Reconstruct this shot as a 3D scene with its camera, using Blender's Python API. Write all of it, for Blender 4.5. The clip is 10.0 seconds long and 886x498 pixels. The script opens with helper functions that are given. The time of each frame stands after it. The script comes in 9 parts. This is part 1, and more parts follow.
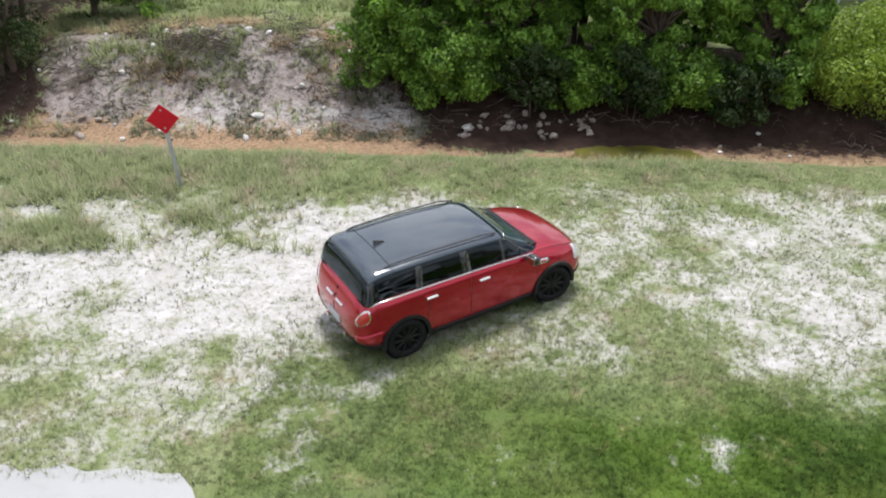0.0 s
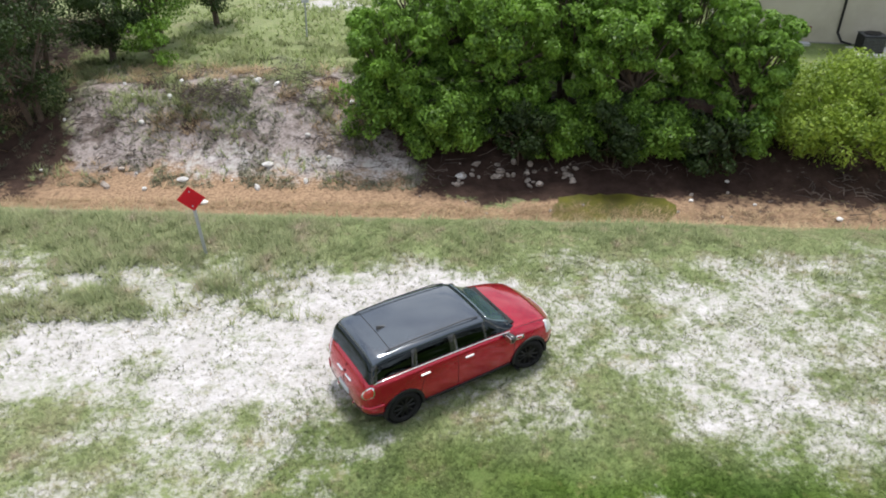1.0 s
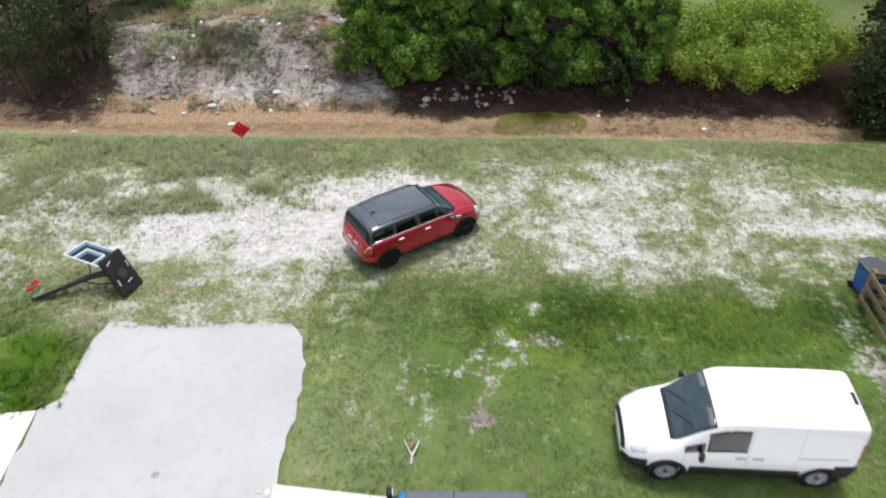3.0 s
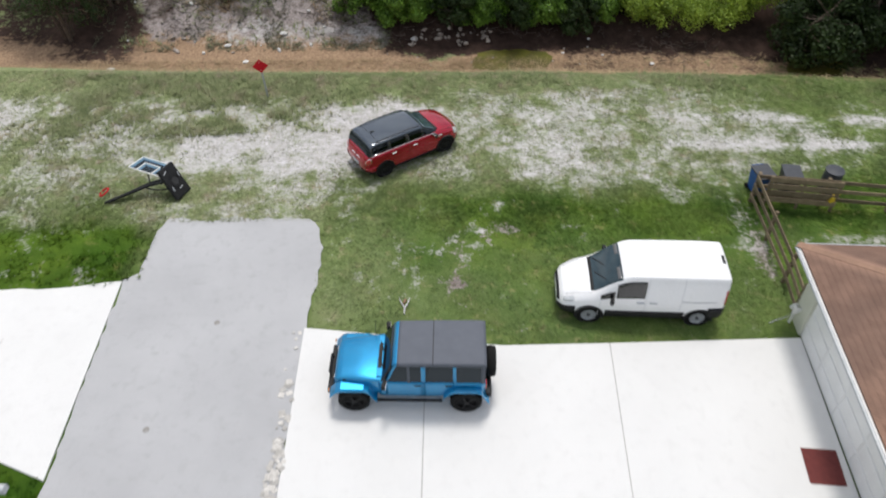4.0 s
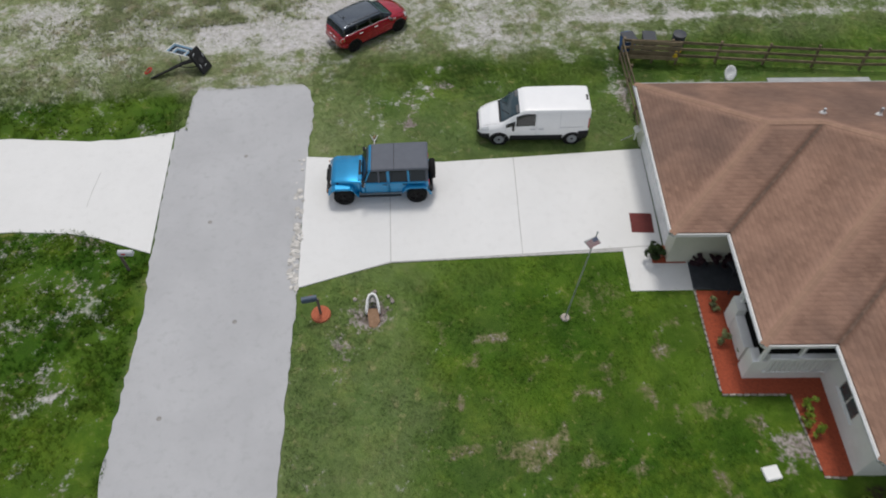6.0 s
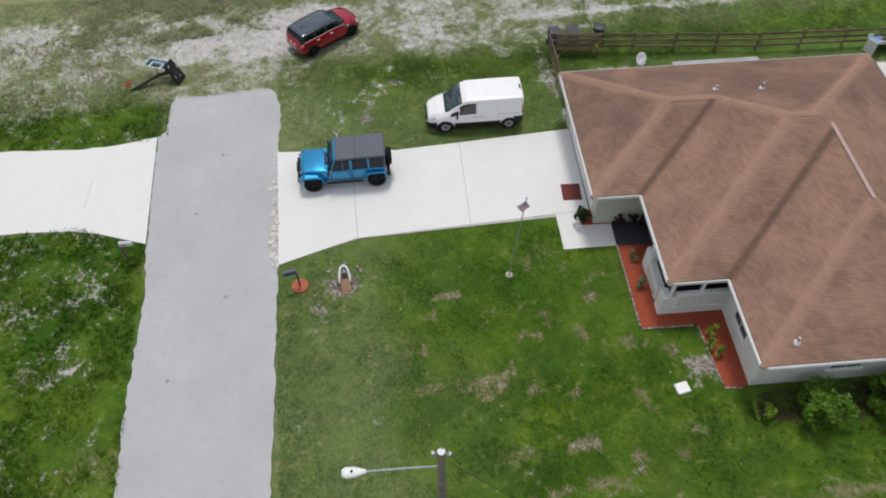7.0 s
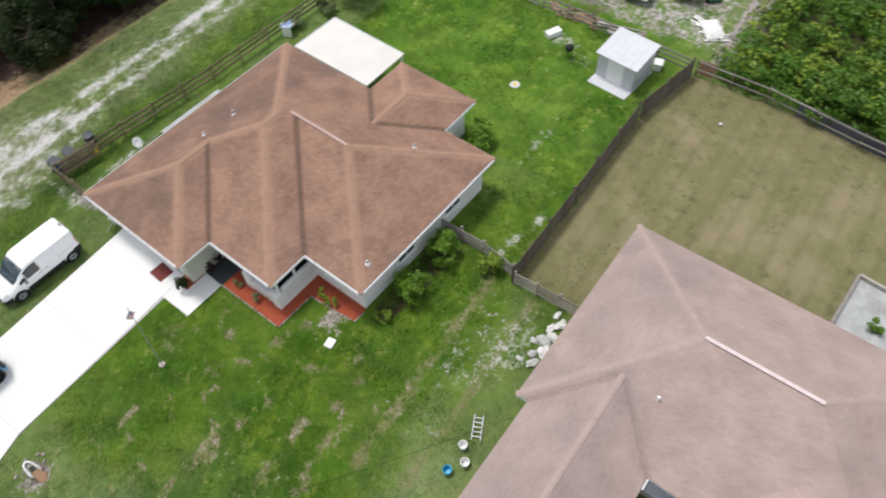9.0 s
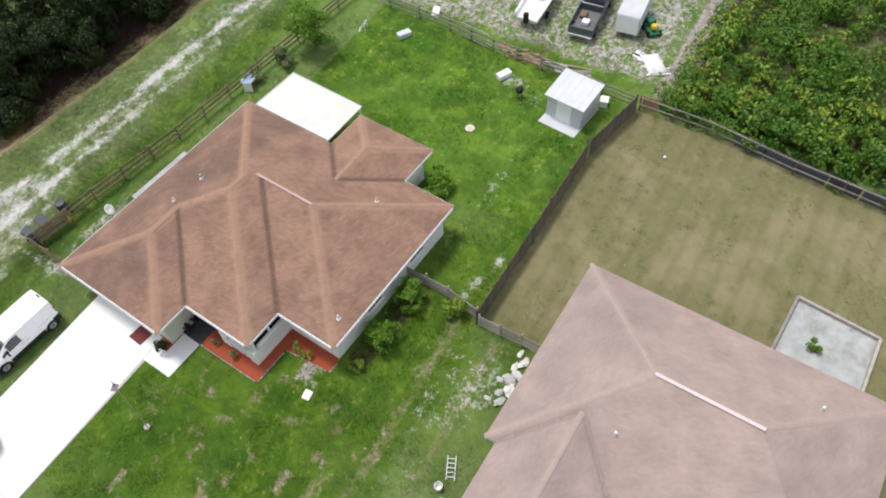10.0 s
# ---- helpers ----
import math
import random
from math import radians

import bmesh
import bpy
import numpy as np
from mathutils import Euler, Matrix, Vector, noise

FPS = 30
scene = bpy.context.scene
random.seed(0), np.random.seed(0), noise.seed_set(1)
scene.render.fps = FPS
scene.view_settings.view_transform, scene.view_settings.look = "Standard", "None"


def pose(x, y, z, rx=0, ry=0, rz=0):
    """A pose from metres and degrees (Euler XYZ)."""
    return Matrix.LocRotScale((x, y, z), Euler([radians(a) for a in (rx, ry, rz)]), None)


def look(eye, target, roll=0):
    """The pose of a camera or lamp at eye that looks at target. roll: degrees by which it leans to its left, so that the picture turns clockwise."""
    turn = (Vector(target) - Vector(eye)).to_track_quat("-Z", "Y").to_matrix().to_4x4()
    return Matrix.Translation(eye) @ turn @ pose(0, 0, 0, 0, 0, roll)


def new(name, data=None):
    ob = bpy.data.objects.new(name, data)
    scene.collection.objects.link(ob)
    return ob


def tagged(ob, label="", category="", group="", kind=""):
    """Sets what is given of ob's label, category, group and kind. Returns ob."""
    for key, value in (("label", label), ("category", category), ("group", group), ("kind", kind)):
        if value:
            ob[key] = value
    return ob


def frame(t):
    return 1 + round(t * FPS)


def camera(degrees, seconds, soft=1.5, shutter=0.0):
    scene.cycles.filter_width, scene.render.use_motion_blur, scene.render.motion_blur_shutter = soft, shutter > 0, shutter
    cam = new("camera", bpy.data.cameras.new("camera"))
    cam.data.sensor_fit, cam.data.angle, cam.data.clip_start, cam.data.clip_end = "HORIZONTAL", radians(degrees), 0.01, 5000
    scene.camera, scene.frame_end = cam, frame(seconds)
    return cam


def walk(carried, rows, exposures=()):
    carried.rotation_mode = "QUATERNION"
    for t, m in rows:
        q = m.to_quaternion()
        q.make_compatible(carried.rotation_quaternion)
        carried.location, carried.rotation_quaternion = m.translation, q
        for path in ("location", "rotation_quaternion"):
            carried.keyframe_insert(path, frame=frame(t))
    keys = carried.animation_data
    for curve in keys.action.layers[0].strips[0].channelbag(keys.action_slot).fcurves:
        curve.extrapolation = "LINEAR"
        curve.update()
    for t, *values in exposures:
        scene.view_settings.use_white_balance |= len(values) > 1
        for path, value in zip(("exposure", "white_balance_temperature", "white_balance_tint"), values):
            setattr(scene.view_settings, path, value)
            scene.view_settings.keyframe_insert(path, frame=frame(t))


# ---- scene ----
cam = camera(62.4, 10.0, soft=1.85, shutter=0.4)
PATH = [
    (0, (-0.228, 0.311, 6.573), (-0.288, 2.013, 5.524), -0.0),
    (0.5, (-0.162, 0.065, 7.603), (-0.222, 1.766, 6.553), -0.1),
    (1, (-0.053, -0.604, 8.871), (-0.112, 1.089, 7.807), -0.2),
    (1.5, (0.065, -1.692, 10.088), (0.014, -0.03, 8.977), -0.2),
    (2, (0.181, -3.155, 11.275), (0.144, -1.537, 10.1), -0.2),
    (2.5, (0.336, -4.935, 12.375), (0.321, -3.364, 11.138), -0.2),
    (4, (0.708, -11.841, 16.42), (0.729, -10.431, 15.002), -0.1),
    (4.5, (0.88, -14.287, 17.831), (0.911, -12.937, 16.356), -0.2),
    (5, (0.993, -16.606, 19.217), (1.034, -15.317, 17.689), -0.3),
    (5.5, (1.124, -18.579, 20.778), (1.177, -17.362, 19.191), -0.4),
    (7, (1.301, -23.714, 25.376), (1.465, -22.549, 23.758), -0.6),
    (7.5, (1.329, -25.411, 26.778), (1.594, -24.254, 25.168), -0.9),
    (8, (1.349, -26.73, 28.217), (1.872, -25.668, 26.605), -1.4),
    (8.5, (1.642, -27.582, 30.05), (2.395, -26.702, 28.42), -2.5),
    (9, (1.742, -27.95, 31.609), (2.659, -27.259, 29.971), -2.9),
    (9.5, (2.162, -28.053, 33.12), (3.112, -27.413, 31.481), -3.3),
    (10, (2.738, -28.096, 34.648), (3.697, -27.46, 33.012), -3.6),
]
EXPOSURES = [(0, 0.45), (2.5, 0.50), (4, -0.02), (4.5, -0.18), (5.5, -0.47), (7, -0.32), (7.5, -0.19), (8.5, 0.10), (9.25, 0.22), (10, 0.27)]
walk(cam, [(t, look(eye, target, roll)) for t, eye, target, roll in PATH], EXPOSURES)

# ---- world and sun ----
SUN_UP, SUN_TURN = 71.0, 4.0          # degrees above the horizon; compass degrees clockwise from +y
world = bpy.data.worlds.new("hazy_sky")
scene.world = world
world.use_nodes = True
wn, wl = world.node_tree.nodes, world.node_tree.links
wn.clear()
sky = wn.new("ShaderNodeTexSky")
sky.sky_type = "NISHITA"
sky.sun_disc = False
sky.sun_elevation, sky.sun_rotation = radians(SUN_UP), radians(SUN_TURN)
sky.air_density, sky.dust_density, sky.ozone_density = 1.2, 4.0, 1.0
cloud_at = wn.new("ShaderNodeTexCoord")
cloud_map = wn.new("ShaderNodeMapping")
cloud_map.inputs["Scale"].default_value = (1.0, 1.0, 2.5)
cloud = wn.new("ShaderNodeTexNoise")
cloud.inputs["Scale"].default_value, cloud.inputs["Detail"].default_value = 4.6, 7.0
cloud_ramp = wn.new("ShaderNodeValToRGB")
cloud_ramp.color_ramp.elements[0].position, cloud_ramp.color_ramp.elements[1].position = 0.40, 0.60
cloud_mix = wn.new("ShaderNodeMix")
cloud_mix.data_type = "RGBA"
cloud_mix.inputs["B"].default_value = (9.9, 10.3, 10.9, 1)
sky_out = wn.new("ShaderNodeBackground")
sky_out.inputs["Strength"].default_value = 0.098
world_out = wn.new("ShaderNodeOutputWorld")
wl.new(cloud_at.outputs["Generated"], cloud_map.inputs["Vector"])
wl.new(cloud_map.outputs["Vector"], cloud.inputs["Vector"])
wl.new(cloud.outputs["Fac"], cloud_ramp.inputs["Fac"])
wl.new(cloud_ramp.outputs["Color"], cloud_mix.inputs["Factor"])
wl.new(sky.outputs["Color"], cloud_mix.inputs["A"])
wl.new(cloud_mix.outputs["Result"], sky_out.inputs["Color"])
wl.new(sky_out.outputs["Background"], world_out.inputs["Surface"])

sun_data = bpy.data.lights.new("sun", "SUN")
sun_data.energy, sun_data.angle, sun_data.color = 2.15, radians(12), (1.0, 0.965, 0.915)
sun = new("sun", sun_data)
sun.rotation_euler = (radians(90 - SUN_UP), 0, radians(180 - SUN_TURN))

# ---- materials ----
def nodes_of(name):
    m = bpy.data.materials.new(name)
    m.use_nodes = True
    n, l = m.node_tree.nodes, m.node_tree.links
    return m, n, l, n["Principled BSDF"]


def noise_node(n, l, at, scale, detail=4.0, rough=0.55):
    t = n.new("ShaderNodeTexNoise")
    t.inputs["Scale"].default_value, t.inputs["Detail"].default_value, t.inputs["Roughness"].default_value = scale, detail, rough
    l.new(at, t.inputs["Vector"])
    return t.outputs["Fac"]


def ramp_node(n, l, fac, p0, p1, c0=(0, 0, 0), c1=(1, 1, 1)):
    r = n.new("ShaderNodeValToRGB")
    e = r.color_ramp.elements
    e[0].position, e[1].position = p0, p1
    e[0].color, e[1].color = (*c0, 1), (*c1, 1)
    l.new(fac, r.inputs["Fac"])
    return r.outputs["Color"]


def mix_node(n, l, fac, a, b, blend="MIX"):
    m = n.new("ShaderNodeMix")
    m.data_type, m.blend_type = "RGBA", blend
    for sock, v in (("Factor", fac), ("A", a), ("B", b)):
        if isinstance(v, (int, float)):
            m.inputs[sock].default_value = v
        elif isinstance(v, tuple):
            m.inputs[sock].default_value = (*v, 1)
        else:
            l.new(v, m.inputs[sock])
    return m.outputs["Result"]


def math_node(n, l, op, a, b=0.0, clamp=False):
    m = n.new("ShaderNodeMath")
    m.operation, m.use_clamp = op, clamp
    for k, v in enumerate((a, b)):
        if isinstance(v, (int, float)):
            m.inputs[k].default_value = v
        else:
            l.new(v, m.inputs[k])
    return m.outputs["Value"]


def bump_node(n, l, height, strength, distance, bsdf):
    b = n.new("ShaderNodeBump")
    b.inputs["Strength"].default_value, b.inputs["Distance"].default_value = strength, distance
    l.new(height, b.inputs["Height"])
    l.new(b.outputs["Normal"], bsdf.inputs["Normal"])


def surf(name, c0, c1, scale=3.0, rough=0.7, metal=0.0, bump=0.2, fine=40.0, coat=0.0, per="", dirt=None, spread=(0.3, 0.7), tones=(0.68, 1.22), spec=0.5):
    """A worn surface: two colours mixed at one scale, fine grain and relief at another, and stains where dirt is a colour.
    per: 'object' or 'island' varies the tone from piece to piece."""
    m, n, l, b = nodes_of(name)
    at = n.new("ShaderNodeTexCoord").outputs["Object"]
    big, small = noise_node(n, l, at, scale, 5), noise_node(n, l, at, fine, 3)
    col = ramp_node(n, l, big, spread[0], spread[1], c0, c1)
    col = mix_node(n, l, 0.22, col, ramp_node(n, l, small, 0.25, 0.75, tuple(v * 0.55 for v in c0), tuple(min(1, v * 1.35) for v in c1)))
    if dirt:
        col = mix_node(n, l, ramp_node(n, l, noise_node(n, l, at, scale * 0.37, 6, 0.7), 0.5, 0.75), col, dirt)
    if per:
        who = n.new("ShaderNodeObjectInfo").outputs["Random"] if per == "object" else n.new("ShaderNodeNewGeometry").outputs["Random Per Island"]
        tone = ramp_node(n, l, who, 0.0, 1.0, (tones[0],) * 3, (tones[1],) * 3)
        col = mix_node(n, l, 1.0, col, tone, "MULTIPLY")
    l.new(col, b.inputs["Base Color"])
    b.inputs["Roughness"].default_value, b.inputs["Metallic"].default_value = rough, metal
    b.inputs["Specular IOR Level"].default_value = spec
    if coat:
        b.inputs["Coat Weight"].default_value, b.inputs["Coat Roughness"].default_value = coat, 0.04
    else:
        l.new(ramp_node(n, l, small, 0, 1, (rough * 0.85,) * 3, (min(1, rough * 1.15),) * 3), b.inputs["Roughness"])
    if bump:
        bump_node(n, l, small, bump, 0.02, b)
    return m


def glass_of(name, tint, ior=1.5):
    """Thin tinted window glass: a clear pane that mirrors more at a slant."""
    m = bpy.data.materials.new(name)
    m.use_nodes = True
    n, l = m.node_tree.nodes, m.node_tree.links
    n.clear()
    out, mixer = n.new("ShaderNodeOutputMaterial"), n.new("ShaderNodeMixShader")
    clear, shine, slant = n.new("ShaderNodeBsdfTransparent"), n.new("ShaderNodeBsdfGlossy"), n.new("ShaderNodeFresnel")
    clear.inputs["Color"].default_value = (*tint, 1)
    shine.inputs["Roughness"].default_value, shine.inputs["Color"].default_value = 0.03, (0.74, 0.88, 1.0, 1)
    slant.inputs["IOR"].default_value = ior
    l.new(slant.outputs["Fac"], mixer.inputs["Fac"])
    l.new(clear.outputs["BSDF"], mixer.inputs[1])
    l.new(shine.outputs["BSDF"], mixer.inputs[2])
    l.new(mixer.outputs["Shader"], out.inputs["Surface"])
    return m


def line_band(n, l, x, y, a, b, wide):
    """1 on the plan line from a to b, falling off to 0 at a distance."""
    dx, dy = b[0] - a[0], b[1] - a[1]
    long = math.hypot(dx, dy)
    dx, dy = dx / long, dy / long
    off = math_node(n, l, "ADD", math_node(n, l, "MULTIPLY", x, -dy), math_node(n, l, "MULTIPLY", y, dx))
    off = math_node(n, l, "ABSOLUTE", math_node(n, l, "ADD", off, a[0] * dy - a[1] * dx))
    along = math_node(n, l, "ADD", math_node(n, l, "MULTIPLY", x, dx), math_node(n, l, "MULTIPLY", y, dy))
    along = math_node(n, l, "ABSOLUTE", math_node(n, l, "SUBTRACT", along, a[0] * dx + a[1] * dy + long / 2))
    near = math_node(n, l, "SUBTRACT", 1.0, math_node(n, l, "DIVIDE", off, wide), True)
    ends = math_node(n, l, "MULTIPLY", math_node(n, l, "SUBTRACT", long / 2 + 0.2, along), 5.0, True)
    return math_node(n, l, "MULTIPLY", near, ends)


def shingle_of(name, c0, c1, course=0.055, north=-6.0, moss=0.55, soft=0.76, worn=(), darkened=(), bands=(0.85, 0.95)):
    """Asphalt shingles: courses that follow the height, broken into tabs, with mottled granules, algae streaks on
    the slope north of a line, paler granules along the hips and darker ones along the valleys."""
    m, n, l, b = nodes_of(name)
    at = n.new("ShaderNodeTexCoord").outputs["Object"]
    sep = n.new("ShaderNodeSeparateXYZ")
    l.new(at, sep.inputs["Vector"])
    row = math_node(n, l, "DIVIDE", sep.outputs["Z"], course)
    step, within = math_node(n, l, "FLOOR", row), math_node(n, l, "FRACT", row)
    along = math_node(n, l, "ADD", math_node(n, l, "ADD", sep.outputs["X"], sep.outputs["Y"]), math_node(n, l, "MULTIPLY", math_node(n, l, "SINE", math_node(n, l, "MULTIPLY", step, 78.2)), 3.7))
    tab = math_node(n, l, "FLOOR", math_node(n, l, "DIVIDE", along, 0.24))
    comb = n.new("ShaderNodeCombineXYZ")
    l.new(step, comb.inputs["X"])
    l.new(tab, comb.inputs["Y"])
    white = n.new("ShaderNodeTexWhiteNoise")
    l.new(comb.outputs["Vector"], white.inputs["Vector"])
    col = mix_node(n, l, ramp_node(n, l, white.outputs["Value"], 0.15, 0.85), tuple(v * 0.93 for v in c0), tuple(v * 1.02 for v in c1))
    col = mix_node(n, l, 0.45, col, ramp_node(n, l, noise_node(n, l, at, 0.7, 4, 0.5), 0.36, 0.64, tuple(v * 0.74 for v in c0), tuple(v * 1.2 for v in c1)))
    col = mix_node(n, l, 0.35, col, ramp_node(n, l, noise_node(n, l, at, 55, 2), 0.3, 0.7, tuple(v * 0.45 for v in c0), tuple(v * 1.45 for v in c1)))
    stretch = n.new("ShaderNodeMapping")
    stretch.inputs["Scale"].default_value = (0.42, 0.50, 0.35)
    stretch.inputs["Rotation"].default_value = (0, 0, 0.5)
    l.new(at, stretch.inputs["Vector"])
    damp = math_node(n, l, "MULTIPLY", math_node(n, l, "MULTIPLY", math_node(n, l, "SUBTRACT", sep.outputs["Y"], north), 0.6, True), 0.26)
    stain = ramp_node(n, l, math_node(n, l, "ADD", noise_node(n, l, stretch.outputs["Vector"], 1.0, 4, 0.55), damp), 0.50, 0.86, (0, 0, 0), (moss,) * 3)
    col = mix_node(n, l, stain, col, (c0[0] * 0.50, c0[1] * 0.60, c0[2] * 0.72))
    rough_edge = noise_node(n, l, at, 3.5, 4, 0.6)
    # paler band on the hip lines, darker band on the valley lines
    for lines, wide, shade, most in ((worn, 0.36, tuple(v * 1.26 for v in c1), bands[0]), (darkened, 0.22, tuple(v * 0.52 for v in c0), bands[1])):
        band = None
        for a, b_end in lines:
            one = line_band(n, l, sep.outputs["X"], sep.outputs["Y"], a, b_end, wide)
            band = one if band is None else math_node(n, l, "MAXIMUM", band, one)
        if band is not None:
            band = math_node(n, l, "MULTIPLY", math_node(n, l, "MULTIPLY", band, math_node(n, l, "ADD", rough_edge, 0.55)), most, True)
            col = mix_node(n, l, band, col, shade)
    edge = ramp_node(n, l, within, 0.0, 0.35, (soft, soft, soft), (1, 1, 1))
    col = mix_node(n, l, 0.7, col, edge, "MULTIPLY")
    l.new(col, b.inputs["Base Color"])
    b.inputs["Roughness"].default_value, b.inputs["Specular IOR Level"].default_value = 0.93, 0.15
    bump_node(n, l, math_node(n, l, "ADD", within, noise_node(n, l, at, 60, 2)), 0.16, 0.02, b)
    return m


def leaf_of(name, dark, light, gloss=0.45):
    """Leaves and blades: each one its own tone, some light passes through."""
    m, n, l, b = nodes_of(name)
    who = n.new("ShaderNodeNewGeometry").outputs["Random Per Island"]
    at = n.new("ShaderNodeTexCoord").outputs["Object"]
    col = mix_node(n, l, who, dark, light)
    col = mix_node(n, l, ramp_node(n, l, noise_node(n, l, at, 0.8, 3), 0.35, 0.7), col, mix_node(n, l, who, light, tuple(v * 1.25 for v in light)))
    l.new(col, b.inputs["Base Color"])
    b.inputs["Roughness"].default_value, b.inputs["Specular IOR Level"].default_value = gloss, 0.3
    trans = n.new("ShaderNodeBsdfTranslucent")
    l.new(col, trans.inputs["Color"])
    mixer = n.new("ShaderNodeMixShader")
    mixer.inputs["Fac"].default_value = 0.34
    l.new(b.outputs["BSDF"], mixer.inputs[1])
    l.new(trans.outputs["BSDF"], mixer.inputs[2])
    l.new(mixer.outputs["Shader"], n["Material Output"].inputs["Surface"])
    return m


def grass_colour(n, l, at, lush):
    """The turf's colour at a place: pale olive on the sandy lot, deep mottled green where the lawn is lush."""
    n2, na, nb, nc = (noise_node(n, l, at, s, d, r) for s, d, r in ((2.6, 6, 0.65), (0.95, 5, 0.62), (0.33, 4, 0.6), (1.9, 6, 0.7)))
    grass = mix_node(n, l, ramp_node(n, l, n2, 0.3, 0.7), (0.155, 0.196, 0.090), (0.305, 0.336, 0.192))
    grass = mix_node(n, l, ramp_node(n, l, na, 0.50, 0.64, (0, 0, 0), (0.8, 0.8, 0.8)), grass, (0.270, 0.258, 0.172))
    grass = mix_node(n, l, ramp_node(n, l, nc, 0.57, 0.66), grass, (0.340, 0.300, 0.225))
    lawn = mix_node(n, l, ramp_node(n, l, n2, 0.36, 0.64), (0.025, 0.073, 0.004), (0.080, 0.150, 0.012))
    lawn = mix_node(n, l, ramp_node(n, l, na, 0.47, 0.57, (0, 0, 0), (0.9, 0.9, 0.9)), lawn, mix_node(n, l, ramp_node(n, l, n2, 0.36, 0.64), (0.080, 0.140, 0.010), (0.165, 0.215, 0.030)))
    lawn = mix_node(n, l, ramp_node(n, l, nb, 0.44, 0.57, (0, 0, 0), (0.92, 0.92, 0.92)), lawn, mix_node(n, l, n2, (0.013, 0.058, 0.002), (0.048, 0.128, 0.006)))
    lawn = mix_node(n, l, ramp_node(n, l, noise_node(n, l, at, 0.24, 4, 0.62), 0.50, 0.62, (0, 0, 0), (0.42, 0.42, 0.42)), lawn, mix_node(n, l, n2, (0.078, 0.142, 0.010), (0.150, 0.205, 0.032)))
    lawn = mix_node(n, l, ramp_node(n, l, nc, 0.595, 0.650, (0, 0, 0), (0.75, 0.75, 0.75)), lawn, (0.330, 0.285, 0.160))
    lawn = mix_node(n, l, ramp_node(n, l, noise_node(n, l, at, 3.4, 4, 0.6), 0.62, 0.67, (0, 0, 0), (0.55, 0.55, 0.55)), lawn, (0.280, 0.250, 0.140))
    lawn = mix_node(n, l, ramp_node(n, l, noise_node(n, l, at, 0.13, 5, 0.65), 0.43, 0.62, (0, 0, 0), (0.72, 0.72, 0.72)), lawn, mix_node(n, l, n2, (0.100, 0.170, 0.020), (0.190, 0.260, 0.055)))
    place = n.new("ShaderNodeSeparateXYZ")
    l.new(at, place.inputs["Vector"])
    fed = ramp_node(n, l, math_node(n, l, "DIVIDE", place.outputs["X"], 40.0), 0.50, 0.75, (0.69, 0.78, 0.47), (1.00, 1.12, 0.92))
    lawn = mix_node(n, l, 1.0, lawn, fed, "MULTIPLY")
    lawn = mix_node(n, l, 1.0, lawn, ramp_node(n, l, noise_node(n, l, at, 0.62, 5, 0.62), 0.42, 0.58, (0.70, 0.74, 0.70), (1.16, 1.14, 1.12)), "MULTIPLY")
    return mix_node(n, l, lush, grass, lawn)


def turf_blades(name):
    """Grass blades that take the turf's colour where they root, each in its own tone."""
    m, n, l, b = nodes_of(name)
    at = n.new("ShaderNodeTexCoord").outputs["Object"]
    z, s = n.new("ShaderNodeVertexColor"), n.new("ShaderNodeSeparateColor")
    z.layer_name = "zone_b"
    l.new(z.outputs["Color"], s.inputs["Color"])
    who = n.new("ShaderNodeNewGeometry").outputs["Random Per Island"]
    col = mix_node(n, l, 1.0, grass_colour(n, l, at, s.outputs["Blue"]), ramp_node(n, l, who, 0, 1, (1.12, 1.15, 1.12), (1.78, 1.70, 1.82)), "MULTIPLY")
    l.new(col, b.inputs["Base Color"])
    b.inputs["Roughness"].default_value, b.inputs["Specular IOR Level"].default_value = 0.75, 0.15
    trans, mixer = n.new("ShaderNodeBsdfTranslucent"), n.new("ShaderNodeMixShader")
    l.new(col, trans.inputs["Color"])
    mixer.inputs["Fac"].default_value = 0.5
    l.new(b.outputs["BSDF"], mixer.inputs[1])
    l.new(trans.outputs["BSDF"], mixer.inputs[2])
    l.new(mixer.outputs["Shader"], n["Material Output"].inputs["Surface"])
    return m


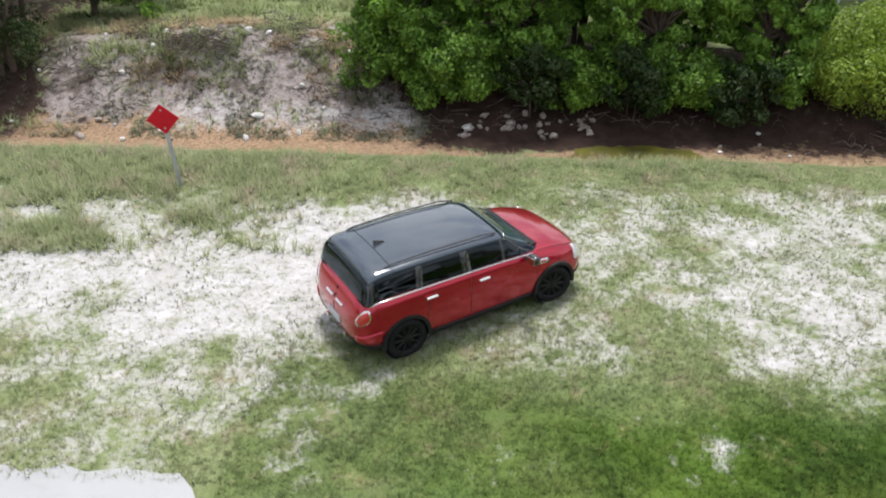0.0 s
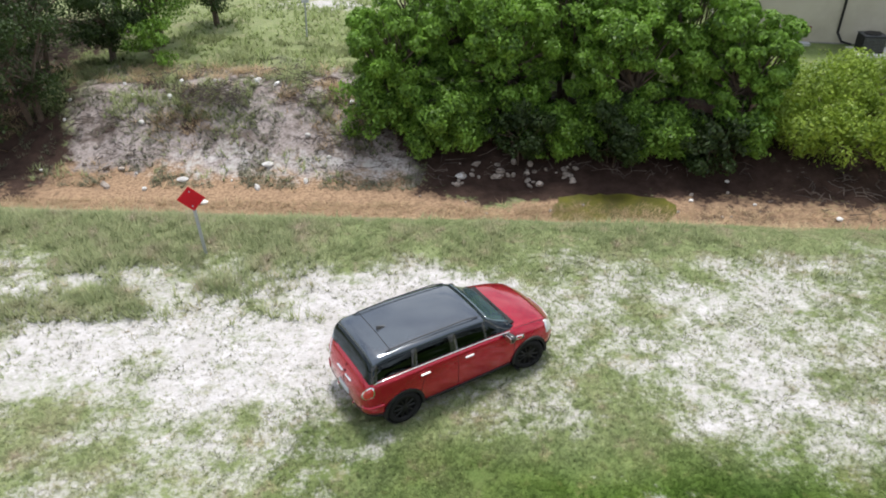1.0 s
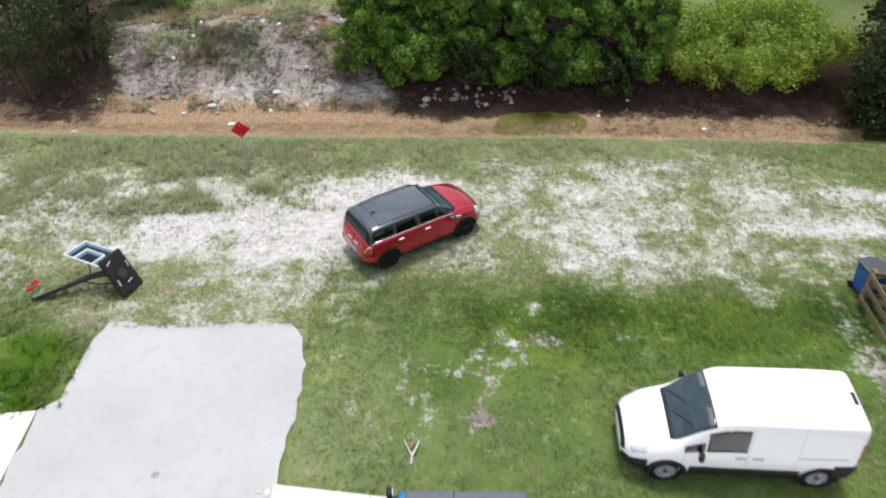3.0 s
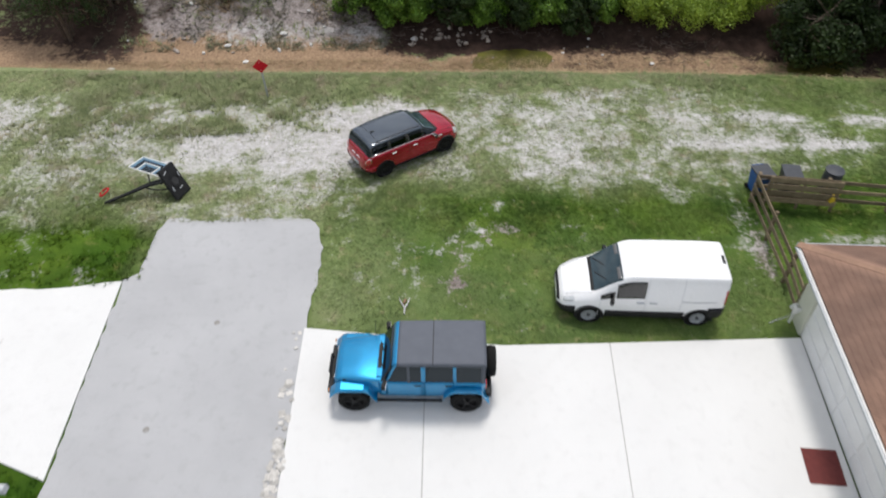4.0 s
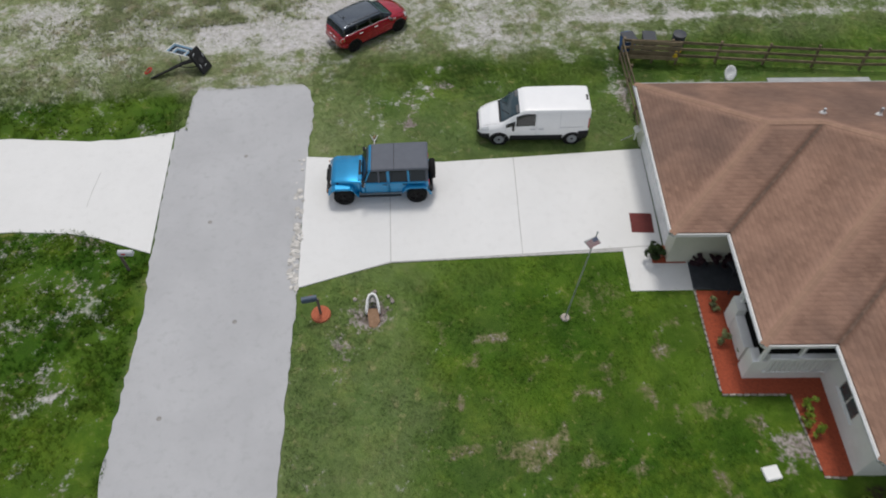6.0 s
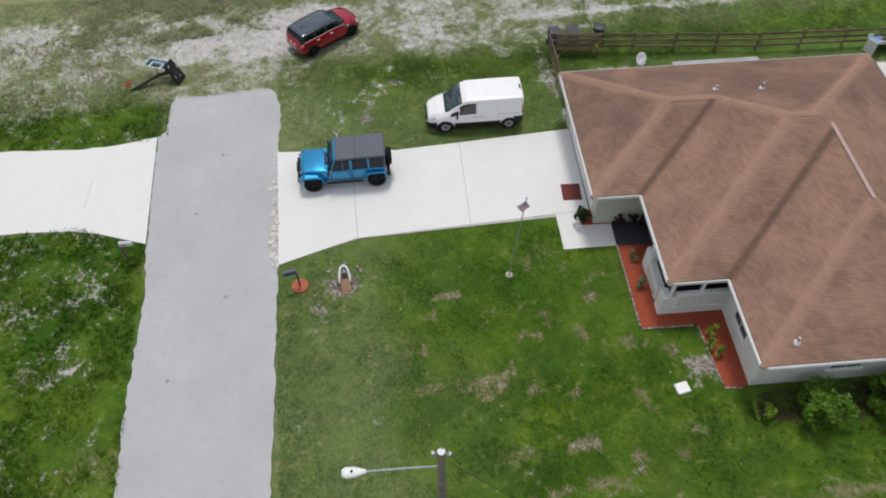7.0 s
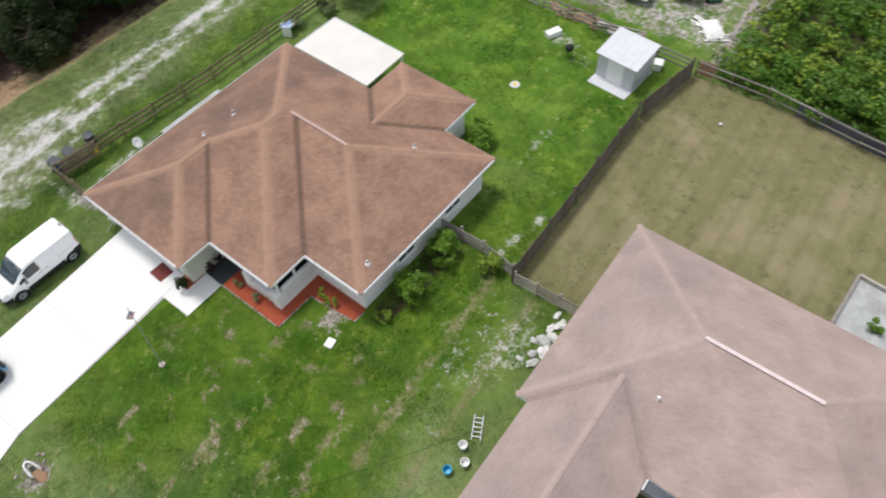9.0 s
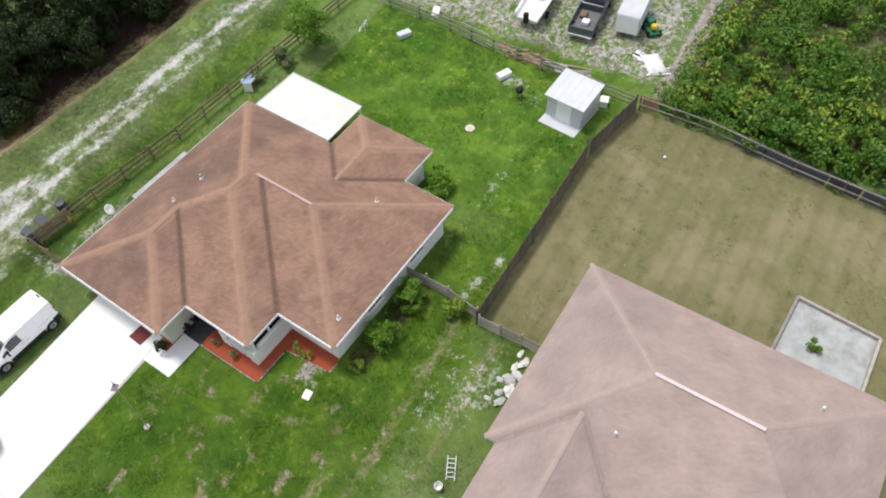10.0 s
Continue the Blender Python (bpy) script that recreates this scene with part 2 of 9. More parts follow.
def ground_material():
    """Lawn, sand, straw, mud, mown hay and litter, blended by the zones laid into the sheet and broken up by noise."""
    m, n, l, b = nodes_of("ground")
    at = n.new("ShaderNodeTexCoord").outputs["Object"]
    zones = []
    for name in ("zone_a", "zone_b"):
        z, s = n.new("ShaderNodeVertexColor"), n.new("ShaderNodeSeparateColor")
        z.layer_name = name
        l.new(z.outputs["Color"], s.inputs["Color"])
        zones += [s.outputs["Red"], s.outputs["Green"], s.outputs["Blue"]]
    sand, straw, mud, dry, grit, lush = zones
    n1, n2, n3, n4 = (noise_node(n, l, at, s, d, r) for s, d, r in ((0.5, 6, 0.6), (2.6, 6, 0.65), (11, 4, 0.6), (60, 3, 0.6)))
    n0, nl = noise_node(n, l, at, 5.5, 5, 0.65), noise_node(n, l, at, 1.05, 5, 0.6)
    broken = math_node(n, l, "ADD", math_node(n, l, "ADD", math_node(n, l, "MULTIPLY", nl, 0.28), math_node(n, l, "MULTIPLY", n2, 0.34)), math_node(n, l, "ADD", math_node(n, l, "MULTIPLY", n0, 0.26), math_node(n, l, "MULTIPLY", n3, 0.12)))
    broken = math_node(n, l, "ADD", math_node(n, l, "MULTIPLY", math_node(n, l, "SUBTRACT", broken, 0.5), 3.0), 0.5)

    def part_of(zone, soft=0.1):
        v = math_node(n, l, "SUBTRACT", math_node(n, l, "ADD", zone, broken), 1.0)
        return ramp_node(n, l, math_node(n, l, "ADD", v, 0.5), 0.5 - soft, 0.5 + soft)

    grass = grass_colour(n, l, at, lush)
    grass = mix_node(n, l, 0.3, grass, mix_node(n, l, 1.0, grass, ramp_node(n, l, noise_node(n, l, at, 24, 3, 0.6), 0.35, 0.65, (0.45, 0.5, 0.4), (1.6, 1.55, 1.6)), "MULTIPLY"))
    grass = mix_node(n, l, 0.32, grass, mix_node(n, l, lush, ramp_node(n, l, n4, 0.3, 0.7, (0.07, 0.11, 0.025), (0.34, 0.39, 0.15)), ramp_node(n, l, n4, 0.3, 0.7, (0.014, 0.046, 0.003), (0.104, 0.184, 0.018))))
    hay = mix_node(n, l, ramp_node(n, l, n2, 0.3, 0.7), (0.140, 0.128, 0.060), (0.200, 0.184, 0.094))
    hay = mix_node(n, l, ramp_node(n, l, n2, 0.5, 0.72), hay, (0.118, 0.150, 0.052))
    hay = mix_node(n, l, ramp_node(n, l, n1, 0.5, 0.75), hay, (0.25, 0.222, 0.125))
    hay = mix_node(n, l, ramp_node(n, l, noise_node(n, l, at, 0.9, 6, 0.7), 0.55, 0.68, (0, 0, 0), (0.8, 0.8, 0.8)), hay, (0.085, 0.088, 0.036))
    hay = mix_node(n, l, ramp_node(n, l, noise_node(n, l, at, 0.22, 5, 0.6), 0.50, 0.66, (0, 0, 0), (0.75, 0.75, 0.75)), hay, (0.255, 0.215, 0.130))
    sep = n.new("ShaderNodeSeparateXYZ")
    l.new(at, sep.inputs["Vector"])
    mown = math_node(n, l, "SINE", math_node(n, l, "ADD", math_node(n, l, "MULTIPLY", sep.outputs["Y"], 5.2), math_node(n, l, "MULTIPLY", n1, 2.0)))
    hay = mix_node(n, l, ramp_node(n, l, mown, 0.1, 1.0, (0, 0, 0), (0.22, 0.22, 0.22)), hay, (0.105, 0.092, 0.040))
    grit_c = mix_node(n, l, ramp_node(n, l, n3, 0.3, 0.7), mix_node(n, l, ramp_node(n, l, n2, 0.4, 0.62), (0.165, 0.132, 0.120), (0.330, 0.285, 0.272)), (0.42, 0.375, 0.365))
    grit_c = mix_node(n, l, ramp_node(n, l, nl, 0.53, 0.64, (0, 0, 0), (0.7, 0.7, 0.7)), grit_c, (0.120, 0.092, 0.078))
    grit_c = mix_node(n, l, ramp_node(n, l, noise_node(n, l, at, 5.0, 6, 0.72), 0.53, 0.60, (0, 0, 0), (0.75, 0.75, 0.75)), grit_c, (0.095, 0.080, 0.064))
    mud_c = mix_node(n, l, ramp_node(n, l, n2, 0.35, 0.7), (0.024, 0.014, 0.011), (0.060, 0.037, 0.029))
    straw_c = mix_node(n, l, ramp_node(n, l, n3, 0.3, 0.7), (0.165, 0.105, 0.070), (0.450, 0.312, 0.198))
    sand_c = mix_node(n, l, ramp_node(n, l, n2, 0.35, 0.7), (0.485, 0.468, 0.480), (0.645, 0.628, 0.644))
    sand_c = mix_node(n, l, 0.25, sand_c, ramp_node(n, l, n4, 0.3, 0.7, (0.26, 0.25, 0.235), (0.74, 0.725, 0.71)))
    sand_c = mix_node(n, l, ramp_node(n, l, n0, 0.48, 0.66, (0, 0, 0), (0.5, 0.5, 0.5)), sand_c, (0.355, 0.345, 0.300))
    sand_c = mix_node(n, l, ramp_node(n, l, noise_node(n, l, at, 9.0, 5, 0.7), 0.55, 0.62, (0, 0, 0), (0.55, 0.55, 0.55)), sand_c, (0.250, 0.240, 0.200))
    sand_c = mix_node(n, l, ramp_node(n, l, nl, 0.48, 0.64, (0, 0, 0), (0.45, 0.45, 0.45)), sand_c, (0.40, 0.385, 0.355))
    col = mix_node(n, l, part_of(dry, 0.2), grass, hay)
    col = mix_node(n, l, part_of(grit, 0.12), col, grit_c)
    col = mix_node(n, l, part_of(straw, 0.14), col, straw_c)
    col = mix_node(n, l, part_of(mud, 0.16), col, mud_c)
    col = mix_node(n, l, part_of(sand, 0.20), col, sand_c)
    l.new(col, b.inputs["Base Color"])
    b.inputs["Roughness"].default_value = 0.95
    b.inputs["Specular IOR Level"].default_value = 0.2
    bump_node(n, l, math_node(n, l, "ADD", math_node(n, l, "MULTIPLY", n3, 1.5), n4), 0.35, 0.05, b)
    return m


def concrete_of(name, c0, c1, stain, fine=90.0):
    m, n, l, b = nodes_of(name)
    at = n.new("ShaderNodeTexCoord").outputs["Object"]
    n1, n2, n3 = noise_node(n, l, at, 0.35, 6, 0.6), noise_node(n, l, at, 3.0, 6, 0.65), noise_node(n, l, at, fine, 2)
    col = ramp_node(n, l, n1, 0.3, 0.7, c0, c1)
    col = mix_node(n, l, ramp_node(n, l, n2, 0.52, 0.8), col, stain)
    col = mix_node(n, l, 0.18, col, ramp_node(n, l, n3, 0.3, 0.7, tuple(v * 0.6 for v in c0), tuple(min(1, v * 1.3) for v in c1)))
    l.new(col, b.inputs["Base Color"])
    b.inputs["Roughness"].default_value = 0.9
    bump_node(n, l, n3, 0.25, 0.01, b)
    return m


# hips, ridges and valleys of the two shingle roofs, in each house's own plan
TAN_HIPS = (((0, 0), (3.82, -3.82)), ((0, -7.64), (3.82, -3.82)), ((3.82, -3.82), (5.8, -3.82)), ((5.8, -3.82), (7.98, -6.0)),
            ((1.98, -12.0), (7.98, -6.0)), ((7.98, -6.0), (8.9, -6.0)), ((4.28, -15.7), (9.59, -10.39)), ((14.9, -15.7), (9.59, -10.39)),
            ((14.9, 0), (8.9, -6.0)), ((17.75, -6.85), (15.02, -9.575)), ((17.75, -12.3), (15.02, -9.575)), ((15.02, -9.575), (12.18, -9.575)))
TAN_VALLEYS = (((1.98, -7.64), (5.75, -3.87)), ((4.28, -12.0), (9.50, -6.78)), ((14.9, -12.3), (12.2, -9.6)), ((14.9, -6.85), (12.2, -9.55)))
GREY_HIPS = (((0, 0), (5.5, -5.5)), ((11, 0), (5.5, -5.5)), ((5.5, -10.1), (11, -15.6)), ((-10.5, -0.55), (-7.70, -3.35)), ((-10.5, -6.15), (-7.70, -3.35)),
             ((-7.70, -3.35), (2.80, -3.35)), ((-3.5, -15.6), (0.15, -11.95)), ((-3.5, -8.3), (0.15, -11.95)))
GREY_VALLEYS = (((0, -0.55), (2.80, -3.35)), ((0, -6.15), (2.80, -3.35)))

M = {
    "ground": ground_material(),
    "asphalt": concrete_of("old_grey_asphalt", (0.380, 0.381, 0.392), (0.462, 0.464, 0.476), (0.345, 0.344, 0.351)),
    "concrete": concrete_of("pale_concrete", (0.675, 0.672, 0.664), (0.728, 0.725, 0.718), (0.640, 0.635, 0.626)),
    "joint": surf("joint", (0.22, 0.21, 0.20), (0.34, 0.33, 0.315), 8, 0.95),
    "seam": surf("sandy_seam", (0.36, 0.35, 0.34), (0.50, 0.49, 0.48), 8, 0.95),
    "rubble": surf("broken_concrete", (0.42, 0.40, 0.37), (0.62, 0.60, 0.57), 6, 0.95, per="island"),
    "roof": shingle_of("tan_shingles", (0.212, 0.126, 0.092), (0.316, 0.194, 0.143), worn=TAN_HIPS, darkened=TAN_VALLEYS),
    "roof_grey": shingle_of("grey_pink_shingles", (0.335, 0.256, 0.228), (0.380, 0.294, 0.264), north=-5.4, moss=0.30, soft=0.93, worn=GREY_HIPS, darkened=GREY_VALLEYS, bands=(0.30, 0.45)),
    "cap": surf("ridge_cap", (0.272, 0.165, 0.114), (0.330, 0.202, 0.141), 5, 0.95, per="object", tones=(0.92, 1.08)),
    "cap_grey": surf("ridge_cap_grey", (0.325, 0.250, 0.220), (0.380, 0.295, 0.262), 5, 0.95, per="object", tones=(0.96, 1.04)),
    "vent_metal": surf("ridge_vent", (0.37, 0.26, 0.235), (0.46, 0.335, 0.305), 4, 0.7),
    "vent_pale": surf("pale_ridge_vent", (0.54, 0.45, 0.45), (0.64, 0.54, 0.54), 4, 0.7),
    "flashing": surf("valley_shingles", (0.090, 0.058, 0.043), (0.165, 0.104, 0.075), 6, 0.95, spread=(0.38, 0.62), dirt=(0.070, 0.048, 0.038)),
    "flashing_grey": surf("grey_valley_shingles", (0.225, 0.173, 0.154), (0.320, 0.248, 0.220), 6, 0.95, spread=(0.38, 0.62)),
    "stucco": surf("white_stucco", (0.78, 0.78, 0.76), (0.86, 0.86, 0.84), 1.5, 0.9, bump=0.5, fine=70, dirt=(0.70, 0.70, 0.66)),
    "stucco_green": surf("pale_green_stucco", (0.56, 0.57, 0.47), (0.64, 0.65, 0.55), 1.5, 0.9, bump=0.5, fine=70),
    "stucco_beige": surf("beige_stucco", (0.50, 0.46, 0.37), (0.58, 0.54, 0.45), 1.2, 0.9, bump=0.4, fine=70, dirt=(0.44, 0.40, 0.32)),
    "white": surf("white_paint", (0.76, 0.76, 0.75), (0.84, 0.84, 0.83), 2, 0.45, bump=0.05),
    "white_roof": surf("white_membrane", (0.57, 0.55, 0.515), (0.65, 0.63, 0.595), 0.8, 0.6, bump=0.1, dirt=(0.54, 0.52, 0.48)),
    "mulch": surf("red_mulch", (0.20, 0.036, 0.015), (0.40, 0.080, 0.032), 14, 0.95, bump=1.0, fine=45),
    "wood": surf("weathered_wood", (0.135, 0.102, 0.062), (0.275, 0.212, 0.135), 3, 0.9, bump=0.5, per="object"),
    "wood_dark": surf("dark_weathered_wood", (0.085, 0.068, 0.054), (0.180, 0.148, 0.120), 3, 0.9, bump=0.5, per="object"),
    "wood_grey": surf("grey_weathered_wood", (0.25, 0.225, 0.195), (0.40, 0.37, 0.33), 3, 0.9, bump=0.5, per="object"),
    "plank": surf("brown_planks", (0.20, 0.115, 0.065), (0.34, 0.21, 0.13), 4, 0.9, per="object"),
    "rubber": surf("tyre_rubber", (0.009, 0.009, 0.009), (0.020, 0.020, 0.020), 12, 0.9, spec=0.15),
    "black": surf("black_plastic", (0.010, 0.010, 0.011), (0.022, 0.022, 0.023), 8, 0.55, spec=0.25),
    "black_gloss": surf("gloss_black", (0.008, 0.008, 0.009), (0.016, 0.016, 0.018), 8, 0.25, coat=1.0, bump=0),
    "alloy_black": surf("black_alloy", (0.008, 0.008, 0.009), (0.018, 0.018, 0.018), 8, 0.4, metal=0.2, bump=0, spec=0.3),
    "steel": surf("dull_steel", (0.32, 0.32, 0.33), (0.46, 0.46, 0.47), 8, 0.4, metal=0.9),
    "galv": surf("galvanised_steel", (0.36, 0.38, 0.40), (0.50, 0.52, 0.54), 8, 0.55, metal=0.5),
    "chrome": surf("chrome", (0.75, 0.75, 0.75), (0.85, 0.85, 0.85), 8, 0.12, metal=1.0, bump=0),
    "red_paint": surf("red_car_paint", (0.40, 0.001, 0.021), (0.45, 0.002, 0.026), 3, 0.26, metal=0.62, coat=1.0, spec=0.4, bump=0),
    "roof_black": surf("black_roof_paint", (0.042, 0.052, 0.066), (0.050, 0.062, 0.078), 3, 0.28, metal=0.2, coat=1.0, bump=0),
    "roof_wagon": surf("black_wagon_roof", (0.058, 0.076, 0.102), (0.068, 0.088, 0.116), 3, 0.14, metal=0.5, coat=1.0, bump=0),
    "blue_paint": surf("bright_blue_paint", (0.000, 0.215, 0.46), (0.001, 0.255, 0.52), 3, 0.30, metal=0.6, coat=0.8, bump=0),
    "soft_top": surf("grey_hard_top", (0.088, 0.098, 0.122), (0.106, 0.117, 0.144), 4, 0.7, bump=0.15, fine=120),
    "van_white": surf("white_van_paint", (0.84, 0.84, 0.85), (0.88, 0.88, 0.89), 2, 0.3, coat=0.7, bump=0),
    "lamp_red": surf("red_lamp", (0.42, 0.01, 0.012), (0.52, 0.02, 0.02), 9, 0.15, coat=1.0, bump=0),
    "lamp_clear": surf("lamp_glass", (0.62, 0.63, 0.64), (0.74, 0.75, 0.76), 9, 0.12, metal=0.3, coat=1.0, bump=0),
    "lamp_amber": surf("amber_lamp", (0.55, 0.18, 0.01), (0.65, 0.24, 0.02), 9, 0.2, coat=1.0, bump=0),
    "cabin": surf("cabin_trim", (0.018, 0.018, 0.020), (0.04, 0.04, 0.042), 5, 0.8),
    "cabin_grey": surf("cabin_grey", (0.10, 0.10, 0.105), (0.16, 0.16, 0.165), 5, 0.8),
    "glass_dark": glass_of("privacy_glass", (0.018, 0.021, 0.024), 1.5),
    "clear_board": glass_of("clear_acrylic", (0.95, 0.97, 0.96), 1.5),
    "windscreen": surf("windscreen_glass", (0.035, 0.062, 0.072), (0.075, 0.120, 0.135), 2.5, 0.1, coat=1.0, bump=0),
    "van_screen": surf("van_windscreen", (0.012, 0.026, 0.034), (0.030, 0.058, 0.072), 2.5, 0.12, coat=0.2, bump=0),
    "mesh_screen": surf("black_insect_screen", (0.004, 0.004, 0.004), (0.008, 0.008, 0.008), 6, 0.95, spec=0.05),
    "sign_red": surf("red_reflective_sheet", (0.47, 0.003, 0.012), (0.54, 0.006, 0.018), 5, 0.45, bump=0.02, spec=0.25),
    "bark": surf("bark", (0.055, 0.040, 0.030), (0.13, 0.098, 0.072), 6, 0.95, bump=0.8, fine=30),
    "twig": surf("dead_twigs", (0.05, 0.038, 0.032), (0.12, 0.098, 0.084), 6, 0.95, per="island"),
    "rock": surf("pale_rock", (0.26, 0.22, 0.19), (0.46, 0.41, 0.37), 5, 0.95, bump=0.7, per="object"),
    "litter": surf("pale_litter", (0.62, 0.61, 0.60), (0.80, 0.79, 0.78), 5, 0.7, per="object"),
    "sacking": surf("pale_rubble", (0.46, 0.455, 0.44), (0.66, 0.655, 0.645), 4, 0.9, per="object"),
    "pole_wood": surf("utility_pole_wood", (0.17, 0.15, 0.13), (0.29, 0.265, 0.235), 4, 0.9, bump=0.6),
    "bin_black": surf("dark_bin_plastic", (0.028, 0.032, 0.040), (0.05, 0.055, 0.066), 4, 0.5),
    "slate": surf("slate_blue_metal", (0.045, 0.070, 0.115), (0.075, 0.105, 0.160), 4, 0.45),
    "bin_blue": surf("blue_bin_plastic", (0.018, 0.085, 0.30), (0.03, 0.12, 0.38), 4, 0.5),
    "yellow": surf("yellow_plastic", (0.62, 0.42, 0.02), (0.72, 0.50, 0.03), 4, 0.5),
    "brick_red": surf("terracotta", (0.34, 0.085, 0.04), (0.46, 0.13, 0.065), 9, 0.9, bump=0.5),
    "mat_red": surf("maroon_mat", (0.115, 0.022, 0.020), (0.165, 0.036, 0.032), 7, 0.95, bump=0.6, fine=120),
    "blue_cloth": surf("blue_tarpaulin", (0.12, 0.24, 0.52), (0.45, 0.55, 0.75), 6, 0.6, bump=0.4),
    "cyan": surf("cyan_plastic", (0.02, 0.33, 0.55), (0.04, 0.42, 0.66), 4, 0.4),
    "grey_panel": surf("grey_panel", (0.46, 0.475, 0.50), (0.56, 0.575, 0.60), 1.5, 0.7, dirt=(0.42, 0.43, 0.44)),
    "shed_metal": surf("pale_shed_metal", (0.50, 0.51, 0.54), (0.58, 0.59, 0.62), 1.2, 0.5, dirt=(0.47, 0.48, 0.50)),
    "pit": surf("weathered_slab", (0.27, 0.28, 0.28), (0.44, 0.45, 0.45), 1.4, 0.9, dirt=(0.20, 0.185, 0.155)),
    "green_plastic": surf("green_plastic", (0.01, 0.12, 0.05), (0.02, 0.18, 0.08), 4, 0.5),
    "flag_cloth": surf("faded_cloth", (0.60, 0.58, 0.58), (0.74, 0.72, 0.72), 5, 0.8),
    "flag_red": surf("faded_red_cloth", (0.42, 0.13, 0.15), (0.50, 0.17, 0.19), 5, 0.8),
    "flag_blue": surf("faded_blue_cloth", (0.16, 0.18, 0.28), (0.22, 0.24, 0.34), 5, 0.8),
    "solar": surf("dark_screen_panel", (0.035, 0.04, 0.055), (0.07, 0.075, 0.095), 3, 0.5, per="object"),
    "algae": surf("algae_water", (0.052, 0.054, 0.010), (0.130, 0.124, 0.014), 1.4, 0.4, bump=0.2, dirt=(0.034, 0.026, 0.015)),
    "grass": leaf_of("grass_blades", (0.120, 0.172, 0.052), (0.270, 0.335, 0.130), 0.6),
    "grass_dry": leaf_of("dry_blades", (0.22, 0.155, 0.085), (0.46, 0.355, 0.225), 0.8),
    "turf": turf_blades("turf_blades"),
    "weed": leaf_of("grey_green_weeds", (0.125, 0.165, 0.068), (0.27, 0.31, 0.145), 0.7),
    "sprig": leaf_of("grey_sprigs", (0.085, 0.090, 0.060), (0.215, 0.225, 0.150), 0.8),
    "leaf": leaf_of("broad_leaves", (0.010, 0.042, 0.007), (0.200, 0.360, 0.050)),
    "leaf_dark": leaf_of("dark_leaves", (0.014, 0.030, 0.008), (0.046, 0.080, 0.020)),
    "leaf_black": leaf_of("deep_green_leaves", (0.008, 0.018, 0.004), (0.030, 0.055, 0.012)),
    "leaf_plum": leaf_of("plum_leaves", (0.018, 0.008, 0.012), (0.060, 0.024, 0.034)),
    "leaf_vine": leaf_of("jungle_leaves", (0.022, 0.074, 0.008), (0.108, 0.226, 0.023)),
    "leaf_shoot": leaf_of("young_shoots", (0.110, 0.185, 0.020), (0.270, 0.350, 0.042)),
    "leaf_bush": leaf_of("garden_leaves", (0.055, 0.130, 0.014), (0.185, 0.335, 0.036)),
    "leaf_yellow": leaf_of("vine_leaves", (0.082, 0.158, 0.018), (0.310, 0.420, 0.058)),
}

# ---- mesh tools ----
def tri_mesh(name, verts, faces, material, smooth=False):
    """A mesh from numpy arrays; all faces have the same number of corners."""
    me = bpy.data.meshes.new(name)
    verts, faces = np.asarray(verts, np.float32), np.asarray(faces, np.int32)
    k = faces.shape[1]
    me.vertices.add(len(verts))
    me.vertices.foreach_set("co", verts.ravel())
    me.loops.add(faces.size)
    me.loops.foreach_set("vertex_index", faces.ravel())
    me.polygons.add(len(faces))
    me.polygons.foreach_set("loop_start", np.arange(0, faces.size, k, dtype=np.int32))
    me.polygons.foreach_set("loop_total", np.full(len(faces), k, np.int32))
    if smooth:
        me.polygons.foreach_set("use_smooth", np.ones(len(faces), bool))
    me.materials.append(material)
    me.update()
    me.validate()
    return me


def part(name, bm, material, parent=None, label="", smooth=False, at=None):
    """Links a bmesh as one mesh object, under a thing or a part if one is given."""
    me = bpy.data.meshes.new(name)
    bmesh.ops.recalc_face_normals(bm, faces=bm.faces)
    for f in bm.faces:
        f.smooth = smooth
    bm.to_mesh(me)
    bm.free()
    me.materials.append(material)
    ob = new(name, me)
    if parent:
        ob.parent = parent
    if at is not None:
        ob.matrix_basis = at
    if label:
        ob["label"] = label
    return ob


def thing(name, m, label, category, group="", kind=""):
    ob = new(name)
    ob.empty_display_size = 0.2
    ob.matrix_basis = m
    return tagged(ob, label, category, group, kind)


def box(x0, x1, y0, y1, z0, z1, bevel=0.0, bm=None, turn=None, seg=1):
    own = bmesh.new()
    bmesh.ops.create_cube(own, size=1.0)
    for v in own.verts:
        v.co = Vector(((x0 + x1) / 2 + v.co.x * (x1 - x0), (y0 + y1) / 2 + v.co.y * (y1 - y0), (z0 + z1) / 2 + v.co.z * (z1 - z0)))
    if bevel:
        bmesh.ops.bevel(own, geom=own.edges[:], offset=bevel, segments=seg, affect="EDGES", profile=0.5)
    if turn is not None:
        bmesh.ops.transform(own, matrix=turn, verts=own.verts)
    return joined(bm, own)


def joined(bm, own):
    if bm is None:
        return own
    me = bpy.data.meshes.new("join")
    own.to_mesh(me)
    own.free()
    bm.from_mesh(me)
    bpy.data.meshes.remove(me)
    return bm


